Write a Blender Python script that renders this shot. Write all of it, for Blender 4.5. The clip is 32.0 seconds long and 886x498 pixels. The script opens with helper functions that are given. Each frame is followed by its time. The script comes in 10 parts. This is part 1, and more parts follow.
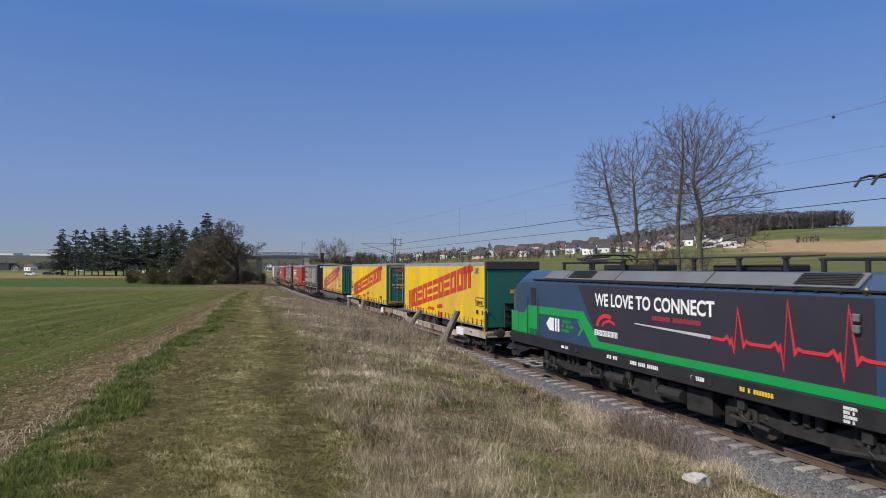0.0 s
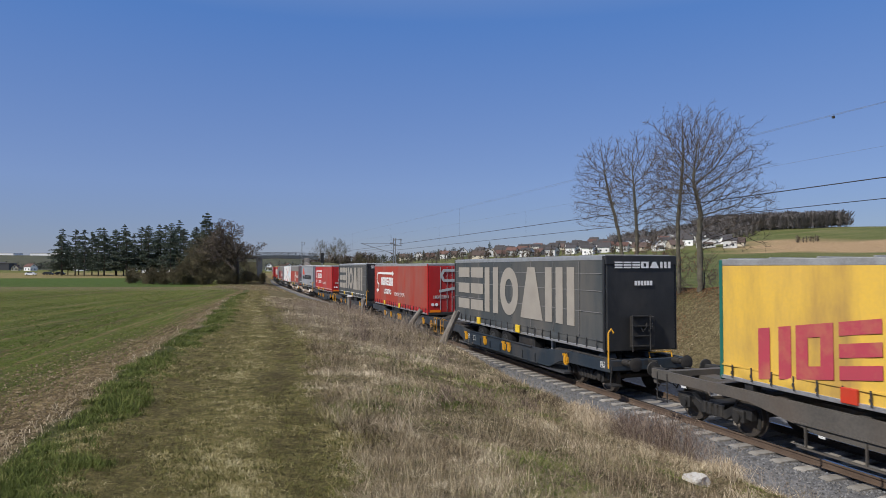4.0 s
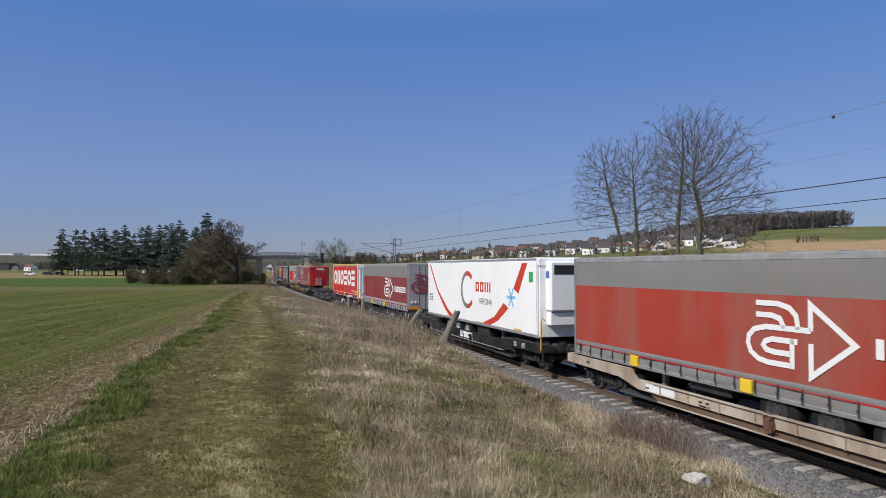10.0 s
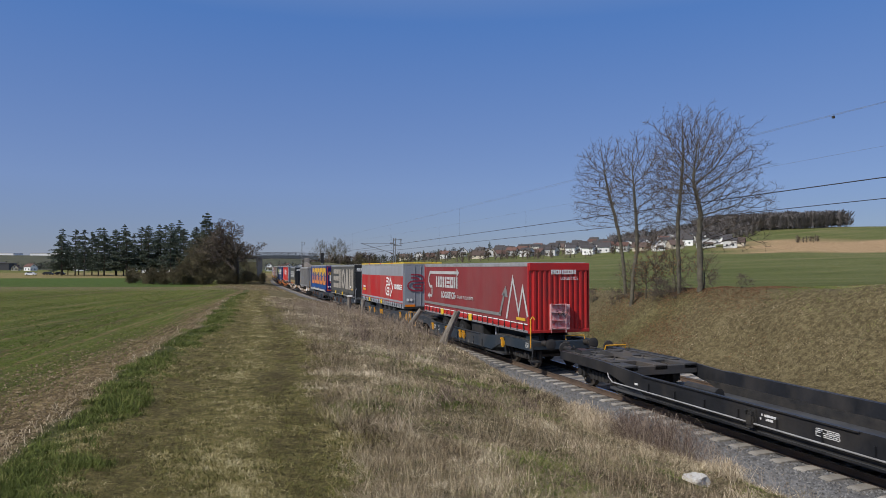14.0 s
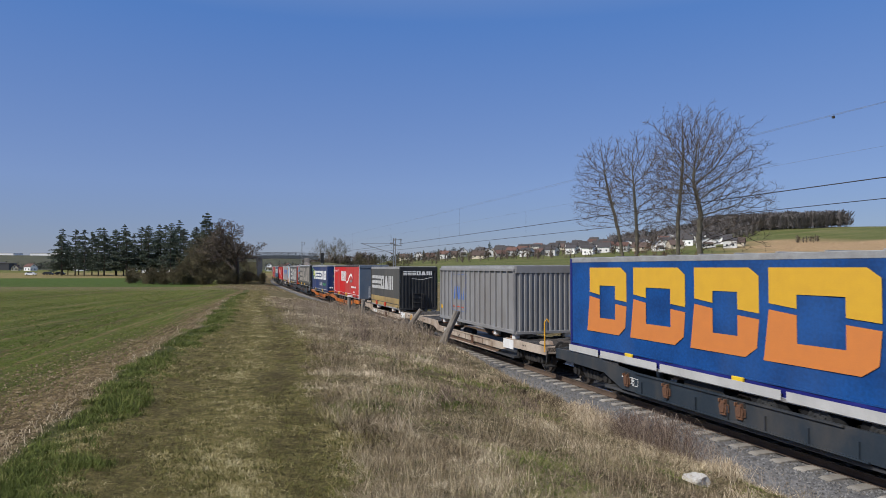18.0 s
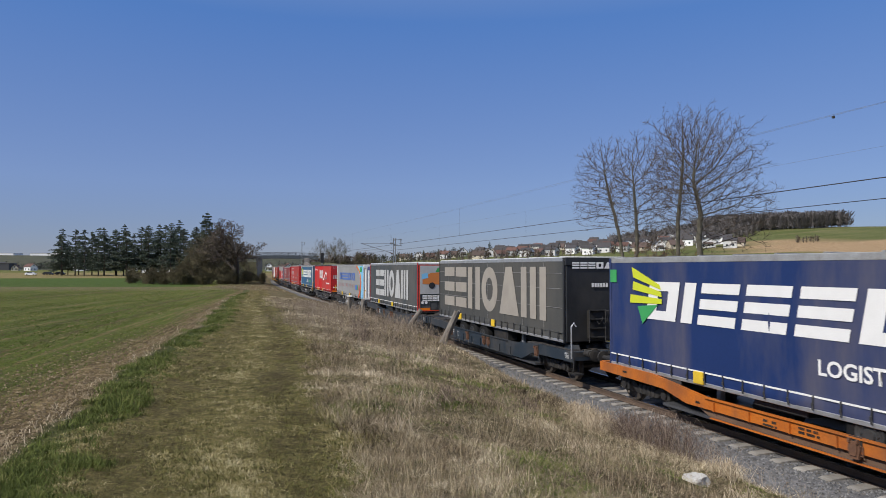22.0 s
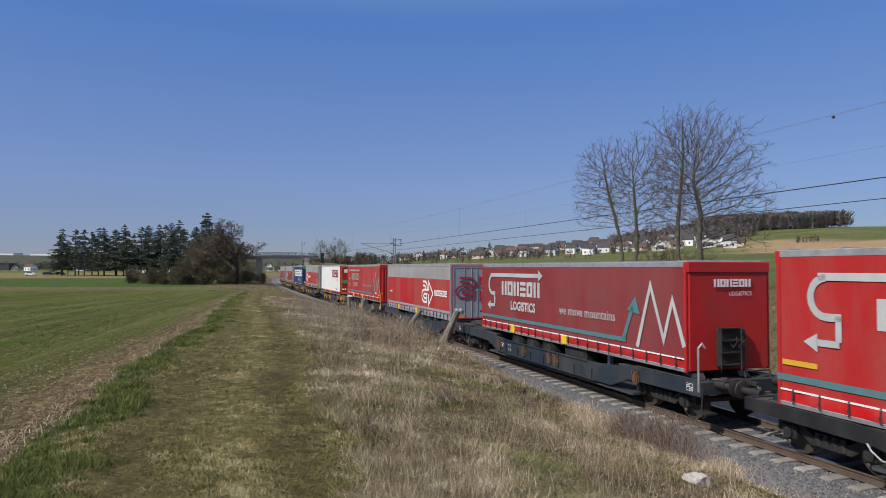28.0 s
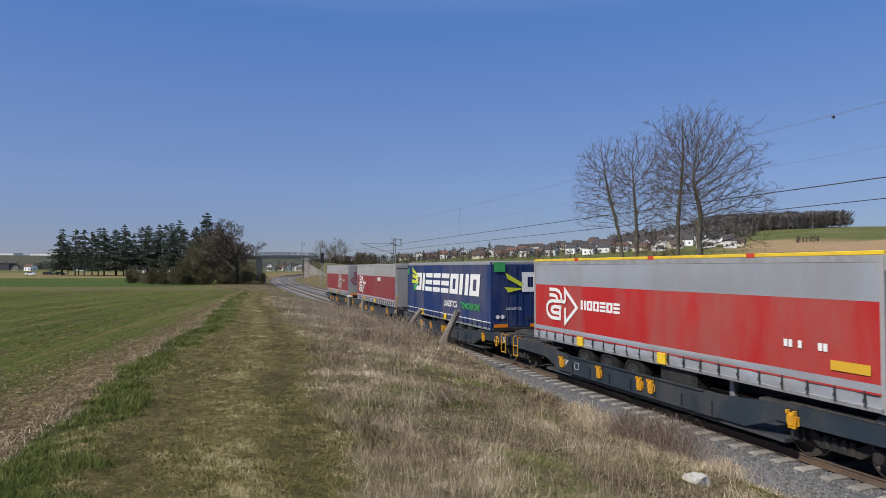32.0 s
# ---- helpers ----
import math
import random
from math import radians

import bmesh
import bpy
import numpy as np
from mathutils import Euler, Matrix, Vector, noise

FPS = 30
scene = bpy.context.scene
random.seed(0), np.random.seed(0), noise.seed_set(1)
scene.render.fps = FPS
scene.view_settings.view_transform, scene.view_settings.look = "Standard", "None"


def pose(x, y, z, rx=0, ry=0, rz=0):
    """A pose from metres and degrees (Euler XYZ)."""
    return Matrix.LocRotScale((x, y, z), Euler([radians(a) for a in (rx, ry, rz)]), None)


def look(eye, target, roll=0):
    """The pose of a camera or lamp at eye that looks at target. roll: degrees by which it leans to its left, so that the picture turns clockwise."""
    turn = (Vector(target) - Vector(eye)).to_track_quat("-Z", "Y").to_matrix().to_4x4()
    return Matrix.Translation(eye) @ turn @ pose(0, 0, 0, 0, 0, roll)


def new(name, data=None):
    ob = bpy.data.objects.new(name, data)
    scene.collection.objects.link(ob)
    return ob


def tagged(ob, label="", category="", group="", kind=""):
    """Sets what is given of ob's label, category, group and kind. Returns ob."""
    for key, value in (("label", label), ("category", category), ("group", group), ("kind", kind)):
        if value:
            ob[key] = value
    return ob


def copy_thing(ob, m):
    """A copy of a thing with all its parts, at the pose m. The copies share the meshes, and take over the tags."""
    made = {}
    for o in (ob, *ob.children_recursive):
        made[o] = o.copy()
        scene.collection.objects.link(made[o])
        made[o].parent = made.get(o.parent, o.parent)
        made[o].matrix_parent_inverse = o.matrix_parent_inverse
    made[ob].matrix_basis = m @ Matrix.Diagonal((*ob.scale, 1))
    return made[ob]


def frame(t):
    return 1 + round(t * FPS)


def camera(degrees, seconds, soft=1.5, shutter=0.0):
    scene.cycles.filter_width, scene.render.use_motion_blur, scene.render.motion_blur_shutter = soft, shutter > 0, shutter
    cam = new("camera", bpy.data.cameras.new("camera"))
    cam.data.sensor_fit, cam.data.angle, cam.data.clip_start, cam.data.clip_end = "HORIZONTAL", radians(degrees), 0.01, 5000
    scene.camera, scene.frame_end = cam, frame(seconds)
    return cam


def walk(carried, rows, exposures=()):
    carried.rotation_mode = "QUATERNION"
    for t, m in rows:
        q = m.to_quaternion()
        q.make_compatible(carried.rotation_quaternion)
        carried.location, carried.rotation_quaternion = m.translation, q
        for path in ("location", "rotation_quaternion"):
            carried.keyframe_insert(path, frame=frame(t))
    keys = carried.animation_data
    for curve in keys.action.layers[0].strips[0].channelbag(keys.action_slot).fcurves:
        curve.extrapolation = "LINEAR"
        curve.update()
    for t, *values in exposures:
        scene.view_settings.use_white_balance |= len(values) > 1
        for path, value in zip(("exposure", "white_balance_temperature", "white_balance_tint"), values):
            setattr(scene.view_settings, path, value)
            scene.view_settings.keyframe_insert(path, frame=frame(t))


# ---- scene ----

# ---------------------------------------------------------------- camera
EYE_H = 3.822
cam = camera(67.62, 32.0, soft=0.8, shutter=0.06)
CAM = pose(0, 0, EYE_H, 90 + 1.631, 0, 0)
walk(cam, [(0.0, CAM), (32.0, CAM)], [(0.0, 0.0), (10.2, 0.0), (11.0, -0.08), (13.0, -0.12), (14.5, -0.08), (17.0, 0.0), (32.0, 0.0)])

# ---------------------------------------------------------------- sky and sun
SUN_AZ, SUN_EL = math.atan2(-0.50, -0.66), radians(40)
world = bpy.data.worlds.new("sky")
scene.world = world
world.use_nodes = True
wn = world.node_tree.nodes
sky = wn.new("ShaderNodeTexSky")
sky.sky_type = "NISHITA"
sky.sun_disc = False
sky.sun_elevation = SUN_EL
sky.sun_rotation = math.pi / 2 - SUN_AZ
sky.altitude = 200
sky.air_density, sky.dust_density, sky.ozone_density = 1.0, 0.05, 7.0
wn["Background"].inputs["Strength"].default_value = 1.0
wl = world.node_tree.links
dim = wn.new("ShaderNodeMixRGB")                      # the sky at its strength
dim.blend_type = "MULTIPLY"
dim.inputs[0].default_value, dim.inputs[2].default_value = 1.0, (0.095, 0.095, 0.095, 1)
wl.new(sky.outputs[0], dim.inputs[1])
geo, sep, tall = wn.new("ShaderNodeTexCoord"), wn.new("ShaderNodeSeparateXYZ"), wn.new("ShaderNodeValToRGB")
wl.new(geo.outputs["Generated"], sep.inputs[0])
wl.new(sep.outputs[2], tall.inputs[0])
for _e, (_p, _c) in zip([tall.color_ramp.elements[0], tall.color_ramp.elements[1], tall.color_ramp.elements.new(0.12), tall.color_ramp.elements.new(0.35)],
                        ((0.0, (0.185, 0.195, 0.325)), (1.0, (0.050, 0.150, 0.46)), (0.12, (0.198, 0.272, 0.555)), (0.35, (0.085, 0.218, 0.60)))):
    _e.position, _e.color = _p, (*_c, 1)
hazy = wn.new("ShaderNodeMixRGB")                     # spring haze evens the blue out
hazy.inputs[0].default_value = 0.65
wl.new(dim.outputs[0], hazy.inputs[1])
wl.new(tall.outputs[0], hazy.inputs[2])
wl.new(hazy.outputs[0], wn["Background"].inputs["Color"])
sun = new("sun", bpy.data.lights.new("sun", "SUN"))
sun.data.energy, sun.data.angle, sun.data.color = 4.1, radians(0.53), (1.0, 0.95, 0.87)
sun_dir = Vector((math.cos(SUN_EL) * math.cos(SUN_AZ), math.cos(SUN_EL) * math.sin(SUN_AZ), math.sin(SUN_EL)))
sun.matrix_world = look(sun_dir * 60, (0, 0, 0))
scene.view_settings.exposure = 0.0

# ---------------------------------------------------------------- small builders
rng = random.Random(7)


def part(name, bm, material, parent=None, label="", smooth=False):
    """One bmesh as one mesh object under a thing or a part."""
    me = bpy.data.meshes.new(name)
    if smooth:
        for f in bm.faces:
            f.smooth = True
    bm.to_mesh(me)
    bm.free()
    ob = new(name, me)
    me.materials.append(material)
    ob.parent = parent
    if label:
        ob["label"] = label
    return ob


def raw(name, verts, faces, material, parent=None, label="", smooth=False):
    me = bpy.data.meshes.new(name)
    me.from_pydata(verts, [], faces)
    me.materials.append(material)
    if smooth:
        me.shade_smooth()
    ob = new(name, me)
    ob.parent = parent
    if label:
        ob["label"] = label
    return ob


def again(ob, parent, m, name=None):
    """The same piece once more, sharing its mesh."""
    o = ob.copy()
    if name:
        o.name = name
    scene.collection.objects.link(o)
    o.parent = parent
    o.matrix_basis = m
    return o


def box(bm, x0, x1, y0, y1, z0, z1, bevel=0.0):
    vs = [bm.verts.new((x, y, z)) for z in (z0, z1) for y in (y0, y1) for x in (x0, x1)]
    fs = [bm.faces.new([vs[i] for i in q]) for q in ((0, 2, 3, 1), (4, 5, 7, 6), (0, 1, 5, 4), (2, 6, 7, 3), (1, 3, 7, 5), (0, 4, 6, 2))]
    if bevel:
        es = list({e for f in fs for e in f.edges})
        bmesh.ops.bevel(bm, geom=es, offset=bevel, segments=1, affect="EDGES")
    return vs


def boxes(name, rows, material, parent, label="", bevel=0.0):
    bm = bmesh.new()
    for r in rows:
        box(bm, *r, bevel)
    return part(name, bm, material, parent, label)


def prism(bm, outline, y0, y1):
    """An outline in x, z drawn out along y."""
    a = [bm.verts.new((x, y0, z)) for x, z in outline]
    b = [bm.verts.new((x, y1, z)) for x, z in outline]
    n = len(outline)
    bm.faces.new(a)
    bm.faces.new(b[::-1])
    for i in range(n):
        bm.faces.new((a[i], b[i], b[(i + 1) % n], a[(i + 1) % n]))


def tube(bm, p0, p1, r0, r1=None, seg=8, caps=True):
    p0, p1 = Vector(p0), Vector(p1)
    r1 = r0 if r1 is None else r1
    d = (p1 - p0)
    q = d.to_track_quat("Z", "Y").to_matrix()
    rings = []
    for p, r in ((p0, r0), (p1, r1)):
        rings.append([bm.verts.new(p + q @ Vector((r * math.cos(2 * math.pi * i / seg), r * math.sin(2 * math.pi * i / seg), 0))) for i in range(seg)])
    for i in range(seg):
        j = (i + 1) % seg
        bm.faces.new((rings[0][i], rings[0][j], rings[1][j], rings[1][i]))
    if caps:
        bm.faces.new(rings[0][::-1])
        bm.faces.new(rings[1])


def pipe(bm, pts, r, seg=6):
    """One bent tube through the points."""
    pts = [Vector(p) for p in pts]
    rings, a = [], None
    for i, p in enumerate(pts):
        d = (pts[min(i + 1, len(pts) - 1)] - pts[max(i - 1, 0)]).normalized()
        if a is None or abs(a.dot(d)) > 0.98:
            a = d.orthogonal()
        a = (a - d * a.dot(d)).normalized()
        b = d.cross(a)
        rings.append([bm.verts.new(p + (a * math.cos(2 * math.pi * k / seg) + b * math.sin(2 * math.pi * k / seg)) * r) for k in range(seg)])
    for u, v in zip(rings[:-1], rings[1:]):
        for k in range(seg):
            bm.faces.new((u[k], u[(k + 1) % seg], v[(k + 1) % seg], v[k]))
    bm.faces.new(rings[0][::-1])
    bm.faces.new(rings[-1])


def lathe(bm, profile, seg=20, m=None):
    """A profile of (radius, y) turned round the y axis."""
    m = m or Matrix.Identity(4)
    rings = []
    for r, y in profile:
        rings.append([bm.verts.new(m @ Vector((r * math.cos(2 * math.pi * i / seg), y, r * math.sin(2 * math.pi * i / seg)))) for i in range(seg)])
    for a, b in zip(rings[:-1], rings[1:]):
        for i in range(seg):
            j = (i + 1) % seg
            bm.faces.new((a[i], b[i], b[j], a[j]))
    bm.faces.new(rings[0])
    bm.faces.new(rings[-1][::-1])


def empty(name, m=None, label="", category="", group="", kind=""):
    ob = new(name)
    ob.empty_display_size = 0.5
    if m is not None:
        ob.matrix_basis = m
    return tagged(ob, label, category, group, kind)


# ---------------------------------------------------------------- materials
def srgb(h):
    v = [int(h[i:i + 2], 16) / 255 for i in (0, 2, 4)]
    return tuple(c / 12.92 if c <= 0.04045 else ((c + 0.055) / 1.055) ** 2.4 for c in v)


MATS = {}


def mat(name, c1, c2=None, rough=0.7, metal=0.0, scale=6.0, fine=40.0, bump=0.1, dirt=None, amount=0.5, coat=0.0, per_object=0.0, spec=0.5, streak=0.0):
    """Two colours mixed by coarse and fine noise, with relief; optional dirt on top; streak stretches the dirt upright."""
    if name in MATS:
        return MATS[name]
    m = bpy.data.materials.new(name)
    MATS[name] = m
    m.use_nodes = True
    nt = m.node_tree
    N, L = nt.nodes, nt.links
    b = N["Principled BSDF"]
    b.inputs["Roughness"].default_value = rough
    b.inputs["Metallic"].default_value = metal
    b.inputs["Specular IOR Level"].default_value = spec
    b.inputs["Coat Weight"].default_value = coat
    c2 = c2 or tuple(x * 0.8 for x in c1)
    tc = N.new("ShaderNodeTexCoord")
    n1, n2 = N.new("ShaderNodeTexNoise"), N.new("ShaderNodeTexNoise")
    n1.inputs["Scale"].default_value, n2.inputs["Scale"].default_value = scale, fine
    n1.inputs["Detail"].default_value = 4
    n2.inputs["Detail"].default_value = 3
    for n in (n1, n2):
        L.new(tc.outputs["Object"], n.inputs["Vector"])
    mix = N.new("ShaderNodeMath")
    mix.operation = "MULTIPLY_ADD"
    mix.inputs[1].default_value = 0.45
    L.new(n2.outputs[0], mix.inputs[0])
    half = N.new("ShaderNodeMath")
    half.operation = "MULTIPLY"
    half.inputs[1].default_value = 0.6
    L.new(n1.outputs[0], half.inputs[0])
    L.new(half.outputs[0], mix.inputs[2])
    ramp = N.new("ShaderNodeValToRGB")
    ramp.color_ramp.elements[0].position, ramp.color_ramp.elements[1].position = 0.38, 0.66
    ramp.color_ramp.elements[0].color, ramp.color_ramp.elements[1].color = (*c1, 1), (*c2, 1)
    L.new(mix.outputs[0], ramp.inputs[0])
    col = ramp.outputs[0]
    if dirt:
        mp = N.new("ShaderNodeMapping")
        mp.inputs["Scale"].default_value = (1, 1, 1 - streak)
        L.new(tc.outputs["Object"], mp.inputs[0])
        n3 = N.new("ShaderNodeTexNoise")
        n3.inputs["Scale"].default_value, n3.inputs["Detail"].default_value, n3.inputs["Roughness"].default_value = scale * 0.6, 6, 0.65
        L.new(mp.outputs[0], n3.inputs["Vector"])
        r3 = N.new("ShaderNodeValToRGB")
        r3.color_ramp.elements[0].position, r3.color_ramp.elements[1].position = 0.46, 0.72
        r3.color_ramp.elements[0].color, r3.color_ramp.elements[1].color = (0, 0, 0, 1), (amount,) * 3 + (1,)
        L.new(n3.outputs[0], r3.inputs[0])
        mx = N.new("ShaderNodeMixRGB")
        L.new(r3.outputs[0], mx.inputs[0])
        L.new(col, mx.inputs[1])
        mx.inputs[2].default_value = (*dirt, 1)
        col = mx.outputs[0]
    if per_object:
        oi = N.new("ShaderNodeObjectInfo")
        mr = N.new("ShaderNodeMapRange")
        mr.inputs[3].default_value, mr.inputs[4].default_value = 1 - per_object, 1 + per_object
        L.new(oi.outputs["Random"], mr.inputs[0])
        hs = N.new("ShaderNodeHueSaturation")
        L.new(mr.outputs[0], hs.inputs["Value"])
        L.new(col, hs.inputs["Color"])
        col = hs.outputs[0]
    L.new(col, b.inputs["Base Color"])
    if bump:
        bp = N.new("ShaderNodeBump")
        bp.inputs["Strength"].default_value = bump
        bp.inputs["Distance"].default_value = 0.02
        L.new(mix.outputs[0], bp.inputs["Height"])
        L.new(bp.outputs[0], b.inputs["Normal"])
    return m


def islands(name, cols, rough=0.8, by_tone=False):
    """For blades, leaves and stones: a colour of its own for each piece, or by the tone that its mesh carries."""
    if name in MATS:
        return MATS[name]
    m = bpy.data.materials.new(name)
    MATS[name] = m
    m.use_nodes = True
    N, L = m.node_tree.nodes, m.node_tree.links
    b = N["Principled BSDF"]
    b.inputs["Roughness"].default_value = rough
    b.inputs["Specular IOR Level"].default_value = 0.25
    g = N.new("ShaderNodeNewGeometry")
    r = N.new("ShaderNodeValToRGB")
    while len(r.color_ramp.elements) < len(cols):
        r.color_ramp.elements.new(0.5)
    for i, c in enumerate(cols):
        r.color_ramp.elements[i].position = i / (len(cols) - 1)
        r.color_ramp.elements[i].color = (*c, 1)
    if by_tone:
        tn = N.new("ShaderNodeAttribute")
        tn.attribute_name = "tone"
        L.new(tn.outputs["Fac"], r.inputs[0])
    else:
        L.new(g.outputs["Random Per Island"], r.inputs[0])
    L.new(r.outputs[0], b.inputs["Base Color"])
    return m


# ---------------------------------------------------------------- the line of the track
KNOTS = (-30, 10, 30, 60, 100, 150, 200, 250, 320, 420, 440, 500)
BENDS = (-0.00012, -0.00015, -0.000115, 0.000034, -0.000157, -0.000477, -0.000744, -0.000846, -0.000858, -0.000858, -0.0005, 0.0)
S_TAB = np.arange(-900.0, 1400.0, 1.0)
_k = np.interp(S_TAB, KNOTS, BENDS)
_k[S_TAB < -30] = 0.0
_i0 = 900
_th = np.concatenate([[0], np.cumsum((_k[1:] + _k[:-1]) / 2)])
TH_TAB = _th - _th[_i0] + 1.89327
_tm = (TH_TAB[1:] + TH_TAB[:-1]) / 2
X_TAB = np.concatenate([[0], np.cumsum(np.cos(_tm))])
Y_TAB = np.concatenate([[0], np.cumsum(np.sin(_tm))])
X_TAB += 12.835 - X_TAB[_i0]
Y_TAB -= Y_TAB[_i0]


def on_line(s, lat=0.0, z=0.0):
    """A place s metres along the line, lat metres to its field-path side, z over the rail."""
    th = np.interp(s, S_TAB, TH_TAB)
    return Vector((np.interp(s, S_TAB, X_TAB) - math.sin(th) * lat, np.interp(s, S_TAB, Y_TAB) + math.cos(th) * lat, z))


def heading(s):
    return float(np.interp(s, S_TAB, TH_TAB))


def to_line(x, y):
    """s and lat of places x, y (arrays)."""
    x, y = np.asarray(x, float), np.asarray(y, float)
    s = np.clip((x - 12.835) * math.cos(1.89) + y * math.sin(1.89), -890, 1390)
    for _ in range(6):
        th = np.interp(s, S_TAB, TH_TAB)
        dx, dy = x - np.interp(s, S_TAB, X_TAB), y - np.interp(s, S_TAB, Y_TAB)
        s = np.clip(s + np.clip((dx * np.cos(th) + dy * np.sin(th)) * 0.8, -300, 300), -890, 1390)
    th = np.interp(s, S_TAB, TH_TAB)
    dx, dy = x - np.interp(s, S_TAB, X_TAB), y - np.interp(s, S_TAB, Y_TAB)
    return s, -dx * np.sin(th) + dy * np.cos(th)


def ripple(x, y, f, seed=0.0):
    """A cheap smooth noise on arrays, about -1 to 1."""
    return (np.sin(x * f + 1.7 * np.sin(y * f * 0.7 + seed) + seed) * np.cos(y * f * 1.13 + 1.3 * np.sin(x * f * 0.61 + 2 * seed))
            + 0.5 * np.sin(x * f * 2.3 + y * f * 1.9 + seed * 3) + 0.35 * np.cos(x * f * 4.1 - y * f * 3.7 + seed)) / 1.6


def vnoise(x, y, f, seed=0):
    """Value noise on arrays, 0 to 1, with cells of 1/f metres."""
    u, v = np.asarray(x, float) * f + 17.3 * seed, np.asarray(y, float) * f - 9.1 * seed
    i, j = np.floor(u).astype(np.int64), np.floor(v).astype(np.int64)
    fu, fv = u - i, v - j
    fu, fv = fu * fu * (3 - 2 * fu), fv * fv * (3 - 2 * fv)

    def cell(a, b):
        h = (a * 374761393 + b * 668265263 + seed * 974711) & 0x7FFFFFFF
        h = ((h ^ (h >> 13)) * 1274126177) & 0x7FFFFFFF
        return ((h ^ (h >> 16)) & 0xFFFF) / 65535.0
    return (cell(i, j) * (1 - fu) + cell(i + 1, j) * fu) * (1 - fv) + (cell(i, j + 1) * (1 - fu) + cell(i + 1, j + 1) * fu) * fv


def smooth01(x, a, b):
    t = np.clip((x - a) / (b - a), 0, 1)
    return t * t * (3 - 2 * t)


def ground_z(x, y):
    """Height of the ground over the rail at x, y (arrays)."""
    x, y = np.asarray(x, float), np.asarray(y, float)
    s, l = to_line(x, y)
    r = np.hypot(x, y)
    top = np.interp(s, (-200, -50, 25, 45, 70, 110, 160, 220, 320, 500), (1.2, 1.72, 1.72, 1.5, 1.05, 0.42, 0.1, 0.0, 0.2, 0.5))
    low = -0.3
    foot = np.interp(s, (0, 11, 17, 22, 26, 30, 45, 60, 75, 100), (-0.4, -0.38, -0.36, -0.22, 0.1, 0.42, 0.46, 0.28, 0.1, -0.2))
    sill = np.interp(s, (0, 11, 17, 22, 26, 30, 45, 60, 80, 110), (0.4, 0.44, 0.5, 0.62, 0.86, 1.05, 0.92, 0.62, 0.36, 0.1))
    k1, k2 = np.clip((l - 2.7) / 1.7, 0, 1), smooth01(l, 3.6, 10.4)
    near = foot + (sill - foot) * k1 + (top - sill) * k2
    near += 0.05 * ripple(x, y, 0.9) * smooth01(l, 3, 5) * (1 - smooth01(l, 10.2, 11.5)) + 0.10 * ripple(x, y, 0.33, 2.0) * smooth01(l, 3.5, 6) * (1 - smooth01(l, 9.5, 12))
    near = near + (0.85 - near) * smooth01(l, 22, 170)
    near += 0.05 * smooth01(l, 13.1, 13.6) * (1 - smooth01(l, 13.9, 14.5))
    leftfar = 46 * smooth01(r, 1300, 2700) * smooth01(l, 60, 400)
    near = near + leftfar
    t2 = np.interp(s, (-200, 0, 22, 37, 60, 110, 170, 250, 400), (3.4, 3.3, 3.2, 2.4, 2.15, 1.7, 1.5, 1.3, 1.3))
    far = low + (t2 - low) * smooth01(-l, 6.2, 11.5)
    far += 0.14 * ripple(x, y, 0.5, 1.0) * smooth01(-l, 6.5, 8) * (1 - smooth01(-l, 11, 14))
    az = np.degrees(np.arctan2(x, np.maximum(y, 1e-3)))
    w = np.interp(az, (-9, -3, 3, 12, 20, 28, 60), (0.10, 0.30, 0.48, 0.62, 0.95, 1.0, 0.8))
    w = np.where(y < 0, 0.4, w)
    far += w * np.interp(r, (30, 120, 250, 350, 450, 600, 760, 1200, 4500), (0, 0.6, 5, 8.3, 12.0, 27, 44, 60, 60)) * smooth01(-l, 11, 40)
    z = np.where(l > 0, near, far)
    bed = (l < np.interp(s, (42, 75), (2.6, 1.9))) & (l > -6.6)
    return np.where(bed, np.minimum(z, -0.42), z)


def gz(x, y):
    return float(ground_z(np.array([x]), np.array([y]))[0])

# ---------------------------------------------------------------- ground
def spaced(fine, step_list, far):
    """Coordinates that start at 0 with the step `fine` and widen outward."""
    out, x, st = [0.0], 0.0, fine
    for end, step in step_list:
        while x < end:
            x += step
            out.append(x)
        st = step
    while x < far:
        st *= 1.17
        x += st
        out.append(x)
    return np.array(out)


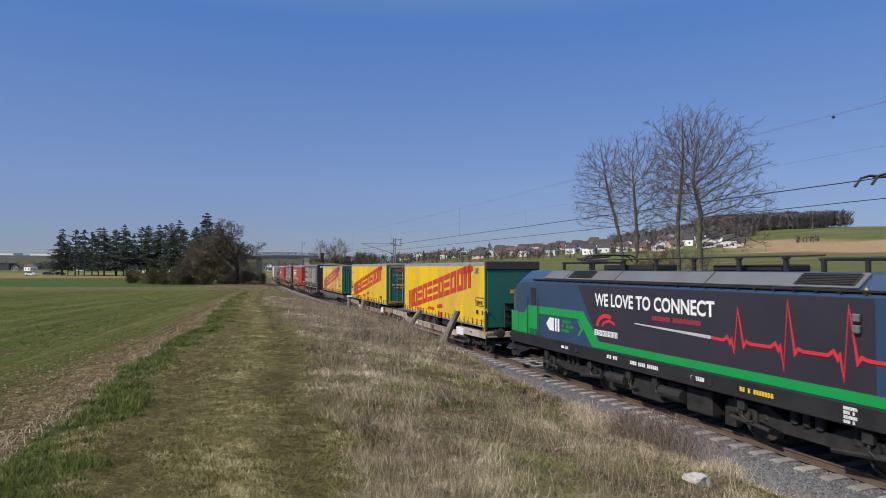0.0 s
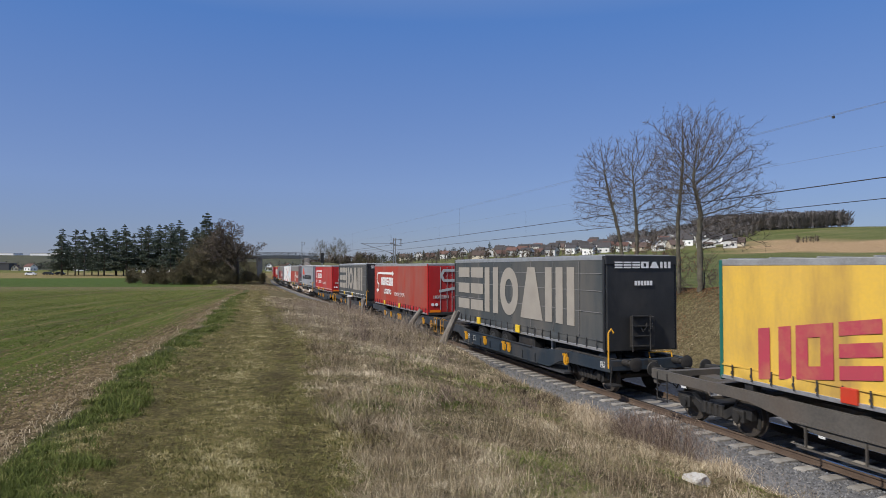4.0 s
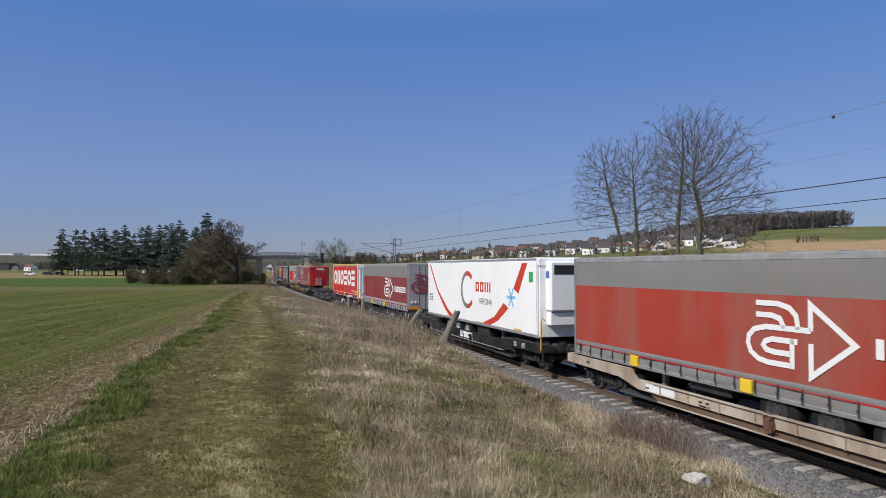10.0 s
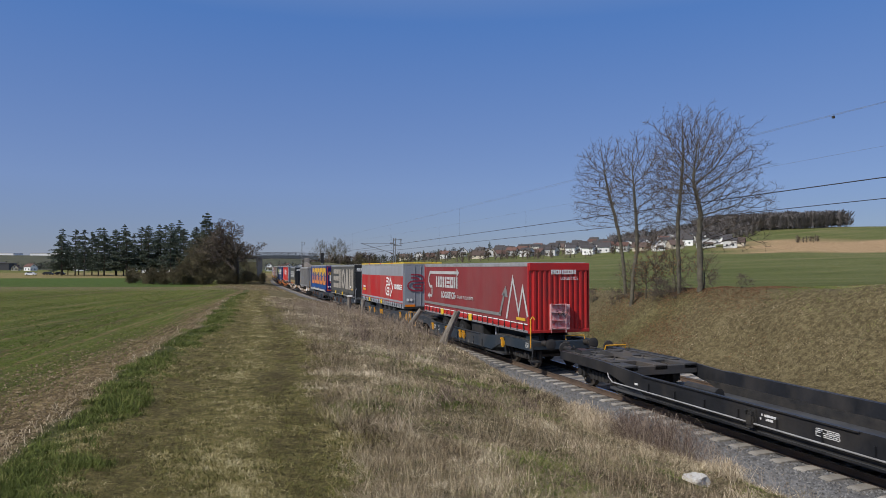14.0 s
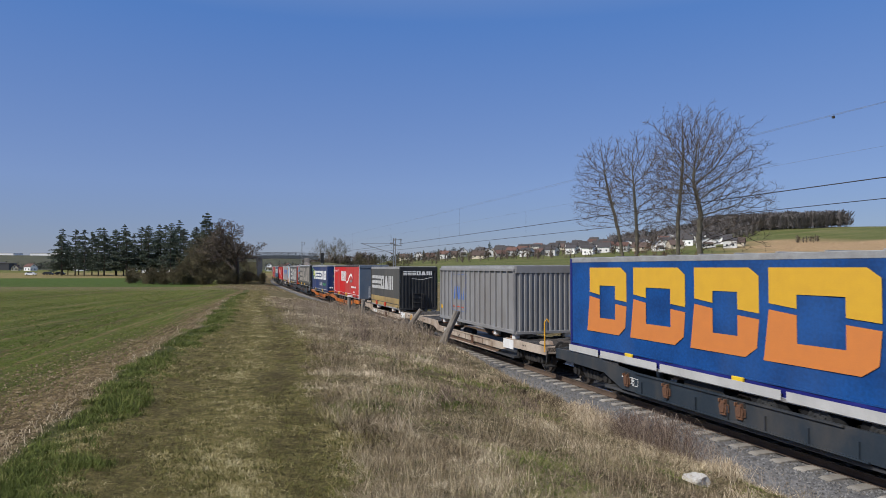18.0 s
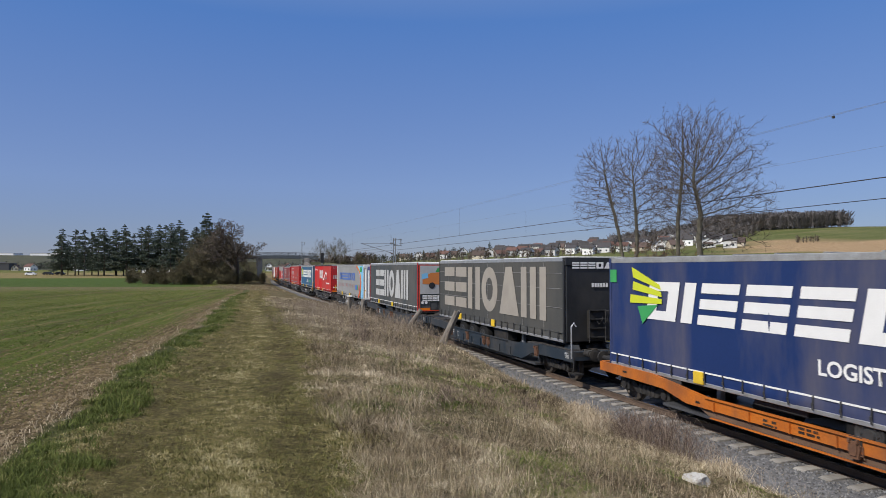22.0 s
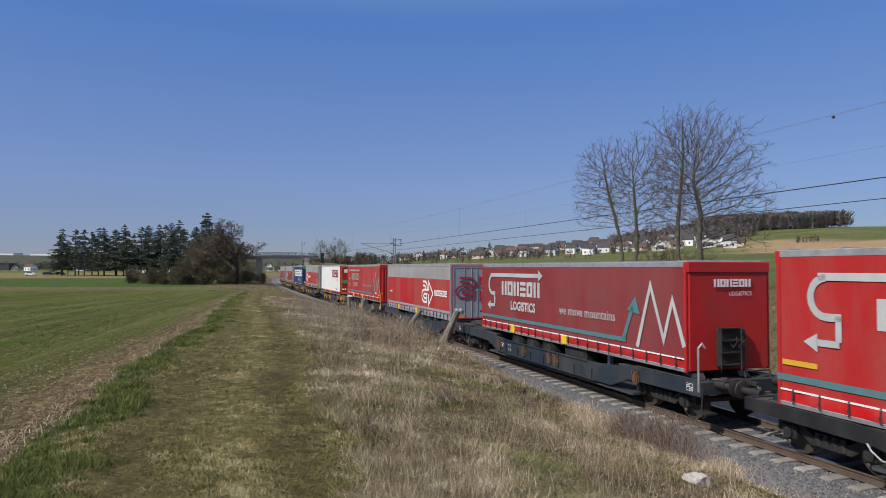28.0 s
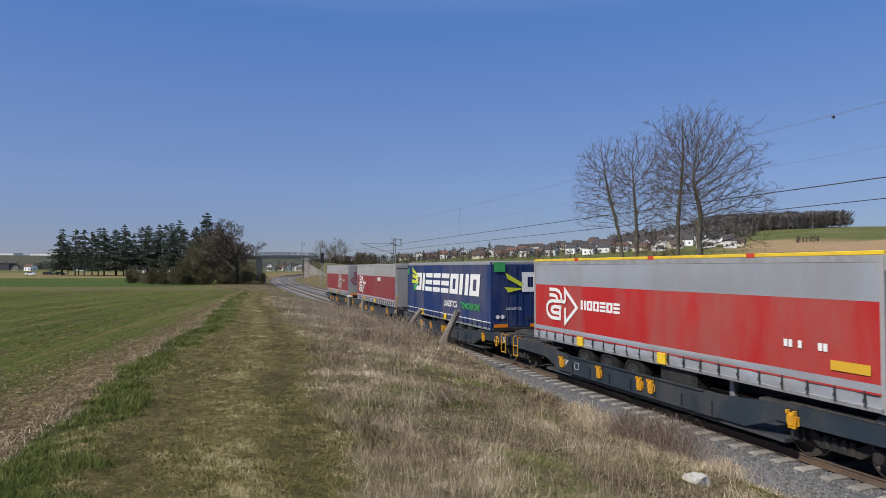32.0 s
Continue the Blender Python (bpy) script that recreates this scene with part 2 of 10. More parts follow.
def ground_material():
    m = bpy.data.materials.new("ground_cover")
    m.use_nodes = True
    N, L = m.node_tree.nodes, m.node_tree.links
    b = N["Principled BSDF"]
    b.inputs["Roughness"].default_value = 0.95
    b.inputs["Specular IOR Level"].default_value = 0.15
    tc = N.new("ShaderNodeTexCoord")

    def tex(scale, detail=4, rough=0.6, stretch=None):
        n = N.new("ShaderNodeTexNoise")
        n.inputs["Scale"].default_value, n.inputs["Detail"].default_value, n.inputs["Roughness"].default_value = scale, detail, rough
        src = tc.outputs["Object"]
        if stretch:
            mp = N.new("ShaderNodeMapping")
            mp.vector_type = "TEXTURE"
            mp.inputs["Rotation"].default_value = (0, 0, stretch[0])
            mp.inputs["Scale"].default_value = stretch[1]
            L.new(src, mp.inputs[0])
            src = mp.outputs[0]
        L.new(src, n.inputs["Vector"])
        return n.outputs[0]

    def ramp(src, stops):
        r = N.new("ShaderNodeValToRGB")
        while len(r.color_ramp.elements) < len(stops):
            r.color_ramp.elements.new(0.5)
        for e, (p, c) in zip(r.color_ramp.elements, stops):
            e.position, e.color = p, (c[0] * 1.02, c[1], c[2] * 0.84, 1)
        L.new(src, r.inputs[0])
        return r.outputs[0]

    def mix(f, a, c):
        x = N.new("ShaderNodeMixRGB")
        L.new(f, x.inputs[0])
        L.new(a, x.inputs[1])
        L.new(c, x.inputs[2])
        return x.outputs[0]

    def overlay(a, bsrc, k):
        x = N.new("ShaderNodeMixRGB")
        x.blend_type = "OVERLAY"
        x.inputs[0].default_value = k
        L.new(a, x.inputs[1])
        L.new(bsrc, x.inputs[2])
        return x.outputs[0]

    fine, mid, big = tex(16, 6, 0.75), tex(5.5, 6, 0.68), tex(0.45, 4)
    rows = tex(1.0, 4, 0.65, (1.80, (14.0, 0.22, 1)))
    bands = tex(1.0, 4, 0.6, (1.80, (60.0, 1.3, 1)))
    drift = tex(1.0, 4, 0.6, (0.35, (60.0, 14.0, 20)))
    dry = ramp(mid, ((0.25, (0.048, 0.038, 0.024)), (0.45, (0.115, 0.094, 0.058)), (0.62, (0.19, 0.16, 0.104)), (0.8, (0.10, 0.10, 0.042))))
    path = ramp(mid, ((0.28, (0.060, 0.050, 0.021)), (0.44, (0.122, 0.105, 0.046)), (0.58, (0.185, 0.155, 0.074)), (0.72, (0.27, 0.225, 0.125))))
    ruts = ramp(mid, ((0.3, (0.040, 0.031, 0.016)), (0.55, (0.080, 0.062, 0.032)), (0.75, (0.15, 0.12, 0.065))))
    strip = ramp(mid, ((0.3, (0.028, 0.050, 0.010)), (0.55, (0.055, 0.086, 0.018)), (0.75, (0.10, 0.12, 0.036))))
    soil = ramp(mid, ((0.3, (0.078, 0.054, 0.031)), (0.5, (0.185, 0.134, 0.080)), (0.7, (0.33, 0.25, 0.155))))
    furrow = ramp(rows, ((0.40, (1.0, 1.0, 1.0)), (0.52, (0.0, 0.0, 0.0))))
    turned = ramp(mid, ((0.3, (0.050, 0.034, 0.020)), (0.55, (0.105, 0.074, 0.043)), (0.75, (0.19, 0.14, 0.085))))
    soil = mix(furrow, soil, turned)
    green = ramp(drift, ((0.3, (0.078, 0.096, 0.030)), (0.5, (0.108, 0.120, 0.046)), (0.7, (0.155, 0.148, 0.076))))
    crop = ramp(bands, ((0.3, (0.068, 0.096, 0.015)), (0.52, (0.092, 0.118, 0.023)), (0.72, (0.134, 0.138, 0.040))))
    cropsoil = ramp(rows, ((0.48, (0.0, 0.0, 0.0)), (0.60, (0.75, 0.75, 0.75))))
    crop = mix(cropsoil, crop, soil)
    brown = ramp(big, ((0.3, (0.29, 0.195, 0.125)), (0.7, (0.37, 0.265, 0.180))))
    woods = ramp(tex(0.05, 5), ((0.3, (0.05, 0.055, 0.045)), (0.7, (0.10, 0.10, 0.075))))

    def weight(attr):
        a = N.new("ShaderNodeAttribute")
        a.attribute_name = attr
        s = N.new("ShaderNodeSeparateColor")
        L.new(a.outputs["Color"], s.inputs[0])
        return s.outputs[0], s.outputs[1], s.outputs[2]

    wp, ws, wd = weight("zone_near")
    wg, wb, wo = weight("zone_far")
    wc, wr, wt = weight("zone_crop")
    wm, _, _ = weight("zone_meadow")
    col = mix(ws, soil, strip)
    col = mix(wc, col, crop)
    col = mix(wt, col, ruts)
    lawn = ramp(big, ((0.3, (0.050, 0.086, 0.016)), (0.7, (0.072, 0.104, 0.026))))
    col = mix(wm, col, lawn)
    col = mix(wp, col, path)
    col = mix(wr, col, ruts)
    col = mix(wd, col, dry)
    col = mix(wg, col, green)
    col = mix(wb, col, brown)
    col = mix(wo, col, woods)
    grain = ramp(fine, ((0.3, (0.12, 0.12, 0.145)), (0.5, (0.48, 0.49, 0.58)), (0.68, (0.86, 0.87, 1.0))))
    col = overlay(col, grain, 0.8)
    col = overlay(col, big, 0.30)
    L.new(col, b.inputs["Base Color"])
    bp = N.new("ShaderNodeBump")
    bp.inputs["Strength"].default_value, bp.inputs["Distance"].default_value = 1.0, 0.08
    add = N.new("ShaderNodeMath")
    add.operation = "ADD"
    L.new(fine, add.inputs[0])
    L.new(mid, add.inputs[1])
    L.new(add.outputs[0], bp.inputs["Height"])
    L.new(bp.outputs[0], b.inputs["Normal"])
    return m


ROWS = 1.80                                            # the way the field is drilled
TRAMLINES = (6.9, 8.7, 23.3, 25.1, 39.7, 41.5)


def across(x, y):
    """Distance across the drilled rows."""
    return -math.sin(ROWS) * x + math.cos(ROWS) * y


def tram(x, y, w):
    q = across(x, y) + 0.05 * ripple(x, y, 0.4, 6)
    return sum(np.exp(-((q - c) / w) ** 2) for c in TRAMLINES)


def verge(x, y):
    """s, lat and the distance across bank, path and field edge."""
    s, l = to_line(x, y)
    e = np.interp(s, (0, 7, 11, 18, 30, 55, 75, 110), (0.5, 0.3, -0.25, -0.75, -1.5, -1.9, -3.0, -5.0))
    le = l - e + 0.25 * ripple(x, y, 1.1) + 0.12 * ripple(x, y, 3.1, 1.0)
    return s, l, le - np.interp(s, (6, 11, 14, 20, 30, 45), (0.45, 0.6, 0.75, 0.85, 0.45, 0.1)) * smooth01(le, 12.4, 13.9)


def build_ground():
    up = spaced(0.4, ((60, 0.4), (330, 1.6)), 4300)
    um = spaced(0.6, ((12, 0.6), (60, 4.0)), 2500)
    u = np.concatenate([-um[:0:-1], up])
    vp = spaced(0.28, ((32, 0.28), (60, 0.8)), 4000)
    v = np.concatenate([-vp[:0:-1], vp])
    U, V = np.meshgrid(u, v, indexing="ij")
    c, sn = math.cos(1.89327), math.sin(1.89327)
    X = 12.835 + U * c - V * sn
    Y = U * sn + V * c
    X, Y = X.ravel(), Y.ravel()
    Z = ground_z(X, Y)
    s, l, le = verge(X, Y)
    nu, nv = len(u), len(v)
    # the worked soil is lumpy, the crop runs in low rows
    Z = Z + np.where((le > 14.4) & (np.hypot(X, Y) < 45), 0.035 * ripple(X, Y, 5.0, 0.4) * (1 - smooth01(le, 17, 24)) + 0.012 * np.sin(l * 9), 0)
    Z = Z + np.where((le > 3) & (le < 14) & (np.hypot(X, Y) < 40), 0.018 * ripple(X, Y, 4.3, 2.4), 0)
    me = bpy.data.meshes.new("ground")
    idx = np.arange(nu * nv).reshape(nu, nv)
    quads = np.stack([idx[:-1, :-1], idx[1:, :-1], idx[1:, 1:], idx[:-1, 1:]], -1).reshape(-1, 4)
    me.vertices.add(nu * nv)
    me.vertices.foreach_set("co", np.stack([X, Y, Z], 1).astype(np.float32).ravel())
    me.loops.add(quads.size)
    me.loops.foreach_set("vertex_index", quads.astype(np.int32).ravel())
    me.polygons.add(len(quads))
    me.polygons.foreach_set("loop_start", np.arange(0, quads.size, 4, dtype=np.int32))
    me.update()
    me.shade_smooth()
    path = smooth01(le, 10.6, 11.2) * (1 - smooth01(le, 13.0, 13.4))
    strip = smooth01(le, 13.1, 13.5) * (1 - smooth01(le, 13.8, 14.3)) * 0.8
    rut = (0.85 * np.exp(-((le - 11.75) / 0.26) ** 2) + 0.55 * np.exp(-((le - 12.85) / 0.2) ** 2)) * np.clip(0.7 + 0.5 * ripple(X, Y, 0.8, 5), 0.15, 1)
    dry = 1 - smooth01(le, 10.4, 11.2)
    patches = smooth01(ripple(X, Y, 0.42, 3.0), 0.35, 0.8) * smooth01(le, 4, 6) * 0.3
    r = np.hypot(X, Y)
    crop = smooth01(le, 14.3, np.interp(s, (8, 16, 30, 60), (17.4, 16.8, 16.0, 15.3))) * 0.96
    trams = np.where(le > 14.6, tram(X, Y, np.maximum(0.16, 0.004 * r)), 0) * (0.5 + 0.4 * vnoise(X, Y, 0.7, 31)) * (1 - smooth01(Y, 98, 104))
    meadow = (l > 0) * smooth01(Y, 122, 127) * (1 - smooth01(r, 250, 262)) * smooth01(le, 20, 26)
    side = smooth01(-l, 11.0, 14.0)
    dry = np.where(l < 0, (1 - side) * np.clip(0.5 + 1.1 * vnoise(X, Y, 0.3, 32), 0, 1), dry - patches * (l > 0))
    strip = np.where(((l > 0) & (le < 10.5)) | (l < 0), 0.75, strip)
    # bands across the far fields
    green = side
    dry = np.clip(dry + (l > 0) * (le > 12) * (smooth01(Y, 98, 103) * (1 - smooth01(Y, 123, 127))) * (0.35 + 0.45 * (np.abs(Y - 117) < 6)), 0, 1)
    brown = (l < 0) * smooth01(X / np.maximum(Y, 1), 0.42, 0.48) * smooth01(r, 430, 440) * (1 - smooth01(r, 560, 570)) + (l > 0) * smooth01(r, 262, 270) * (1 - smooth01(r, 420, 520)) * 0.4
    woods = (l > 0) * smooth01(r, 900, 1200)
    for name, cols in (("zone_near", (path, strip, dry)), ("zone_far", (np.clip(green, 0, 1), brown, woods)), ("zone_crop", (crop, rut, np.clip(trams, 0, 1))), ("zone_meadow", (meadow, meadow * 0, meadow * 0))):
        a = me.color_attributes.new(name, "FLOAT_COLOR", "POINT")
        data = np.ones((nu * nv, 4), np.float32)
        for i, cc in enumerate(cols):
            data[:, i] = np.clip(cc, 0, 1)
        a.data.foreach_set("color", data.ravel())
    me.materials.append(ground_material())
    ob = new("ground", me)
    tagged(ob, "rolling farmland with a mown grass path, a sprouting field and dry railway banks", "ground", kind="structure")
    return ob


ground = build_ground()

# ---------------------------------------------------------------- two tracks
BALLAST = mat("ballast_grey", (0.075, 0.075, 0.080), (0.175, 0.173, 0.178), 0.95, scale=9, fine=38, bump=1.0, dirt=(0.10, 0.082, 0.065), amount=0.3)
STONES = islands("ballast_stones", ((0.07, 0.07, 0.073), (0.14, 0.14, 0.142), (0.22, 0.22, 0.225), (0.12, 0.108, 0.095)), 0.95)
CONCRETE = mat("sleeper_concrete", (0.245, 0.226, 0.200), (0.340, 0.320, 0.292), 0.9, scale=5, fine=60, bump=0.4, dirt=(0.16, 0.11, 0.075), amount=0.6, per_object=0.18)
RUST = mat("rail_rust", (0.075, 0.050, 0.036), (0.12, 0.082, 0.058), 0.85, scale=3, fine=50, bump=0.2)
STEEL = mat("rail_running_face", (0.52, 0.52, 0.53), (0.44, 0.44, 0.45), 0.22, 1.0, scale=4, fine=60, bump=0.02)


def sweep(name, profile, s_list, lat, material, parent, closed=True, label=""):
    """A profile of (lat, z) drawn along the line."""
    verts, faces, n = [], [], len(profile)
    for s in s_list:
        for pl, pz in profile:
            verts.append(on_line(s, lat + pl, pz))
    for i in range(len(s_list) - 1):
        for j in range(n if closed else n - 1):
            k = (j + 1) % n
            faces.append((i * n + j, i * n + k, (i + 1) * n + k, (i + 1) * n + j))
    return raw(name, verts, faces, material, parent, label)


S_LIST = list(range(-640, 0, 40)) + list(range(0, 440, 4)) + list(range(440, 841, 25))
bed = empty("ballast_bed", label="grey crushed stone ballast bed under two tracks", category="ballast", kind="structure")
sweep("bed", ((2.95, -0.62), (1.75, -0.235), (1.25, -0.206), (-1.3, -0.206), (-1.8, -0.25), (-2.2, -0.25), (-2.7, -0.215), (-5.3, -0.215), (-5.75, -0.2), (-6.9, -0.62)), S_LIST, 0, BALLAST, bed, closed=False)


def stones():
    """Loose stones along the shoulder that lies open to the path."""
    rg = np.random.RandomState(3)
    verts, faces = [], []
    base = [(1, 0, 0), (-0.9, 0.2, 0), (0.1, 1, 0.05), (0, -0.9, 0), (0.1, 0.1, 0.8), (0, 0, -0.6)]
    tri = [(0, 2, 4), (2, 1, 4), (1, 3, 4), (3, 0, 4), (2, 0, 5), (1, 2, 5), (3, 1, 5), (0, 3, 5)]
    for i in range(14000):
        s = 7 + 40 * rg.rand() ** 1.5
        l = 0.8 + 2.0 * rg.rand()
        z = np.interp(l, (0.8, 1.3, 1.75, 2.95), (-0.205, -0.208, -0.235, -0.62))
        p = on_line(s, l, z)
        k = 0.022 + 0.022 * rg.rand()
        q = Euler(rg.rand(3) * 6).to_matrix()
        o = len(verts)
        verts += [p + q @ Vector(v) * k for v in base]
        faces += [tuple(o + a for a in f) for f in tri]
    ob = raw("loose_stones", verts, faces, STONES, bed)
    tagged(ob, kind="stuff")


stones()


def rail_pair(name, lat, label):
    tr = empty(name, label=label, category="track", kind="structure")
    for side in (-1, 1):
        o = lat + side * 0.7535
        prof = ((-0.036, -0.004), (0.036, -0.004), (0.036, -0.04), (0.009, -0.055), (0.009, -0.135), (0.07, -0.155), (0.07, -0.167), (-0.07, -0.167), (-0.07, -0.155), (-0.009, -0.135), (-0.009, -0.055), (-0.036, -0.04))
        r = sweep("rail", prof, S_LIST, o, RUST, tr)
        sweep("running_face", ((-0.032, 0.0), (0.032, 0.0), (0.032, -0.005), (-0.032, -0.005)), S_LIST, o, STEEL, r, label="polished running surface")
    return tr


track_near = rail_pair("track_near", 0.0, "railway track with rusty rails on concrete sleepers")
track_far = rail_pair("track_far", -4.0, "second railway track with rusty rails on concrete sleepers")


def sleeper_mesh():
    bm = bmesh.new()
    out = [(-1.3, -0.30), (1.3, -0.30), (1.3, -0.155), (1.22, -0.135), (0.45, -0.135), (0.3, -0.165), (-0.3, -0.165), (-0.45, -0.135), (-1.22, -0.135), (-1.3, -0.155)]
    prism(bm, out, -0.13, 0.13)
    me = bpy.data.meshes.new("sleeper")
    bm.to_mesh(me)
    bm.free()
    me.materials.append(CONCRETE)
    return me

# ---------------------------------------------------------------- train: common parts
BLACK = mat("black_underframe", (0.012, 0.012, 0.013), (0.03, 0.028, 0.026), 0.6, scale=4, fine=30, bump=0.15, dirt=(0.06, 0.05, 0.04), amount=0.5)
RUBBER = mat("tyre_rubber", (0.010, 0.010, 0.011), (0.018, 0.018, 0.018), 0.9, scale=8, bump=0.2, spec=0.2)
RIMGREY = mat("wheel_rim_grey", (0.055, 0.055, 0.055), (0.035, 0.035, 0.035), 0.5, 0.1, scale=7, bump=0.1)
WHEELSTEEL = mat("railway_wheel", (0.06, 0.05, 0.045), (0.10, 0.085, 0.07), 0.6, 0.5, scale=5, bump=0.2)
YELLOW = mat("yellow_paint", (0.72, 0.36, 0.015), (0.60, 0.29, 0.015), 0.5, scale=6, bump=0.1, dirt=(0.2, 0.12, 0.05), amount=0.4)
PLATE = mat("yellow_plate", (0.80, 0.55, 0.03), (0.70, 0.46, 0.03), 0.5, scale=4, bump=0.1, dirt=(0.3, 0.2, 0.08), amount=0.4)
WHITE = mat("white_paint", (0.80, 0.80, 0.79), (0.72, 0.72, 0.71), 0.5, scale=3, bump=0.05, dirt=(0.5, 0.48, 0.44), amount=0.4)
WHITELINE = mat("white_lettering", (0.75, 0.75, 0.74), (0.65, 0.65, 0.63), 0.6, scale=5, bump=0.0)
GREYTRIM = mat("roof_trim_grey", (0.42, 0.42, 0.42), (0.30, 0.30, 0.295), 0.5, 0.3, scale=3, bump=0.15, dirt=(0.15, 0.13, 0.11), amount=0.5)
ALU = mat("aluminium", (0.62, 0.62, 0.63), (0.52, 0.52, 0.53), 0.4, 0.7, scale=5, bump=0.1, dirt=(0.25, 0.23, 0.2), amount=0.4)
REDLAMP = mat("red_lamp_glass", (0.5, 0.02, 0.02), (0.4, 0.02, 0.02), 0.2, bump=0.0)
ORANGEPLATE = mat("reflective_orange", (0.85, 0.22, 0.01), (0.75, 0.2, 0.01), 0.4, bump=0.0)
BROWNBRACKET = mat("brown_bracket", (0.16, 0.075, 0.04), (0.10, 0.05, 0.03), 0.8, scale=6, bump=0.3)
# rusty lower web, with the shade under the beam put into its colour
SHADED_WEB = mat("shaded_rust_web", (0.115, 0.068, 0.042), (0.17, 0.105, 0.066), 0.8, scale=1.5, fine=20, bump=0.2, dirt=(0.055, 0.042, 0.034), amount=0.7, streak=0.5)
WAGON_PAINT = {
    "beige": mat("beige_wagon_paint", (0.50, 0.43, 0.35), (0.39, 0.31, 0.24), 0.65, scale=1.5, fine=20, bump=0.15, dirt=(0.16, 0.09, 0.055), amount=0.8, streak=0.6),
    "brown": mat("brown_wagon_paint", (0.20, 0.115, 0.08), (0.28, 0.18, 0.13), 0.7, scale=1.5, fine=20, bump=0.15, dirt=(0.42, 0.36, 0.30), amount=0.6, streak=0.6),
    "slate": mat("slate_wagon_paint", (0.018, 0.028, 0.041), (0.029, 0.040, 0.053), 0.5, scale=1.5, fine=20, bump=0.12, dirt=(0.10, 0.085, 0.07), amount=0.6, streak=0.6),
    "steel": mat("slate_wagon_paint", (0, 0, 0)),
    "black": mat("black_wagon_paint", (0.010, 0.011, 0.013), (0.020, 0.021, 0.025), 0.42, scale=1.5, fine=20, bump=0.12, dirt=(0.075, 0.065, 0.055), amount=0.5, streak=0.6),
    "orange": mat("orange_wagon_paint", (0.55, 0.16, 0.016), (0.40, 0.105, 0.014), 0.55, scale=1.5, fine=20, bump=0.15, dirt=(0.14, 0.07, 0.04), amount=0.75, streak=0.6),
    "grey": mat("grey_flat_wagon_paint", (0.070, 0.064, 0.056), (0.11, 0.098, 0.085), 0.7, scale=1.5, fine=20, bump=0.15, dirt=(0.10, 0.07, 0.05), amount=0.6, streak=0.6),
}


def wheel_disc(bm, x, y, z, r, w):
    m = Matrix.Translation((x, y, z))
    lathe(bm, ((r * 0.25, -w / 2), (r * 0.62, -w * 0.2), (r * 0.85, -w * 0.25), (r * 0.9, -w / 2), (r, -w / 2), (r, w * 0.3), (r * 1.06, w * 0.42), (r * 1.06, w / 2), (r * 0.9, w / 2), (r * 0.3, w / 2)), 22, m)


PROTO = {}


def proto(key, make):
    """One mesh made once and shared."""
    if key not in PROTO:
        PROTO[key] = make()
    return PROTO[key]


def mesh_of(bm, material, smooth=False):
    me = bpy.data.meshes.new("piece")
    if smooth:
        for f in bm.faces:
            f.smooth = True
    bm.to_mesh(me)
    bm.free()
    me.materials.append(material)
    return me


def put(name, me, parent, m=None, label=""):
    ob = new(name, me)
    ob.parent = parent
    if m is not None:
        ob.matrix_basis = m
    if label:
        ob["label"] = label
    return ob


def wheelset_mesh():
    bm = bmesh.new()
    for sd in (-1, 1):
        b2 = bmesh.new()
        wheel_disc(b2, 0, 0, 0, 0.46, 0.135)
        if sd < 0:
            bmesh.ops.rotate(b2, verts=b2.verts, cent=(0, 0, 0), matrix=Matrix.Rotation(0, 3, "Z"))
        else:
            bmesh.ops.rotate(b2, verts=b2.verts, cent=(0, 0, 0), matrix=Matrix.Rotation(math.pi, 3, "Z"))
        tmp = bpy.data.meshes.new("t")
        bmesh.ops.translate(b2, verts=b2.verts, vec=(0, sd * 0.75, 0))
        b2.to_mesh(tmp)
        b2.free()
        bm.from_mesh(tmp)
        bpy.data.meshes.remove(tmp)
    tube(bm, (0, -0.98, 0), (0, 0.98, 0), 0.08, seg=12)
    return mesh_of(bm, WHEELSTEEL)


def bogie_frame_mesh():
    bm = bmesh.new()
    for sd in (-1, 1):
        y0, y1 = sd * 0.96 - 0.07, sd * 0.96 + 0.07
        prism(bm, ((-1.25, 0.42), (-1.25, 0.66), (-0.75, 0.70), (-0.4, 0.50), (0.4, 0.50), (0.75, 0.70), (1.25, 0.66), (1.25, 0.42), (0.7, 0.48), (0.45, 0.30), (-0.45, 0.30), (-0.7, 0.48)), y0, y1)
        for x in (-0.9, 0.9):
            box(bm, x - 0.17, x + 0.17, sd * 1.0 - 0.12, sd * 1.0 + 0.12, 0.33, 0.62, 0.03)
            tube(bm, (x, sd * 1.12, 0.46), (x, sd * 1.17, 0.46), 0.11, seg=12)
        for x in (-0.28, -0.1, 0.1, 0.28):
            tube(bm, (x, sd * 1.0, 0.32), (x, sd * 1.0, 0.58), 0.075, seg=10)
        for x in (-1.25, -0.55, 0.55, 1.25):
            box(bm, x - 0.05, x + 0.05, sd * 0.8 - 0.05, sd * 0.8 + 0.05, 0.22, 0.62, 0.01)
    box(bm, -0.25, 0.25, -0.95, 0.95, 0.42, 0.62, 0.03)
    return mesh_of(bm, BLACK)


def bogie(parent, x):
    b = put("bogie", proto("bogie", bogie_frame_mesh), parent, Matrix.Translation((x, 0, 0)), "black two-axle bogie with coil springs")
    for dx in (-0.9, 0.9):
        put("wheelset", proto("wheelset", wheelset_mesh), b, Matrix.Translation((dx, 0, 0.46)))
    return b


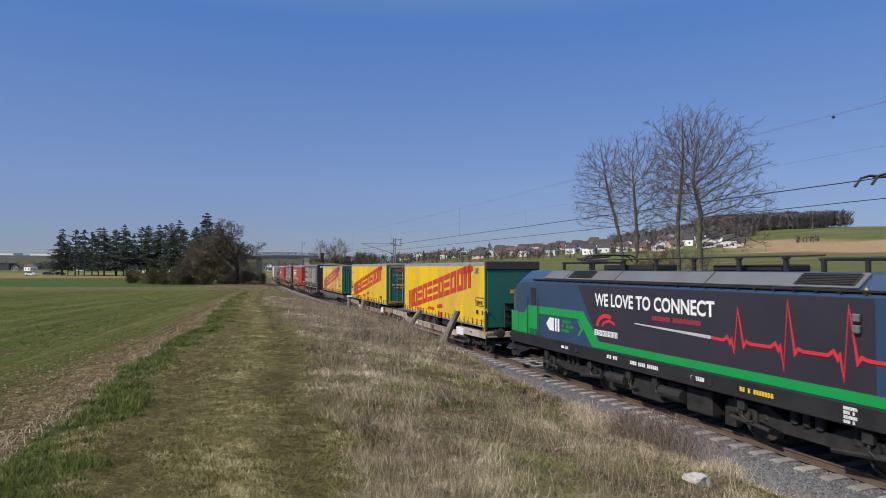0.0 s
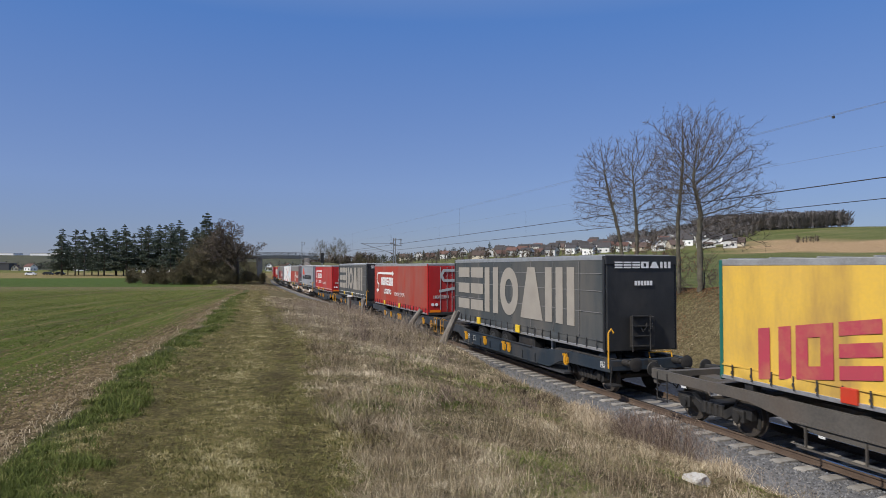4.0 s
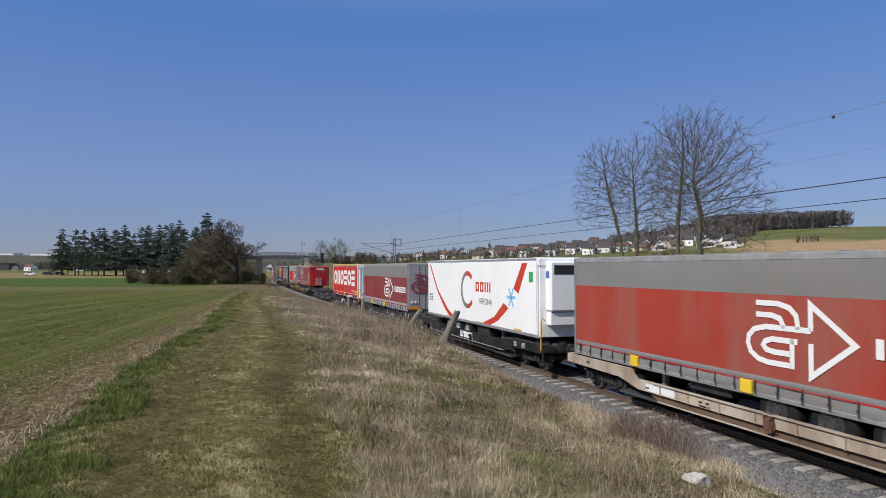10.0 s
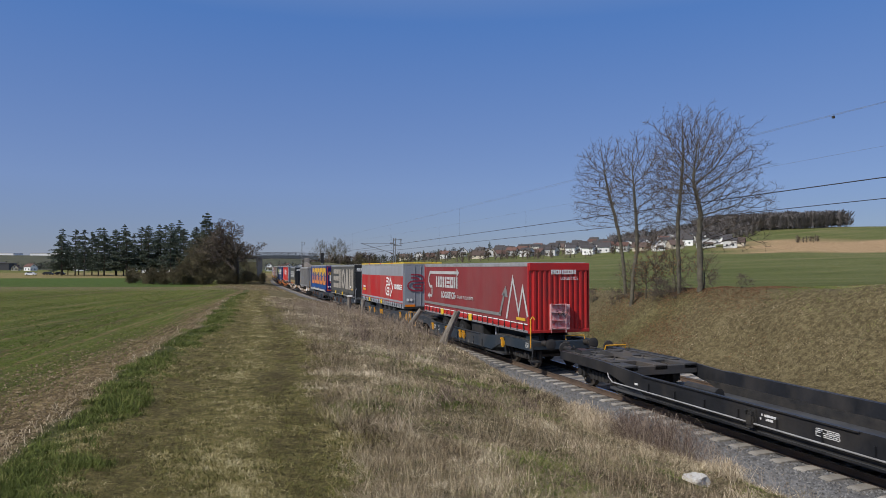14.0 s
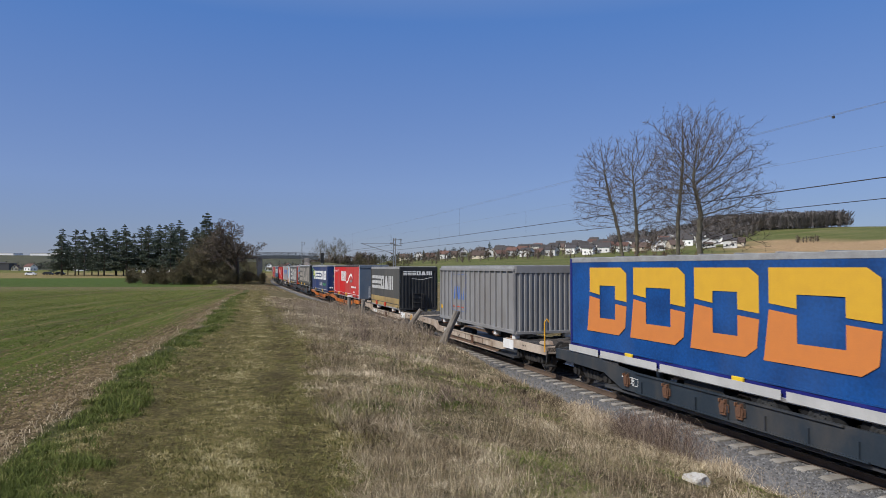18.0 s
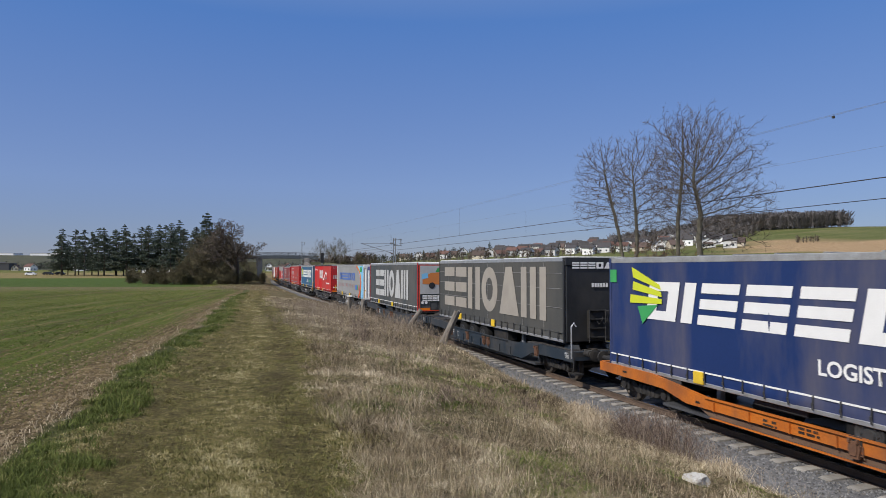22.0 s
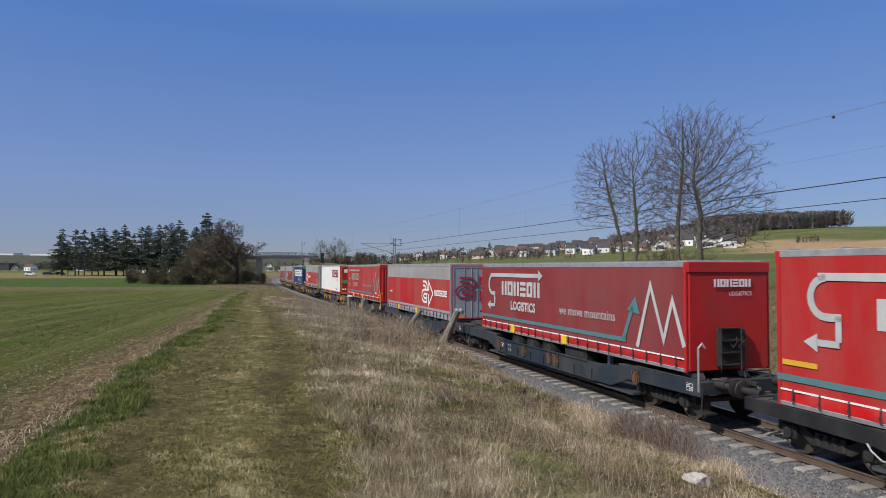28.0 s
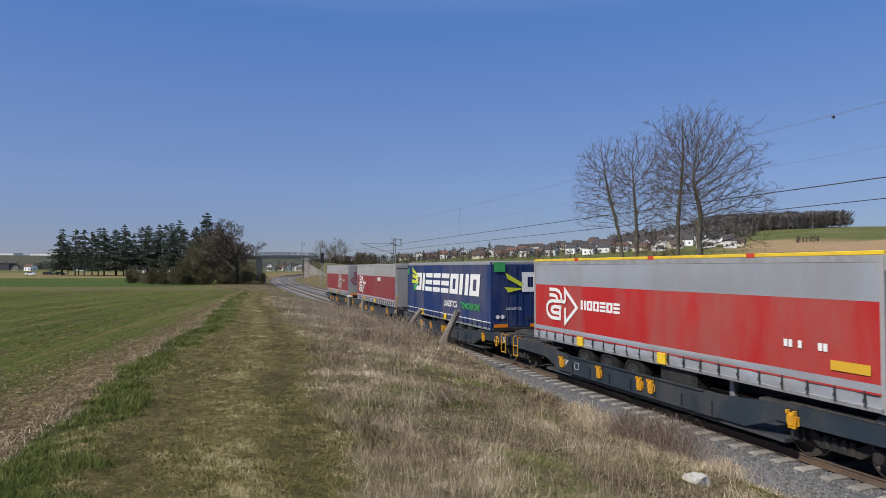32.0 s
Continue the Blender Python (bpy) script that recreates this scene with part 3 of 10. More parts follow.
def buffers(parent, x, d):
    """Two buffers and a screw coupling at the wagon end x; d is the way outward."""
    def make():
        bm = bmesh.new()
        m = Matrix.Rotation(-math.pi / 2, 4, "Z")
        lathe(bm, ((0.10, 0.0), (0.10, 0.3), (0.075, 0.3), (0.075, 0.55), (0.2, 0.57), (0.21, 0.6), (0.12, 0.62)), 14, m)
        return mesh_of(bm, BLACK)
    for y in (-0.875, 0.875):
        put("buffer", proto("buffer", make), parent, pose(x, y, 1.03, 0, 0, 0 if d > 0 else 180))

    def hook():
        bm = bmesh.new()
        box(bm, 0, 0.35, -0.05, 0.05, 0.98, 1.08, 0.01)
        pipe(bm, [(0.3, 0, 1.03), (0.42, 0, 0.9), (0.5, 0, 0.62)], 0.03)
        pipe(bm, [(0.05, 0.35, 0.9), (0.25, 0.38, 0.55), (0.5, 0.3, 0.62)], 0.025)
        return mesh_of(bm, BLACK)
    put("coupling", proto("hook", hook), parent, pose(x, 0, 0, 0, 0, 0 if d > 0 else 180))


def text_mesh(body, size, material, shear=0.0, bold=0.0, width=1.0):
    cu = bpy.data.curves.new("lettering", "FONT")
    cu.body, cu.size, cu.shear, cu.offset = body, size, shear, bold
    cu.resolution_u = 3
    ob = bpy.data.objects.new("lettering", cu)
    scene.collection.objects.link(ob)
    dg = bpy.context.evaluated_depsgraph_get()
    me = bpy.data.meshes.new_from_object(ob.evaluated_get(dg))
    bpy.data.objects.remove(ob)
    bpy.data.curves.remove(cu)
    if width != 1.0:
        me.transform(Matrix.Diagonal((width, 1, 1, 1)))
    me.materials.clear()
    me.materials.append(material)
    return me


SIDE = Matrix(((1, 0, 0, 0), (0, 0, -1, 0), (0, 1, 0, 0), (0, 0, 0, 1)))     # drawing plane x, z, seen from -y
FRONT = Matrix(((0, 0, 1, 0), (1, 0, 0, 0), (0, 1, 0, 0), (0, 0, 0, 1)))     # drawing plane y, z, seen from +x


def flat(polys, thick=0.004):
    """Polygons in a drawing plane as thin raised plates."""
    bm = bmesh.new()
    for pts in polys:
        lo = [bm.verts.new((x, y, 0)) for x, y in pts]
        hi = [bm.verts.new((x, y, thick)) for x, y in pts]
        n = len(pts)
        try:
            bm.faces.new(hi)
        except ValueError:
            continue
        for i in range(n):
            bm.faces.new((lo[i], lo[(i + 1) % n], hi[(i + 1) % n], hi[i]))
    bmesh.ops.recalc_face_normals(bm, faces=bm.faces)
    return bm


def rect(x0, x1, y0, y1, k=0.0):
    return [(x0 + k * y0, y0), (x1 + k * y0, y0), (x1 + k * y1, y1), (x0 + k * y1, y1)]


def ring(cx, cy, rx, ry, w, a0=0, a1=360, n=24):
    """A band along an ellipse, as a strip of quads."""
    out = []
    for i in range(n):
        a, b = radians(a0 + (a1 - a0) * i / n), radians(a0 + (a1 - a0) * (i + 1) / n)
        out.append([(cx + rx * math.cos(a), cy + ry * math.sin(a)), (cx + rx * math.cos(b), cy + ry * math.sin(b)),
                    (cx + (rx - w) * math.cos(b), cy + (ry - w) * math.sin(b)), (cx + (rx - w) * math.cos(a), cy + (ry - w) * math.sin(a))])
    return out


def band(pts, w):
    """A line of given width through points, as quads with mitred joints."""
    dirs = []
    for (x0, y0), (x1, y1) in zip(pts[:-1], pts[1:]):
        d = math.hypot(x1 - x0, y1 - y0) or 1
        dirs.append(((x1 - x0) / d, (y1 - y0) / d))
    left, right = [], []
    for i, (x, y) in enumerate(pts):
        (ax, ay), (bx, by) = dirs[max(i - 1, 0)], dirs[min(i, len(dirs) - 1)]
        nx, ny = -(ay + by), ax + bx
        n = math.hypot(nx, ny) or 1
        nx, ny = nx / n, ny / n
        k = min(2.2, 1 / max(0.1, nx * -ay + ny * ax)) * w / 2
        left.append((x + nx * k, y + ny * k))
        right.append((x - nx * k, y - ny * k))
    return [[left[i], right[i], right[i + 1], left[i + 1]] for i in range(len(pts) - 1)]


def curve(pts, n=6):
    """More points along a smooth curve through the given ones."""
    q = [pts[0]] + list(pts) + [pts[-1]]
    out = []
    for i in range(1, len(q) - 2):
        for k in range(n):
            t = k / n
            out.append(tuple(0.5 * (2 * b + (c - a) * t + (2 * a - 5 * b + 4 * c - d) * t * t + (3 * b - a - 3 * c + d) * t ** 3) for a, b, c, d in zip(q[i - 1], q[i], q[i + 1], q[i + 2])))
    return out + [pts[-1]]


def table(x, z, w, h, rows, cols):
    """The ruled box of a data panel, with a bar of small print in its cells."""
    t = 0.012
    out = [rect(x, x + w, z + h * i / rows - t / 2, z + h * i / rows + t / 2) for i in range(rows + 1)]
    out += [rect(x + w * i / cols - t / 2, x + w * i / cols + t / 2, z, z + h) for i in range(cols + 1)]
    for i in range(rows):
        for j in range(cols):
            if (i * 3 + j * 5) % 4:
                out.append(rect(x + w * (j + 0.25) / cols, x + w * (j + 0.75) / cols, z + h * (i + 0.35) / rows, z + h * (i + 0.65) / rows))
    return out


def block_word(pattern, x, y, h, gap=0.16, k=0.0):
    """A word mark as plain shapes, one per sign: o ring, n arch, b bars, i post, t tee, v wedge, a gable, s steps."""
    out, w0 = [], h * 0.72
    for ch in pattern:
        w, t = w0, h * 0.24
        ch = {"f": "b", "n": "p", "c": "o", "k": "p", "t": "b"}.get(ch, ch)
        if ch == "p":
            out += [rect(x, x + t * 1.1, y, y + h, k), rect(x + w - t * 1.1, x + w, y, y + h, k)]
        elif ch == "o":
            out += [rect(x, x + t, y, y + h, k), rect(x + w - t, x + w, y, y + h, k), rect(x + t, x + w - t, y, y + t, k), rect(x + t, x + w - t, y + h - t, y + h, k)]
        elif ch == "q":
            w = h * 0.86
            out += ring(x + w / 2, y + h / 2, w / 2, h / 2, t, 0, 360, 22)
        elif ch == "b":
            out += [rect(x, x + w, y, y + t, k), rect(x, x + w, y + h * 0.38, y + h * 0.38 + t, k), rect(x, x + w, y + h - t, y + h, k)]
        elif ch == "i":
            w = t
            out += [rect(x, x + t, y, y + h, k)]
        elif ch == "a":
            out += [[(x, y), (x + w * 1.25, y), (x + w * 0.62 + t * 0.6, y + h), (x + w * 0.62 - t * 0.6, y + h)]]
            w = w * 1.25
        elif ch == "m":
            w = h
            out += [rect(x, x + t, y, y + h, k), rect(x + w / 2 - t / 2, x + w / 2 + t / 2, y, y + h, k), rect(x + w - t, x + w, y, y + h, k)]
        elif ch == "_":
            w = h * 0.3
        x += w + gap * h
    return out, x


def mini(n, x, y, h, w=None):
    """Small writing as plain bars."""
    out, r = [], random.Random(n * 31 + int(x * 100))
    w = w or h * 0.6
    for i in range(n):
        if r.random() < 0.86:
            out.append(rect(x + i * w * 1.3, x + i * w * 1.3 + w, y, y + h))
    return out


def sign(name, bm, material, parent, plane, y, label=""):
    """A thin plate on a side (y: how far out) or front."""
    m = plane.copy()
    if plane is SIDE:
        m = Matrix.Translation((0, y, 0)) @ SIDE
    else:
        m = Matrix.Translation((y, 0, 0)) @ FRONT
    if name in ("ribbon_mark", "pulse_line", "swoosh", "ring_mark", "arrow_mark"):
        bmesh.ops.remove_doubles(bm, verts=bm.verts, dist=0.0008)
    me = bpy.data.meshes.new(name)
    bm.to_mesh(me)
    bm.free()
    me.transform(m)
    me.materials.append(material)
    ob = new(name, me)
    ob.parent = parent
    if label:
        ob["label"] = label
    if name in ("small_print", "inscription", "word_mark"):
        tagged(ob, label, kind="stuff")
    return ob


def writing(name, body, size, x, z, material, parent, plane, y, bold=0.0, shear=0.0, width=1.0):
    me = text_mesh(body, size, material, shear, bold, width)
    base = Matrix.Translation((0, y, 0)) @ SIDE if plane is SIDE else Matrix.Translation((y, 0, 0)) @ FRONT
    me.transform(base @ Matrix.Translation((x, z, 0.002)))
    ob = new(name, me)
    ob.parent = parent
    return ob


# ---------------------------------------------------------------- wagons
def pocket_wagon(half, colour, front_is_end, flat_type=False):
    """One section of a wagon, `half` metres to each end, moving to +x. front_is_end: buffers in front, joint behind, or the other way round."""
    paint = WAGON_PAINT[colour]
    root = empty("flat_wagon" if flat_type else "pocket_wagon", label={"beige": "beige and rust-brown pocket wagon section for semi-trailers", "brown": "brown and beige pocket wagon section for semi-trailers",
                 "slate": "slate-blue pocket wagon section for semi-trailers", "steel": "slate-blue pocket wagon section with rusty brackets", "black": "black pocket wagon section for semi-trailers", "orange": "orange pocket wagon section for semi-trailers",
                 "grey": "weathered grey container flat wagon with open deck"}[colour], category="wagon", group="wagons of the freight train")
    h = half
    fe, re = (h - 0.65, -h + 0.08) if front_is_end else (h - 0.08, -h + 0.65)
    if flat_type:
        fe, re = h - 0.62, -h + 0.62
    z_end, z_low = (1.08, 0.38) if colour in ("slate", "steel") else (1.02, 0.29)
    zm = zn = {"slate": 0.93, "steel": 0.93, "black": 0.90}.get(colour, 0.78)
    fall = (3.5, 3.8) if colour in ("beige", "brown") else (2.5, 4.6)      # where the top drops from the deck to the pocket
    for sd in (-1, 1):
        y0, y1 = (sd * 1.36, sd * 1.28)
        bm = bmesh.new()
        if flat_type:
            out = [(re, 0.92), (re, 1.16), (fe, 1.16), (fe, 0.92), (fe - 3.4, 0.92), (fe - 5.2, 0.62), (re + 5.2, 0.62), (re + 3.4, 0.92)]
        else:
            out = [(re, 0.76), (re, z_end), (re + fall[0], z_end), (re + fall[1], zm), (fe - fall[1], zm), (fe - fall[0], z_end), (fe, z_end), (fe, 0.74), (fe - 3.0, 0.70), (fe - 3.9, z_low), (re + 3.9, z_low), (re + 3.0, 0.70)]
        stepped = not flat_type and colour in ("beige", "brown", "orange", "black")
        if stepped:
            out = [(x, max(z, 0.50) if abs(z - z_low) < 0.01 else z) for x, z in out]
        prism(bm, out, min(y0, y1), max(y0, y1))
        beam = part("side_beam", bm, paint, root)
        if stepped:
            bm = bmesh.new()
            ya, yb = sorted((sd * 1.27, sd * 1.19))
            prism(bm, [(re + 4.0, 0.56), (re + 4.7, z_low), (fe - 4.7, z_low), (fe - 4.0, 0.56)], ya, yb)
            part("lower_web", bm, {"black": BLACK}.get(colour, SHADED_WEB), beam, "grimy lower web of the beam")
        # flanges and stiffeners on the beam
        bm = bmesh.new()
        ye = sd * 1.36
        a, b = sorted((ye, ye + sd * 0.05))
        box(bm, re + 4.6, fe - 5.2, a, b, zm - 0.025, zm + 0.005)
        box(bm, re + 4.7, fe - 4.7, *(sorted((sd * 1.27, sd * 1.33)) if stepped else (a, b)), z_low, z_low + 0.03)
        for i in range(7):
            x = re + 4.9 + i * (fe - re - 9.8) / 6
            box(bm, x - 0.012, x + 0.012, a, b, 0.5 if stepped else z_low + 0.03, 0.72)
        part("flange", bm, paint, beam)
    bm = bmesh.new()
    if flat_type:
        box(bm, re, fe, -0.25, 0.25, 0.75, 1.0)
        part("centre_beam", bm, paint, root)
        for x in [re + 0.4 + i * (fe - re - 0.8) / 9 for i in range(10)]:
            bm = bmesh.new()
            box(bm, x - 0.12, x + 0.12, -1.27, 1.27, 1.0, 1.14)
            part("cross_member", bm, paint, root)
    else:
        box(bm, re + 2.9, fe - 2.9, -1.28, 1.28, 0.26, 0.33)
        part("pocket_floor", bm, mat("scuffed_dark_floor", (0.045, 0.048, 0.055), (0.075, 0.078, 0.085), 0.45, 0.2, scale=1.5, bump=0.1, dirt=(0.16, 0.16, 0.16), amount=0.4), root)
        deckm = mat("dark_steel_deck", (0.028, 0.028, 0.030), (0.055, 0.052, 0.050), 0.7, scale=2, bump=0.2, dirt=(0.10, 0.075, 0.055), amount=0.6)
        for x0, x1 in ((re, re + 3.6), (fe - 3.6, fe)):
            inner = 1 if x0 == re else -1                  # towards the pocket
            xo, xi = (x0, x1) if inner > 0 else (x1, x0)
            z = z_end - 0.02
            bm = bmesh.new()
            box(bm, x0 + 0.1, x1 - 0.1, -1.2, 1.2, z - 0.26, z - 0.16)
            deck = part("end_deck", bm, deckm, root)
            for y0, y1 in ((-1.27, -0.80), (0.80, 1.27), (-0.22, 0.22)):
                bm = bmesh.new()
                box(bm, x0, x1, y0, y1, z - 0.16, z, 0.012)
                part("deck_plate", bm, deckm, deck)
            for k in (0.02, 1.15, 2.35):
                bm = bmesh.new()
                xa, xb = sorted((xo + inner * k, xo + inner * (k + 0.32)))
                box(bm, xa, xb, -1.26, 1.26, z - 0.15, z - 0.004, 0.01)
                part("cross_plate", bm, deckm, deck)
            bm = bmesh.new()
            xa, xb = sorted((xi, xi - inner * 0.12))
            box(bm, xa, xb, -1.26, 1.26, z - 0.3, z - 0.03, 0.02)
            part("edge_plate", bm, deckm, deck)
            for sd in (-1, 1):
                bm = bmesh.new()
                for k in (0.45, 1.6):
                    a, c = xo + inner * k, xo + inner * (k + 0.65)
                    tube(bm, (a, sd * 0.28, z - 0.05), (c, sd * 0.76, z - 0.05), 0.045, seg=6)
                    tube(bm, (c, sd * 0.28, z - 0.05), (a, sd * 0.76, z - 0.05), 0.045, seg=6)
                part("cross_brace", bm, deckm, deck)
                bm = bmesh.new()
                xa, xb = sorted((xo + inner * 0.35, xo + inner * 2.9))
                box(bm, xa, xb, sd * 1.05 - 0.13, sd * 1.05 + 0.13, z, z + 0.03, 0.008)
                for k in (0.5, 1.0, 1.5, 2.0, 2.5):
                    xx = xo + inner * k
                    box(bm, xx - 0.015, xx + 0.015, sd * 1.05 - 0.14, sd * 1.05 + 0.14, z + 0.03, z + 0.045)
                part("tread_plate", bm, deckm, deck)
            bm = bmesh.new()
            prism(bm, [(xo + inner * q, zz) for q, zz in ((0.75, z), (1.7, z), (1.55, z + 0.09), (1.25, z + 0.13), (0.9, z + 0.11))], -0.34, 0.34)
            bmesh.ops.recalc_face_normals(bm, faces=bm.faces)
            tube(bm, (xo + inner * 1.2, 0, z + 0.1), (xo + inner * 1.2, 0, z + 0.15), 0.24, seg=14)
            part("hitch_plate", bm, deckm, deck)
    for x in (re + 0.06, fe - 0.06):
        bm = bmesh.new()
        box(bm, x - 0.06, x + 0.06, -1.3, 1.3, 0.78, z_end + 0.01, 0.01)
        part("headstock", bm, paint, root)
    bm = bmesh.new()
    tube(bm, (re + 5, -0.2, 0.6), (re + 6.2, -0.2, 0.6), 0.16, seg=12)
    box(bm, re + 6.8, re + 7.6, -0.9, -0.5, 0.3, 0.6, 0.02)
    part("brake_gear", bm, BLACK, root)
    # bogies: an end bogie, and the shared one under the joint carried by the leading section
    if flat_type:
        bogie(root, fe - 1.9)
        bogie(root, re + 1.9)
        buffers(root, fe, 1)
        buffers(root, re, -1)
    elif front_is_end:
        bogie(root, fe - 1.85)
        buffers(root, fe, 1)
        bogie(root, re - 0.05)
    else:
        bogie(root, re + 1.85)
        buffers(root, re, -1)
    bright = colour in ("slate", "black", "steel")
    hinge = {"slate": YELLOW, "black": BLACK}.get(colour, BROWNBRACKET)
    if not flat_type:
        def clip_mesh():
            bm = bmesh.new()
            prism(bm, [(-0.08, -0.19), (0.09, -0.19), (0.12, -0.02), (0.10, 0.12), (-0.10, 0.12), (-0.12, -0.02)], -0.06, 0.0)
            prism(bm, [(-0.06, -0.13), (0.06, -0.13), (0.08, 0.0), (0.07, 0.07), (-0.07, 0.07), (-0.08, 0.0)], -0.085, -0.06)
            pipe(bm, [(0.11, -0.02, 0.05), (0.16, -0.03, 0.05), (0.16, -0.03, -0.12), (0.10, -0.02, -0.12)], 0.014)
            for q in (-0.085, 0.085):
                box(bm, q - 0.02, q + 0.02, -0.10, 0.0, 0.09, 0.17, 0.006)
            return bm
        key = "clip_" + hinge.name
        me = proto(key, lambda: mesh_of(clip_mesh(), hinge))

        def plate_mesh():
            bm = bmesh.new()
            box(bm, -0.14, 0.14, -0.025, 0.0, 0.05, 0.21, 0.006)
            return bm
        hinge_me = proto("hinge_plate", lambda: mesh_of(plate_mesh(), BLACK))
        for x in ((fe - 2.6), 0.65, 0.15, -1.9, re + 4.2):
            if colour in ("slate", "beige", "steel") or x in (0.65, fe - 2.6):
                if colour == "beige" and x != 0.65:
                    continue
                put("folding_bracket", me, root, Matrix.Translation((x, -1.36, (0.69 if colour in ("slate", "steel") else 0.59) if abs(x) < h - 4 else 0.82)))
                put("hinge_plate", hinge_me, root, Matrix.Translation((x, -1.36, (0.69 if colour in ("slate", "steel") else 0.59) if abs(x) < h - 4 else 0.82)))
        if colour == "black":
            bm = bmesh.new()
            pipe(bm, [(re + 3.2, -1.40, 0.50), (fe - 3.4, -1.40, 0.50)], 0.02)
            pipe(bm, [(re + 3.2, -1.40, 0.50), (re + 3.0, -1.40, 0.62), (re + 2.9, -1.37, 0.72)], 0.016)
            part("pipe_run", bm, GREYTRIM, root, "pale pipe along the beam")
    # folded rail and hitch block on the free end of the deck
    if not flat_type:
        ex, ds = (fe, -1) if front_is_end else (re, 1)
        bm = bmesh.new()
        pipe(bm, [(ex + ds * 0.25, 0.2, z_end), (ex + ds * 0.3, 0.2, z_end + 0.16), (ex + ds * 0.3, 1.0, z_end + 0.16), (ex + ds * 0.25, 1.0, z_end)], 0.022)
        part("folded_handrail", bm, YELLOW if colour in ("slate", "black") else BLACK, root)
        for y in (-0.95, 0.4):
            bm = bmesh.new()
            prism(bm, [(ex + ds * 0.5, z_end), (ex + ds * 1.05, z_end), (ex + ds * 0.95, z_end + 0.12), (ex + ds * 0.6, z_end + 0.14)], y - 0.16, y + 0.16)
            bmesh.ops.recalc_face_normals(bm, faces=bm.faces)
            part("stop_block", bm, paint, root)
    # steps and handles
    bm = bmesh.new()
    jx = re if front_is_end else fe
    dj = 1 if front_is_end else -1
    for x in (jx + dj * 0.25, jx + dj * 0.65):
        pipe(bm, [(x, -1.37, 0.38), (x, -1.37, 1.10), (x, -1.28, 1.15), (x, -1.2, 1.08)], 0.018)
    pipe(bm, [(jx + dj * 0.25, -1.37, 0.42), (jx + dj * 0.65, -1.37, 0.42)], 0.022)
    pipe(bm, [(jx + dj * 0.25, -1.37, 0.8), (jx + dj * 0.65, -1.37, 0.8)], 0.016)
    part("step_ladder", bm, YELLOW if colour == "slate" else BLACK, root)
    if front_is_end and colour in ("slate", "steel", "black", "beige"):
        bm = bmesh.new()
        pipe(bm, [(fe - 0.06, -1.37, 0.85), (fe - 0.06, -1.37, 1.90), (fe - 0.02, -1.3, 2.02), (fe + 0.02, -1.24, 1.9)], 0.028)
        part("hand_pole", bm, YELLOW if colour != "steel" else ALU, root, "upright handrail at the wagon's end")
    if front_is_end:
        bm = bmesh.new()
        box(bm, fe - 0.2, fe + 0.25, -1.42, -1.1, 0.36, 0.4)
        pipe(bm, [(fe, -1.35, 0.4), (fe, -1.3, 0.9)], 0.02)
        part("shunter_step", bm, BLACK, root)
    else:
        bm = bmesh.new()
        pipe(bm, [(fe - 1.1 + 0.2 * math.cos(q * math.pi / 9), -1.4, 0.78 + 0.2 * math.sin(q * math.pi / 9)) for q in range(19)], 0.016)
        tube(bm, (fe - 1.3, -1.4, 0.78), (fe - 0.9, -1.4, 0.78), 0.02)
        tube(bm, (fe - 1.1, -1.4, 0.58), (fe - 1.1, -1.4, 0.98), 0.02)
        part("brake_wheel", bm, YELLOW if colour in ("slate", "beige", "brown") else BLACK, root, "round hand brake wheel")
    # inscriptions as plain bars
    polys = mini(9, -1.5, 0.60, 0.05) + mini(12, -1.5, 0.52, 0.04) + mini(4, -3.6, 0.58, 0.05) + mini(7, fe - 1.9, 0.86, 0.05) + mini(5, re + 1.2, 0.86, 0.05)
    if colour in ("slate", "steel"):
        polys = table(-3.4, 0.56, 0.26, 0.2, 1, 1) + table(re + 4.3, 0.60, 0.22, 0.17, 1, 2) + table(fe - 0.5, 0.84, 0.22, 0.17, 2, 2) + mini(3, -3.9, 0.72, 0.05)
    elif colour == "black":
        polys = table(fe - 2.7, 0.80, 0.5, 0.16, 2, 3) + table(fe - 1.7, 0.80, 0.28, 0.16, 3, 2) + mini(4, -3.6, 0.6, 0.05) + (mini(11, 0.9, 0.70, 0.05) + mini(9, 0.9, 0.62, 0.05) + table(2.3, 0.62, 0.5, 0.14, 2, 4) if not front_is_end else [])
    sign("inscription", flat(polys), WHITELINE if colour not in ("beige", "orange") else BLACK, root, SIDE, -1.366)
    if colour in ("beige", "brown"):
        sign("pale_panel", flat([rect(-3.6, -2.4, 0.53, 0.72), rect(fe - 3.75, fe - 2.75, 0.62, 0.98)]), WHITE, root, SIDE, -1.364)
    if colour == "orange":
        sign("inscription", flat(mini(12, -0.6, 0.64, 0.05) + mini(14, -0.6, 0.56, 0.05) + table(1.6, 0.54, 0.3, 0.18, 1, 2)), BLACK, root, SIDE, -1.366)
    if colour == "black" and front_is_end:
        sign("cream_panel", flat([rect(-0.75, 0.85, 0.56, 0.86)]), WHITE, root, SIDE, -1.368, "cream panel with small writing")
        sign("inscription", flat(mini(9, -0.6, 0.76, 0.04) + mini(7, -0.6, 0.68, 0.04)), BLACK, root, SIDE, -1.374)
    return root

# ---------------------------------------------------------------- semi-trailers and swap bodies
def pvc(name, c, c2=None, dirt=(0.20, 0.17, 0.14), amount=0.45):
    return mat(name, c, c2 or tuple(x * 0.9 for x in c), 0.55, scale=0.9, fine=14, bump=0.10, dirt=dirt, amount=amount, streak=0.75, spec=0.2)


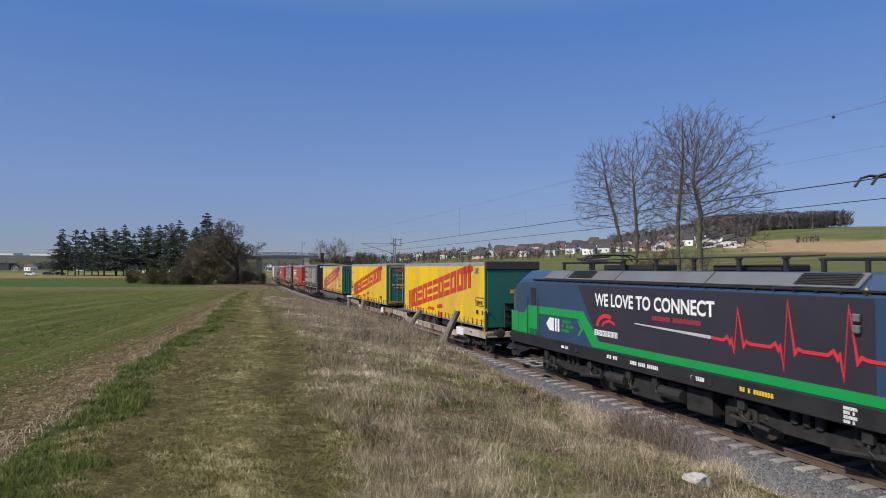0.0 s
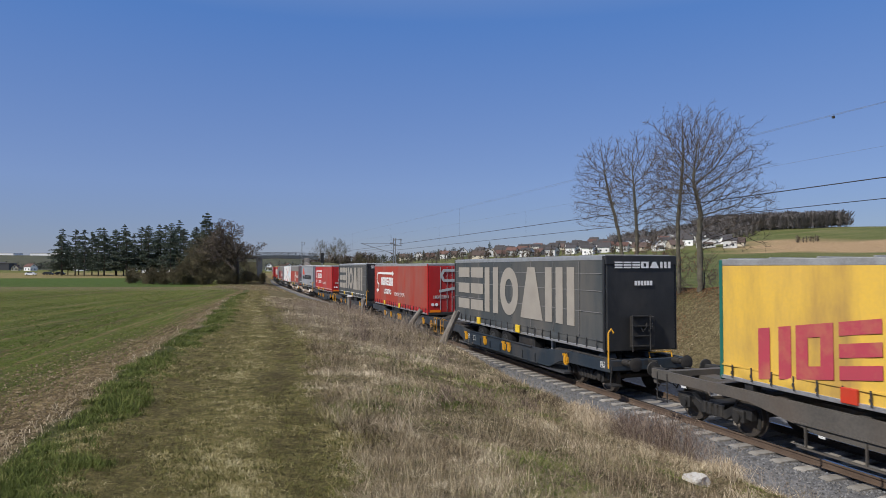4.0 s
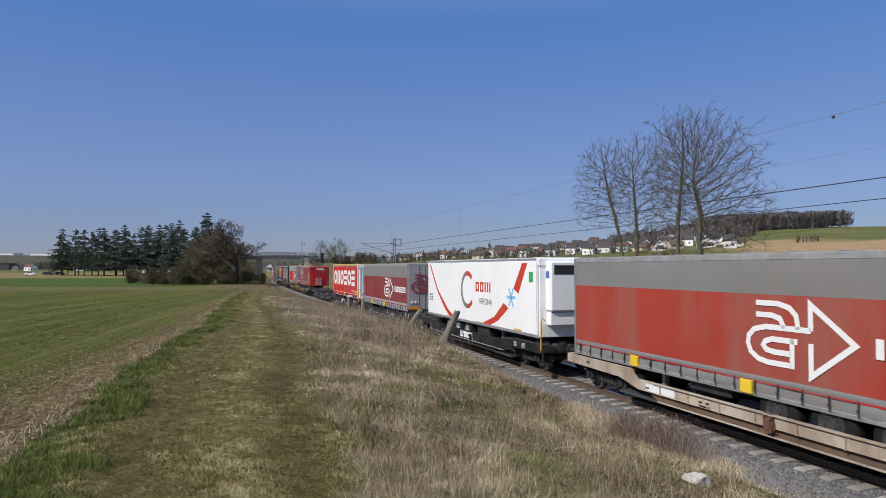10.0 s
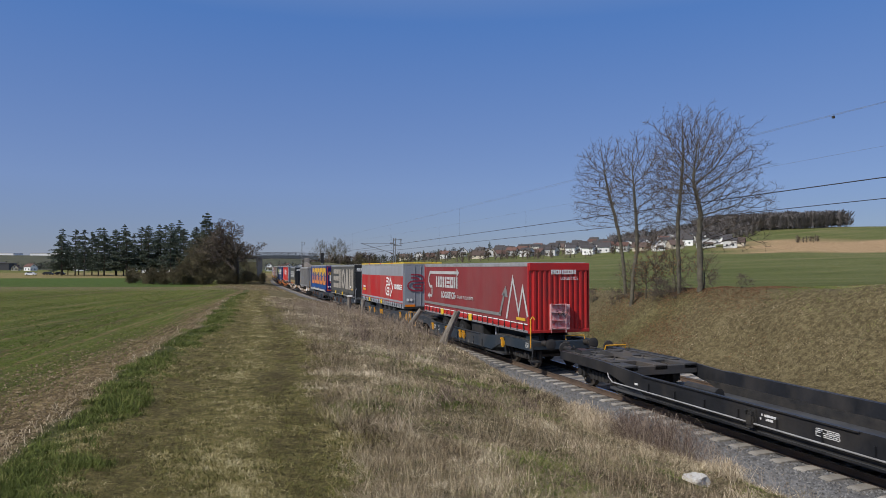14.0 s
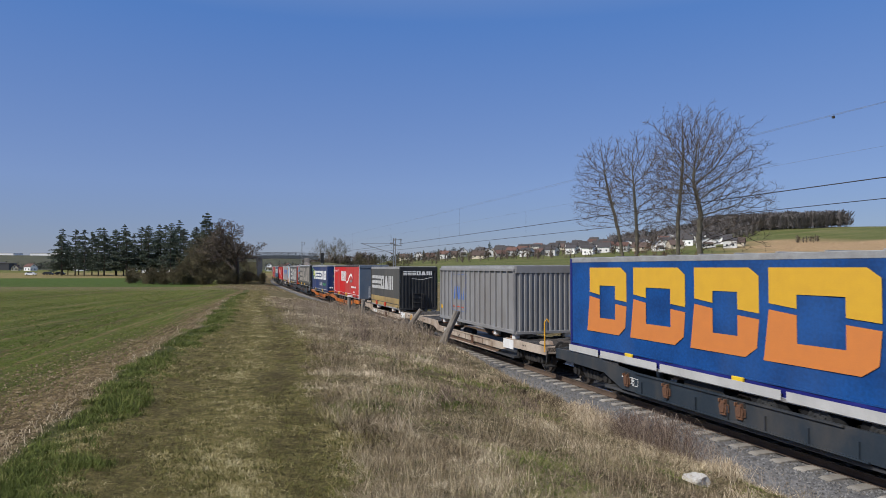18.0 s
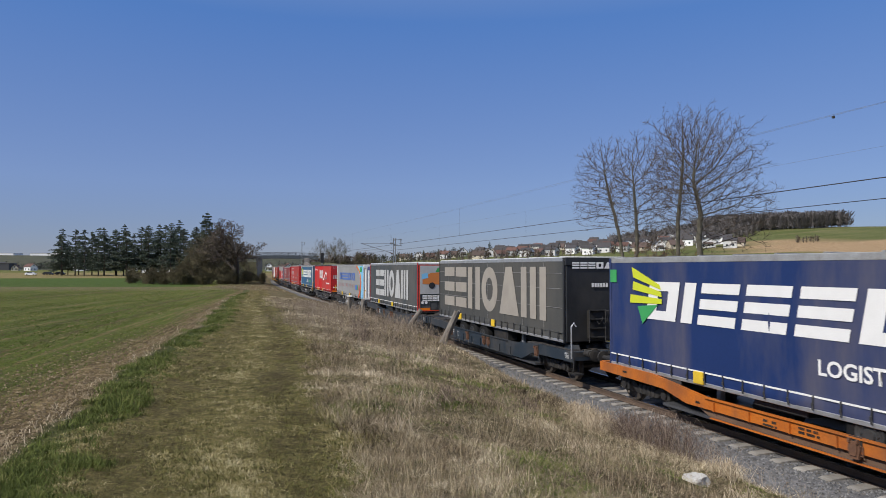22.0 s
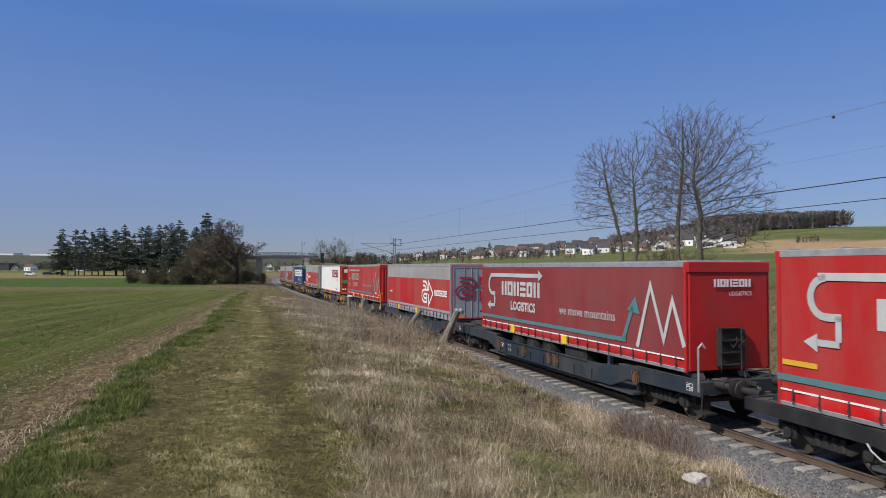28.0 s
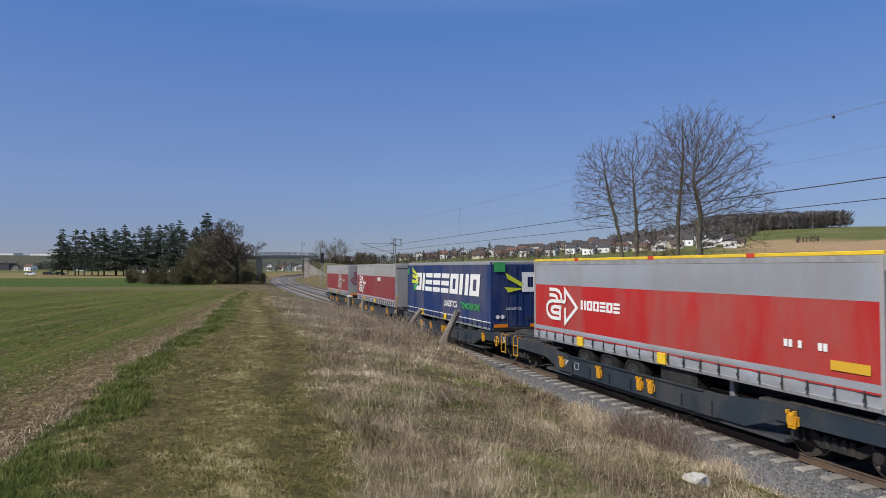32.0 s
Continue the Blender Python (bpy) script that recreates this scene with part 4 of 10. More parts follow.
PV = {
    "yellow": pvc("yellow_curtain", (0.80, 0.50, 0.012)), "faded_yellow": pvc("faded_yellow_curtain", (0.74, 0.47, 0.075), (0.66, 0.42, 0.09), (0.28, 0.17, 0.08), 0.9),
    "teal": mat("teal_green_paint", (0.012, 0.135, 0.105), (0.010, 0.115, 0.09), 0.45, scale=2, bump=0.08, dirt=(0.05, 0.08, 0.07), amount=0.4, streak=0.5),
    "anthracite": pvc("anthracite_curtain", (0.066, 0.074, 0.078)), "dusty_anthracite": pvc("dusty_anthracite_curtain", (0.062, 0.064, 0.063), (0.078, 0.078, 0.074), (0.125, 0.113, 0.096), 0.5),
    "blackpaint": mat("black_door_paint", (0.016, 0.017, 0.019), (0.028, 0.029, 0.031), 0.4, scale=2, bump=0.08, dirt=(0.06, 0.055, 0.05), amount=0.5, streak=0.5),
    "brick_red": pvc("brick_red_curtain", (0.36, 0.050, 0.032)), "red": pvc("red_curtain", (0.43, 0.024, 0.024)), "dull_red": pvc("dull_red_curtain", (0.20, 0.030, 0.033), (0.235, 0.040, 0.042), (0.20, 0.080, 0.076), 0.6),
    "bright_red": pvc("bright_red_curtain", (0.54, 0.014, 0.015)), "redpaint": mat("red_wall_paint", (0.47, 0.018, 0.018), (0.39, 0.016, 0.016), 0.4, scale=2, bump=0.08, dirt=(0.2, 0.05, 0.04), amount=0.4, streak=0.5),
    "silver": pvc("silver_curtain", (0.295, 0.312, 0.345), (0.265, 0.282, 0.315)), "grey": pvc("grey_curtain", (0.335, 0.325, 0.325)), "warm_grey": pvc("warm_grey_curtain", (0.215, 0.212, 0.208)),
    "white": pvc("white_curtain", (0.78, 0.775, 0.76), None, (0.62, 0.60, 0.56), 0.4), "reefer": mat("white_reefer_panel", (0.88, 0.88, 0.88), (0.85, 0.85, 0.85), 0.35, scale=1, bump=0.03, dirt=(0.65, 0.64, 0.62), amount=0.3, streak=0.5),
    "navy": pvc("navy_curtain", (0.016, 0.036, 0.125)), "sky_blue": pvc("mid_blue_curtain", (0.010, 0.080, 0.29), (0.008, 0.042, 0.155), (0.06, 0.10, 0.2), 0.3), "royal": mat("royal_blue_paint", (0.014, 0.016, 0.16), (0.011, 0.013, 0.13), 0.4, scale=2, bump=0.06),
    "petrol": pvc("blue_curtain", (0.020, 0.105, 0.22)), "pale_grey": pvc("pale_grey_curtain", (0.30, 0.30, 0.305), (0.265, 0.265, 0.27), (0.24, 0.22, 0.19), 0.5), "container_grey": mat("container_grey_paint", (0.25, 0.248, 0.25), (0.21, 0.208, 0.21), 0.6, scale=1.2, bump=0.1, dirt=(0.16, 0.145, 0.13), amount=0.6, streak=0.7),
    "ochre": pvc("dirty_ochre_strip", (0.36, 0.26, 0.11), None, (0.18, 0.13, 0.08), 0.7), "cyan": pvc("cyan_corner_sheet", (0.06, 0.34, 0.62)), "slatedoor": mat("slate_blue_wall", (0.10, 0.135, 0.185), (0.085, 0.115, 0.16), 0.4, scale=2, bump=0.05, dirt=(0.2, 0.2, 0.2), amount=0.3, streak=0.5),
}
INK = {
    "red": mat("print_red", (0.56, 0.045, 0.018), (0.50, 0.04, 0.018), 0.5, scale=3, bump=0.05, dirt=(0.45, 0.12, 0.05), amount=0.3), "magenta": mat("print_faded_red", (0.46, 0.055, 0.085), (0.40, 0.06, 0.08), 0.55, scale=3, bump=0.05, dirt=(0.5, 0.25, 0.1), amount=0.5),
    "white": mat("print_white", (0.80, 0.79, 0.77), (0.74, 0.73, 0.71), 0.5, scale=3, bump=0.05), "beige": mat("print_beige", (0.36, 0.325, 0.275), (0.30, 0.268, 0.23), 0.55, scale=2, bump=0.05, dirt=(0.30, 0.28, 0.25), amount=0.5, streak=0.5),
    "pale": mat("print_pale_grey", (0.50, 0.50, 0.49), (0.44, 0.44, 0.43), 0.55, scale=2, bump=0.05, dirt=(0.28, 0.28, 0.28), amount=0.5, streak=0.5), "teal": mat("print_teal", (0.09, 0.20, 0.215), (0.08, 0.17, 0.185), 0.5, scale=3, bump=0.03),
    "grey": mat("print_grey", (0.22, 0.21, 0.205), (0.18, 0.175, 0.17), 0.5, scale=3, bump=0.03), "black": mat("print_black", (0.02, 0.02, 0.023), (0.028, 0.028, 0.03), 0.5, scale=3, bump=0.03), "redorange": mat("print_red_orange", (0.72, 0.075, 0.03), (0.66, 0.07, 0.03), 0.5, scale=3, bump=0.03),
    "lime": mat("print_lime", (0.60, 0.66, 0.03), (0.55, 0.6, 0.03), 0.5, scale=3, bump=0.03), "green": mat("print_green", (0.05, 0.34, 0.10), (0.045, 0.3, 0.09), 0.5, scale=3, bump=0.03), "blue": mat("print_blue", (0.075, 0.16, 0.46), (0.07, 0.14, 0.4), 0.5, scale=3, bump=0.03),
    "orange": mat("print_orange", (0.62, 0.21, 0.05), (0.56, 0.19, 0.05), 0.5, scale=3, bump=0.03), "amber": mat("print_amber", (0.66, 0.38, 0.03), (0.60, 0.34, 0.03), 0.5, scale=3, bump=0.03), "maroon": mat("print_maroon", (0.32, 0.03, 0.055), (0.28, 0.03, 0.05), 0.5, scale=3, bump=0.03),
    "skyblue": mat("print_sky_blue", (0.22, 0.52, 0.78), (0.2, 0.48, 0.72), 0.5, scale=3, bump=0.03), "violet": mat("print_violet", (0.20, 0.18, 0.36), (0.18, 0.16, 0.32), 0.5, scale=3, bump=0.03),
}
STRAP = mat("curtain_strap", (0.022, 0.022, 0.024), (0.04, 0.04, 0.042), 0.7, scale=8, bump=0.1)


def curtain_mesh(x0, x1, z0, z1, y, material, folds=0.012, seed=1):
    """A tight tarpaulin with shallow upright folds and a slightly slack belly."""
    r = random.Random(seed)
    nx, nz = 70, 8
    ph = [r.uniform(0, 6.28) for _ in range(4)]
    verts, faces = [], []
    for j in range(nz + 1):
        b = j / nz
        for i in range(nx + 1):
            a = i / nx
            x = x0 + (x1 - x0) * a
            d = folds * (0.5 * math.sin(x * 5.3 + ph[0]) + 0.35 * math.sin(x * 9.7 + ph[1] + b) + 0.5 * math.sin(x * 1.3 + ph[2]))
            d *= 0.25 + 0.9 * math.sin(math.pi * min(1, max(0, (1 - b) * 0.8 + 0.1)))
            belly = 0.014 * math.sin(math.pi * b) * math.sin(math.pi * a)
            if i in (0, nx) or j == nz:
                d = belly = 0
            sg = -1 if y < 0 else 1
            verts.append((x, y + sg * (d * 0.6 + belly), z0 + (z1 - z0) * b))
    for j in range(nz):
        for i in range(nx):
            o = j * (nx + 1) + i
            f = (o, o + 1, o + nx + 2, o + nx + 1)
            faces.append(f if y < 0 else f[::-1])
    me = bpy.data.meshes.new("curtain")
    me.from_pydata(verts, [], faces)
    me.shade_smooth()
    me.materials.append(material)
    return me


def road_wheel_meshes():
    bm = bmesh.new()
    lathe(bm, ((0.29, -0.16), (0.42, -0.18), (0.5, -0.14), (0.515, -0.08), (0.515, 0.08), (0.5, 0.14), (0.42, 0.18), (0.29, 0.16)), 24)
    ty = mesh_of(bm, RUBBER, True)
    bm = bmesh.new()
    lathe(bm, ((0.05, -0.215), (0.10, -0.215), (0.12, -0.175), (0.21, -0.168), (0.255, -0.195), (0.29, -0.195), (0.29, 0.1), (0.1, 0.1)), 24)
    for i in range(8):
        a = i * math.pi / 4
        tube(bm, (0.165 * math.cos(a), -0.20, 0.165 * math.sin(a)), (0.165 * math.cos(a), -0.165, 0.165 * math.sin(a)), 0.018, seg=6)
    return ty, mesh_of(bm, RIMGREY)


def trailer(spec):
    """A loaded unit: origin under its middle at rail height, +x the way it travels, -y the side that shows."""
    L, zb, zt = spec.get("length", 13.62), spec.get("zb", 1.2), spec.get("zt", 4.08)
    h = L / 2
    kind = spec.get("kind", "curtain")
    root = empty(spec.get("name", "semi_trailer"), label=spec["label"], category=spec.get("category", "semi-trailer"), group="loads of the freight train")
    cur, endm, trim = PV[spec["side"]], PV[spec["end"]], spec.get("trim", GREYTRIM)
    W = 1.27
    zr = zt - 0.14
    zc = zb + 0.33 if kind == "curtain" else zb
    # frame and roof
    bm = bmesh.new()
    box(bm, -h + 0.02, h - 0.02, -W + 0.05, W - 0.05, zb + 0.02, zr, 0.0)
    part("body", bm, endm if kind != "curtain" else GREYTRIM, root)
    bm = bmesh.new()
    box(bm, -h, h, -W + 0.02, W - 0.02, zr, zt - 0.015, 0.02)
    roofm = spec.get("roof", GREYTRIM)
    part("roof", bm, roofm, root)

    def bow():
        bm = bmesh.new()
        box(bm, -0.03, 0.03, -W - 0.01, W + 0.01, -0.03, 0.012, 0.005)
        return mesh_of(bm, roofm)
    n = 12
    for i in range(n):
        put("roof_bow", proto("bow_" + roofm.name, bow), root, Matrix.Translation((-h + 0.3 + i * (L - 0.6) / (n - 1), 0, zt)))
    bm = bmesh.new()
    for y in (-W - 0.012, W - 0.03):
        box(bm, -h, h, y, y + 0.045, zr - 0.02, zt - 0.02, 0.008)
    part("roof_edge", bm, trim, root)
    if spec.get("tarp"):
        bm = bmesh.new()
        box(bm, h - 0.12, h + 0.09, -W - 0.03, W + 0.03, zt - 0.34, zt + 0.03, 0.03)
        part("roof_tarp", bm, STRAP, root, "dark grey tarpaulin folded over the front top")
    if kind == "curtain":
        split = spec.get("split")
        if split:
            for i, (b0, b1, c) in enumerate(split):
                z0, z1 = zc - 0.02 + (zr - zc) * b0, zc - 0.02 + (zr - zc) * b1
                put("curtain", curtain_mesh(-h + 0.06, h - 0.06, z0, z1, -W - 0.004, PV[c], 0.012, 5), root)
        else:
            put("curtain", curtain_mesh(-h + 0.06, h - 0.06, zc - 0.02, zr, -W - 0.004, cur, 0.016, len(spec["label"])), root)
        put("curtain", curtain_mesh(-h + 0.06, h - 0.06, zc - 0.02, zr, W + 0.004, cur, 0.016, 9), root)
        put("curtain_skirt", curtain_mesh(-h + 0.06, h - 0.06, zb + 0.03, zc - 0.02, -W - 0.006, PV[spec.get("skirt", spec["side"])], 0.045, 3), root)
        bm = bmesh.new()
        for sd in (-1, 1):
            box(bm, -h + 0.02, h - 0.02, sd * W - 0.03, sd * W + 0.02, zb - 0.02, zb + 0.07, 0.008)
        part("side_rail", bm, ALU, root)
        bm = bmesh.new()
        box(bm, -h + 0.06, h - 0.06, -W - 0.03, -W - 0.012, zc - 0.04, zc - 0.005)
        part("hem", bm, INK["white"] if spec.get("hem", True) else cur, root, "pale hem stripe")

        def strap():
            bm = bmesh.new()
            box(bm, -0.015, 0.015, -0.05, -0.03, -0.27, 0.02)
            box(bm, -0.026, 0.026, -0.07, -0.045, -0.19, -0.12, 0.008)
            tube(bm, (0.0, -0.055, -0.12), (0.05, -0.075, -0.27), 0.011, seg=5)
            return mesh_of(bm, STRAP)
        me = proto("strap", strap)
        ns = spec.get("straps", 22)
        for i in range(ns):
            x = -h + 0.4 + i * (L - 0.8) / (ns - 1)
            put("curtain_strap", me, root, Matrix.Translation((x, -W, zc - 0.02)) @ Matrix.Rotation(rng.uniform(-0.06, 0.06), 4, "Y"))
        for x in [-h + L * q for q in spec.get("plates_at", (0.245, 0.55))]:
            bm = bmesh.new()
            box(bm, x - 0.17, x + 0.17, -W - 0.085, -W - 0.02, zb + 0.02, zb + 0.31, 0.01)
            part("grapple_plate", bm, PLATE if spec.get("plates", "y") == "y" else INK["red"], root, "coloured grapple edge plate")
    elif kind == "container":
        bm = bmesh.new()
        n = int(L / 0.62)
        for i in range(n + 1):
            x = -h + 0.06 + i * (L - 0.12) / n
            box(bm, x - 0.045, x + 0.045, -W - 0.085, -W + 0.05, zb + 0.06, zr - 0.02, 0.01)
        part("side_ribs", bm, cur, root)
        bm = bmesh.new()
        box(bm, -h + 0.02, h - 0.02, -W - 0.01, W + 0.01, zb + 0.08, zr - 0.02)
        part("side_wall", bm, cur, root)
        bm = bmesh.new()
        for y in (-W - 0.095, W - 0.02):
            box(bm, -h, h, y, y + 0.115, zb, zb + 0.14, 0.01)
            box(bm, -h, h, y, y + 0.115, zr - 0.1, zr + 0.02, 0.01)
        part("side_rail", bm, cur, root)
    else:
        bm = bmesh.new()
        box(bm, -h + 0.01, h - 0.01, -W - 0.03, W + 0.03, zb, zr + 0.02, 0.015)
        part("side_wall", bm, cur, root)
        bm = bmesh.new()
        for y in (-W - 0.045, W):
            box(bm, -h, h, y, y + 0.045, zb - 0.02, zb + 0.10, 0.01)
        part("side_rail", bm, ALU, root)
    # corner posts
    for x in (-h, h):
        for y in (-W, W):
            bm = bmesh.new()
            s1 = 1 if x < 0 else -1
            box(bm, min(x, x + s1 * 0.09), max(x, x + s1 * 0.09), y - 0.03, y + 0.03, zb - 0.03, zt - 0.03, 0.008)
            part("corner_post", bm, PV[spec["post"]] if "post" in spec else endm, root)
    # ends
    front = spec.get("front", "doors")
    for d, what in ((1, front), (-1, "doors" if front != "doors" else "wall")):
        bm = bmesh.new()
        if what == "doors":
            bm.free()
            for y0, y1 in ((-W + 0.05, -0.008), (0.008, W - 0.05)):
                bm = bmesh.new()
                box(bm, *sorted((d * (h - 0.03), d * (h + 0.03))), y0, y1, zb + 0.12, zt - 0.16, 0.01)
                leaf = part("rear_door", bm, endm, root)
                for y in ((-0.55, -0.15) if y0 < 0 else (0.15, 0.55)):
                    bm = bmesh.new()
                    tube(bm, (d * (h + 0.045), y, zb + 0.15), (d * (h + 0.045), y, zt - 0.2), 0.016, seg=6)
                    part("locking_bar", bm, ALU if spec.get("bars", True) else endm, leaf)
            bm = bmesh.new()
            box(bm, *sorted((d * (h - 0.02), d * (h + 0.05))), -W + 0.02, W - 0.02, zb - 0.06, zb + 0.10, 0.015)
            part("rear_sill", bm, endm if spec.get("sill") else BLACK, root)
            for y in (-0.85, 0.85):
                bm = bmesh.new()
                box(bm, *sorted((d * (h + 0.05), d * (h + 0.062))), y - 0.32, y + 0.32, zb + 0.11, zb + 0.25)
                part("marker_plate", bm, ORANGEPLATE, root, "orange reflective plate with red edge")
        else:
            wall = what
            if wall == "corrugated":
                out, nn = [], 11
                y = -W + 0.06
                st = (2 * W - 0.12) / nn
                pts = []
                for i in range(nn):
                    pts += [(y + st * i, 0.0), (y + st * (i + 0.35), 0.0), (y + st * (i + 0.5), 0.05), (y + st * (i + 0.85), 0.05)]
                pts += [(W - 0.06, 0.0)]
                lo = [bm.verts.new((d * (h + o), yy, zb + 0.05)) for yy, o in pts]
                hi = [bm.verts.new((d * (h + o), yy, zt - 0.3)) for yy, o in pts]
                for i in range(len(pts) - 1):
                    bm.faces.new((lo[i], lo[i + 1], hi[i + 1], hi[i]) if d > 0 else (lo[i + 1], lo[i], hi[i], hi[i + 1]))
                box(bm, *sorted((d * (h - 0.03), d * (h + 0.06))), -W, W, zt - 0.32, zt - 0.02, 0.015)
                box(bm, *sorted((d * (h - 0.03), d * (h + 0.06))), -W, W, zb - 0.02, zb + 0.1, 0.015)
            else:
                box(bm, *sorted((d * (h - 0.03), d * (h + 0.03))), -W + 0.05, W - 0.05, zb, zt - 0.1, 0.02)
                box(bm, *sorted((d * (h - 0.03), d * (h + 0.07))), -W, W, zt - 0.30, zt - 0.02, 0.02)
            part("front_wall", bm, endm, root)
            if d > 0 and kind == "reefer":
                bm = bmesh.new()
                box(bm, h + 0.03, h + 0.46, -1.0, 1.0, zb + 0.95, zt - 0.12, 0.07)
                unit = part("cooling_unit", bm, endm, root, "white cooling unit")
                bm = bmesh.new()
                box(bm, h + 0.03, h + 0.36, -0.95, 0.95, zb + 0.45, zb + 0.93, 0.03)
                part("lower_cover", bm, endm, unit)
                bm = bmesh.new()
                box(bm, h + 0.455, h + 0.47, -0.85, 0.85, zt - 0.62, zt - 0.28, 0.005)
                part("air_grille", bm, BLACK, unit)
                bm = bmesh.new()
                box(bm, h + 0.12, h + 0.36, -1.012, -1.0, zt - 0.75, zt - 0.5)
                part("blue_label", bm, INK["blue"], unit)
            elif d > 0 and kind != "container" and spec.get("rack", BLACK):
                bm = bmesh.new()
                box(bm, h + 0.05, h + 0.20, -0.45, 0.35, zb + 0.1, zb + 1.05, 0.02)
                for z in (zb + 0.15, zb + 0.45, zb + 0.75, zb + 1.05):
                    box(bm, h + 0.18, h + 0.30, -0.5, 0.12, z, z + 0.03)
                pipe(bm, [(h + 0.3, -0.5, zb), (h + 0.3, -0.5, zb + 1.1)], 0.02)
                pipe(bm, [(h + 0.3, 0.12, zb), (h + 0.3, 0.12, zb + 1.1)], 0.02)
                part("service_rack", bm, spec.get("rack", BLACK), root, "service step with hose couplings")
                bm = bmesh.new()
                for y in (-0.2, 0.0):
                    pipe(bm, [(h + 0.2, y, zb + 0.8), (h + 0.32, y + 0.05, zb + 0.6), (h + 0.3, y + 0.2, zb + 0.75), (h + 0.2, y + 0.25, zb + 0.85)], 0.015)
                part("hoses", bm, BLACK, root)
    if spec.get("yellow_top"):
        bm = bmesh.new()
        box(bm, -h, h, -W - 0.02, W + 0.02, zt - 0.03, zt + 0.05, 0.01)
        part("roof_beam", bm, PLATE, root, "yellow roof beam")
        for x in (-h * 0.55, 0.2, h * 0.55):
            bm = bmesh.new()
            box(bm, x - 0.12, x + 0.12, -W - 0.024, W + 0.024, zt - 0.034, zt + 0.054)
            part("roof_marker", bm, INK["red"], root)
    # running gear
    if spec.get("wheels", True):
        ax = (0.70 if front == "doors" else 0.35)
        ty, rim = proto("road_tyre", lambda: road_wheel_meshes())
        for i in range(3):
            x = -h + L * ax + (i - 1) * 1.31
            for y in (-1.05, 1.05):
                w = put("road_wheel", ty, root, pose(x, y, 0.84, 0, 0, 0 if y < 0 else 180))
                if "rim" in spec:
                    r2 = rim.copy()
                    r2.materials[0] = spec["rim"]
                    put("rim", r2, w)
                else:
                    put("rim", rim, w)
        bm = bmesh.new()
        for y in (-0.5, 0.5):
            box(bm, -h + 0.4, h - 0.4, y - 0.06, y + 0.06, 0.95, zb + 0.04)
        for i in range(3):
            x = -h + L * ax + (i - 1) * 1.31
            tube(bm, (x, -0.9, 0.84), (x, 0.9, 0.84), 0.07)
        part("chassis", bm, BLACK, root)
        xl = -h + L * (0.30 if front == "doors" else 0.70)
        for y in (-0.85, 0.85):
            bm = bmesh.new()
            box(bm, xl - 0.07, xl + 0.07, y - 0.07, y + 0.07, 0.58, zb, 0.01)
            part("landing_leg", bm, ALU, root)
        bm = bmesh.new()
        xb = -h + L * (0.45 if front == "doors" else 0.58)
        box(bm, xb - 0.7, xb + 0.7, -1.15, -0.7, 0.82, zb - 0.02, 0.03)
        part("pallet_box", bm, BLACK, root)
    else:
        for x in (-h + 0.3, h - 0.3, -h + 2.2, h - 2.2) if L < 11 else (-h + 0.8, h - 0.8):
            for y in (-1.12, 1.12):
                bm = bmesh.new()
                box(bm, x - 0.12, x + 0.12, y - 0.12, y + 0.12, zb - 0.22, zb, 0.01)
                cast = part("corner_casting", bm, WHITE if "casting" in spec else BLACK, root)
                if "casting" in spec:
                    bm = bmesh.new()
                    tube(bm, (x - 0.16, y - 0.15, zb - 0.14), (x - 0.16, y - 0.05, zb - 0.14), 0.06, seg=8)
                    box(bm, x - 0.2, x + 0.2, y - 0.1, y + 0.1, zb - 0.27, zb - 0.21, 0.01)
                    part("locking_pin", bm, spec["casting"], cast, "rust-red locking pin")
    # graphics
    for g in spec.get("art", ()):
        g(root, h, zb, zt, W, zc, zr)
    return root


# graphics: a runs 0..1 from tail to head, b 0..1 up the cover
def art_polys(name, ink, fn, plane=SIDE, label="", y=None):
    def go(root, h, zb, zt, W, zc, zr):
        L, H = 2 * h, zr - zc
        if plane is SIDE:
            X = lambda a: -h + a * L
            Z = lambda b: zc + b * H
            sign(name, flat(fn(X, Z, L, H)), INK[ink], root, SIDE, (-W - 0.027) if y is None else -W - y, label)
        else:
            X = lambda a: -W + a * 2 * W
            Z = lambda b: zb + b * (zt - zb)
            sign(name, flat(fn(X, Z, 2 * W, zt - zb)), INK[ink], root, FRONT, h + (0.075 if y is None else y), label)
    return go


def art_text(body, ink, a, b, size, bold=0.0, plane=SIDE, width=1.0, shear=0.0):
    def go(root, h, zb, zt, W, zc, zr):
        if plane is SIDE:
            writing("lettering", body, size, -h + a * 2 * h, zc + b * (zr - zc), INK[ink], root, SIDE, -W - 0.033, bold, shear, width)
        else:
            writing("lettering", body, size, -W + a * 2 * W, zb + b * (zt - zb), INK[ink], root, FRONT, h + 0.078, bold, shear, width)
    return go


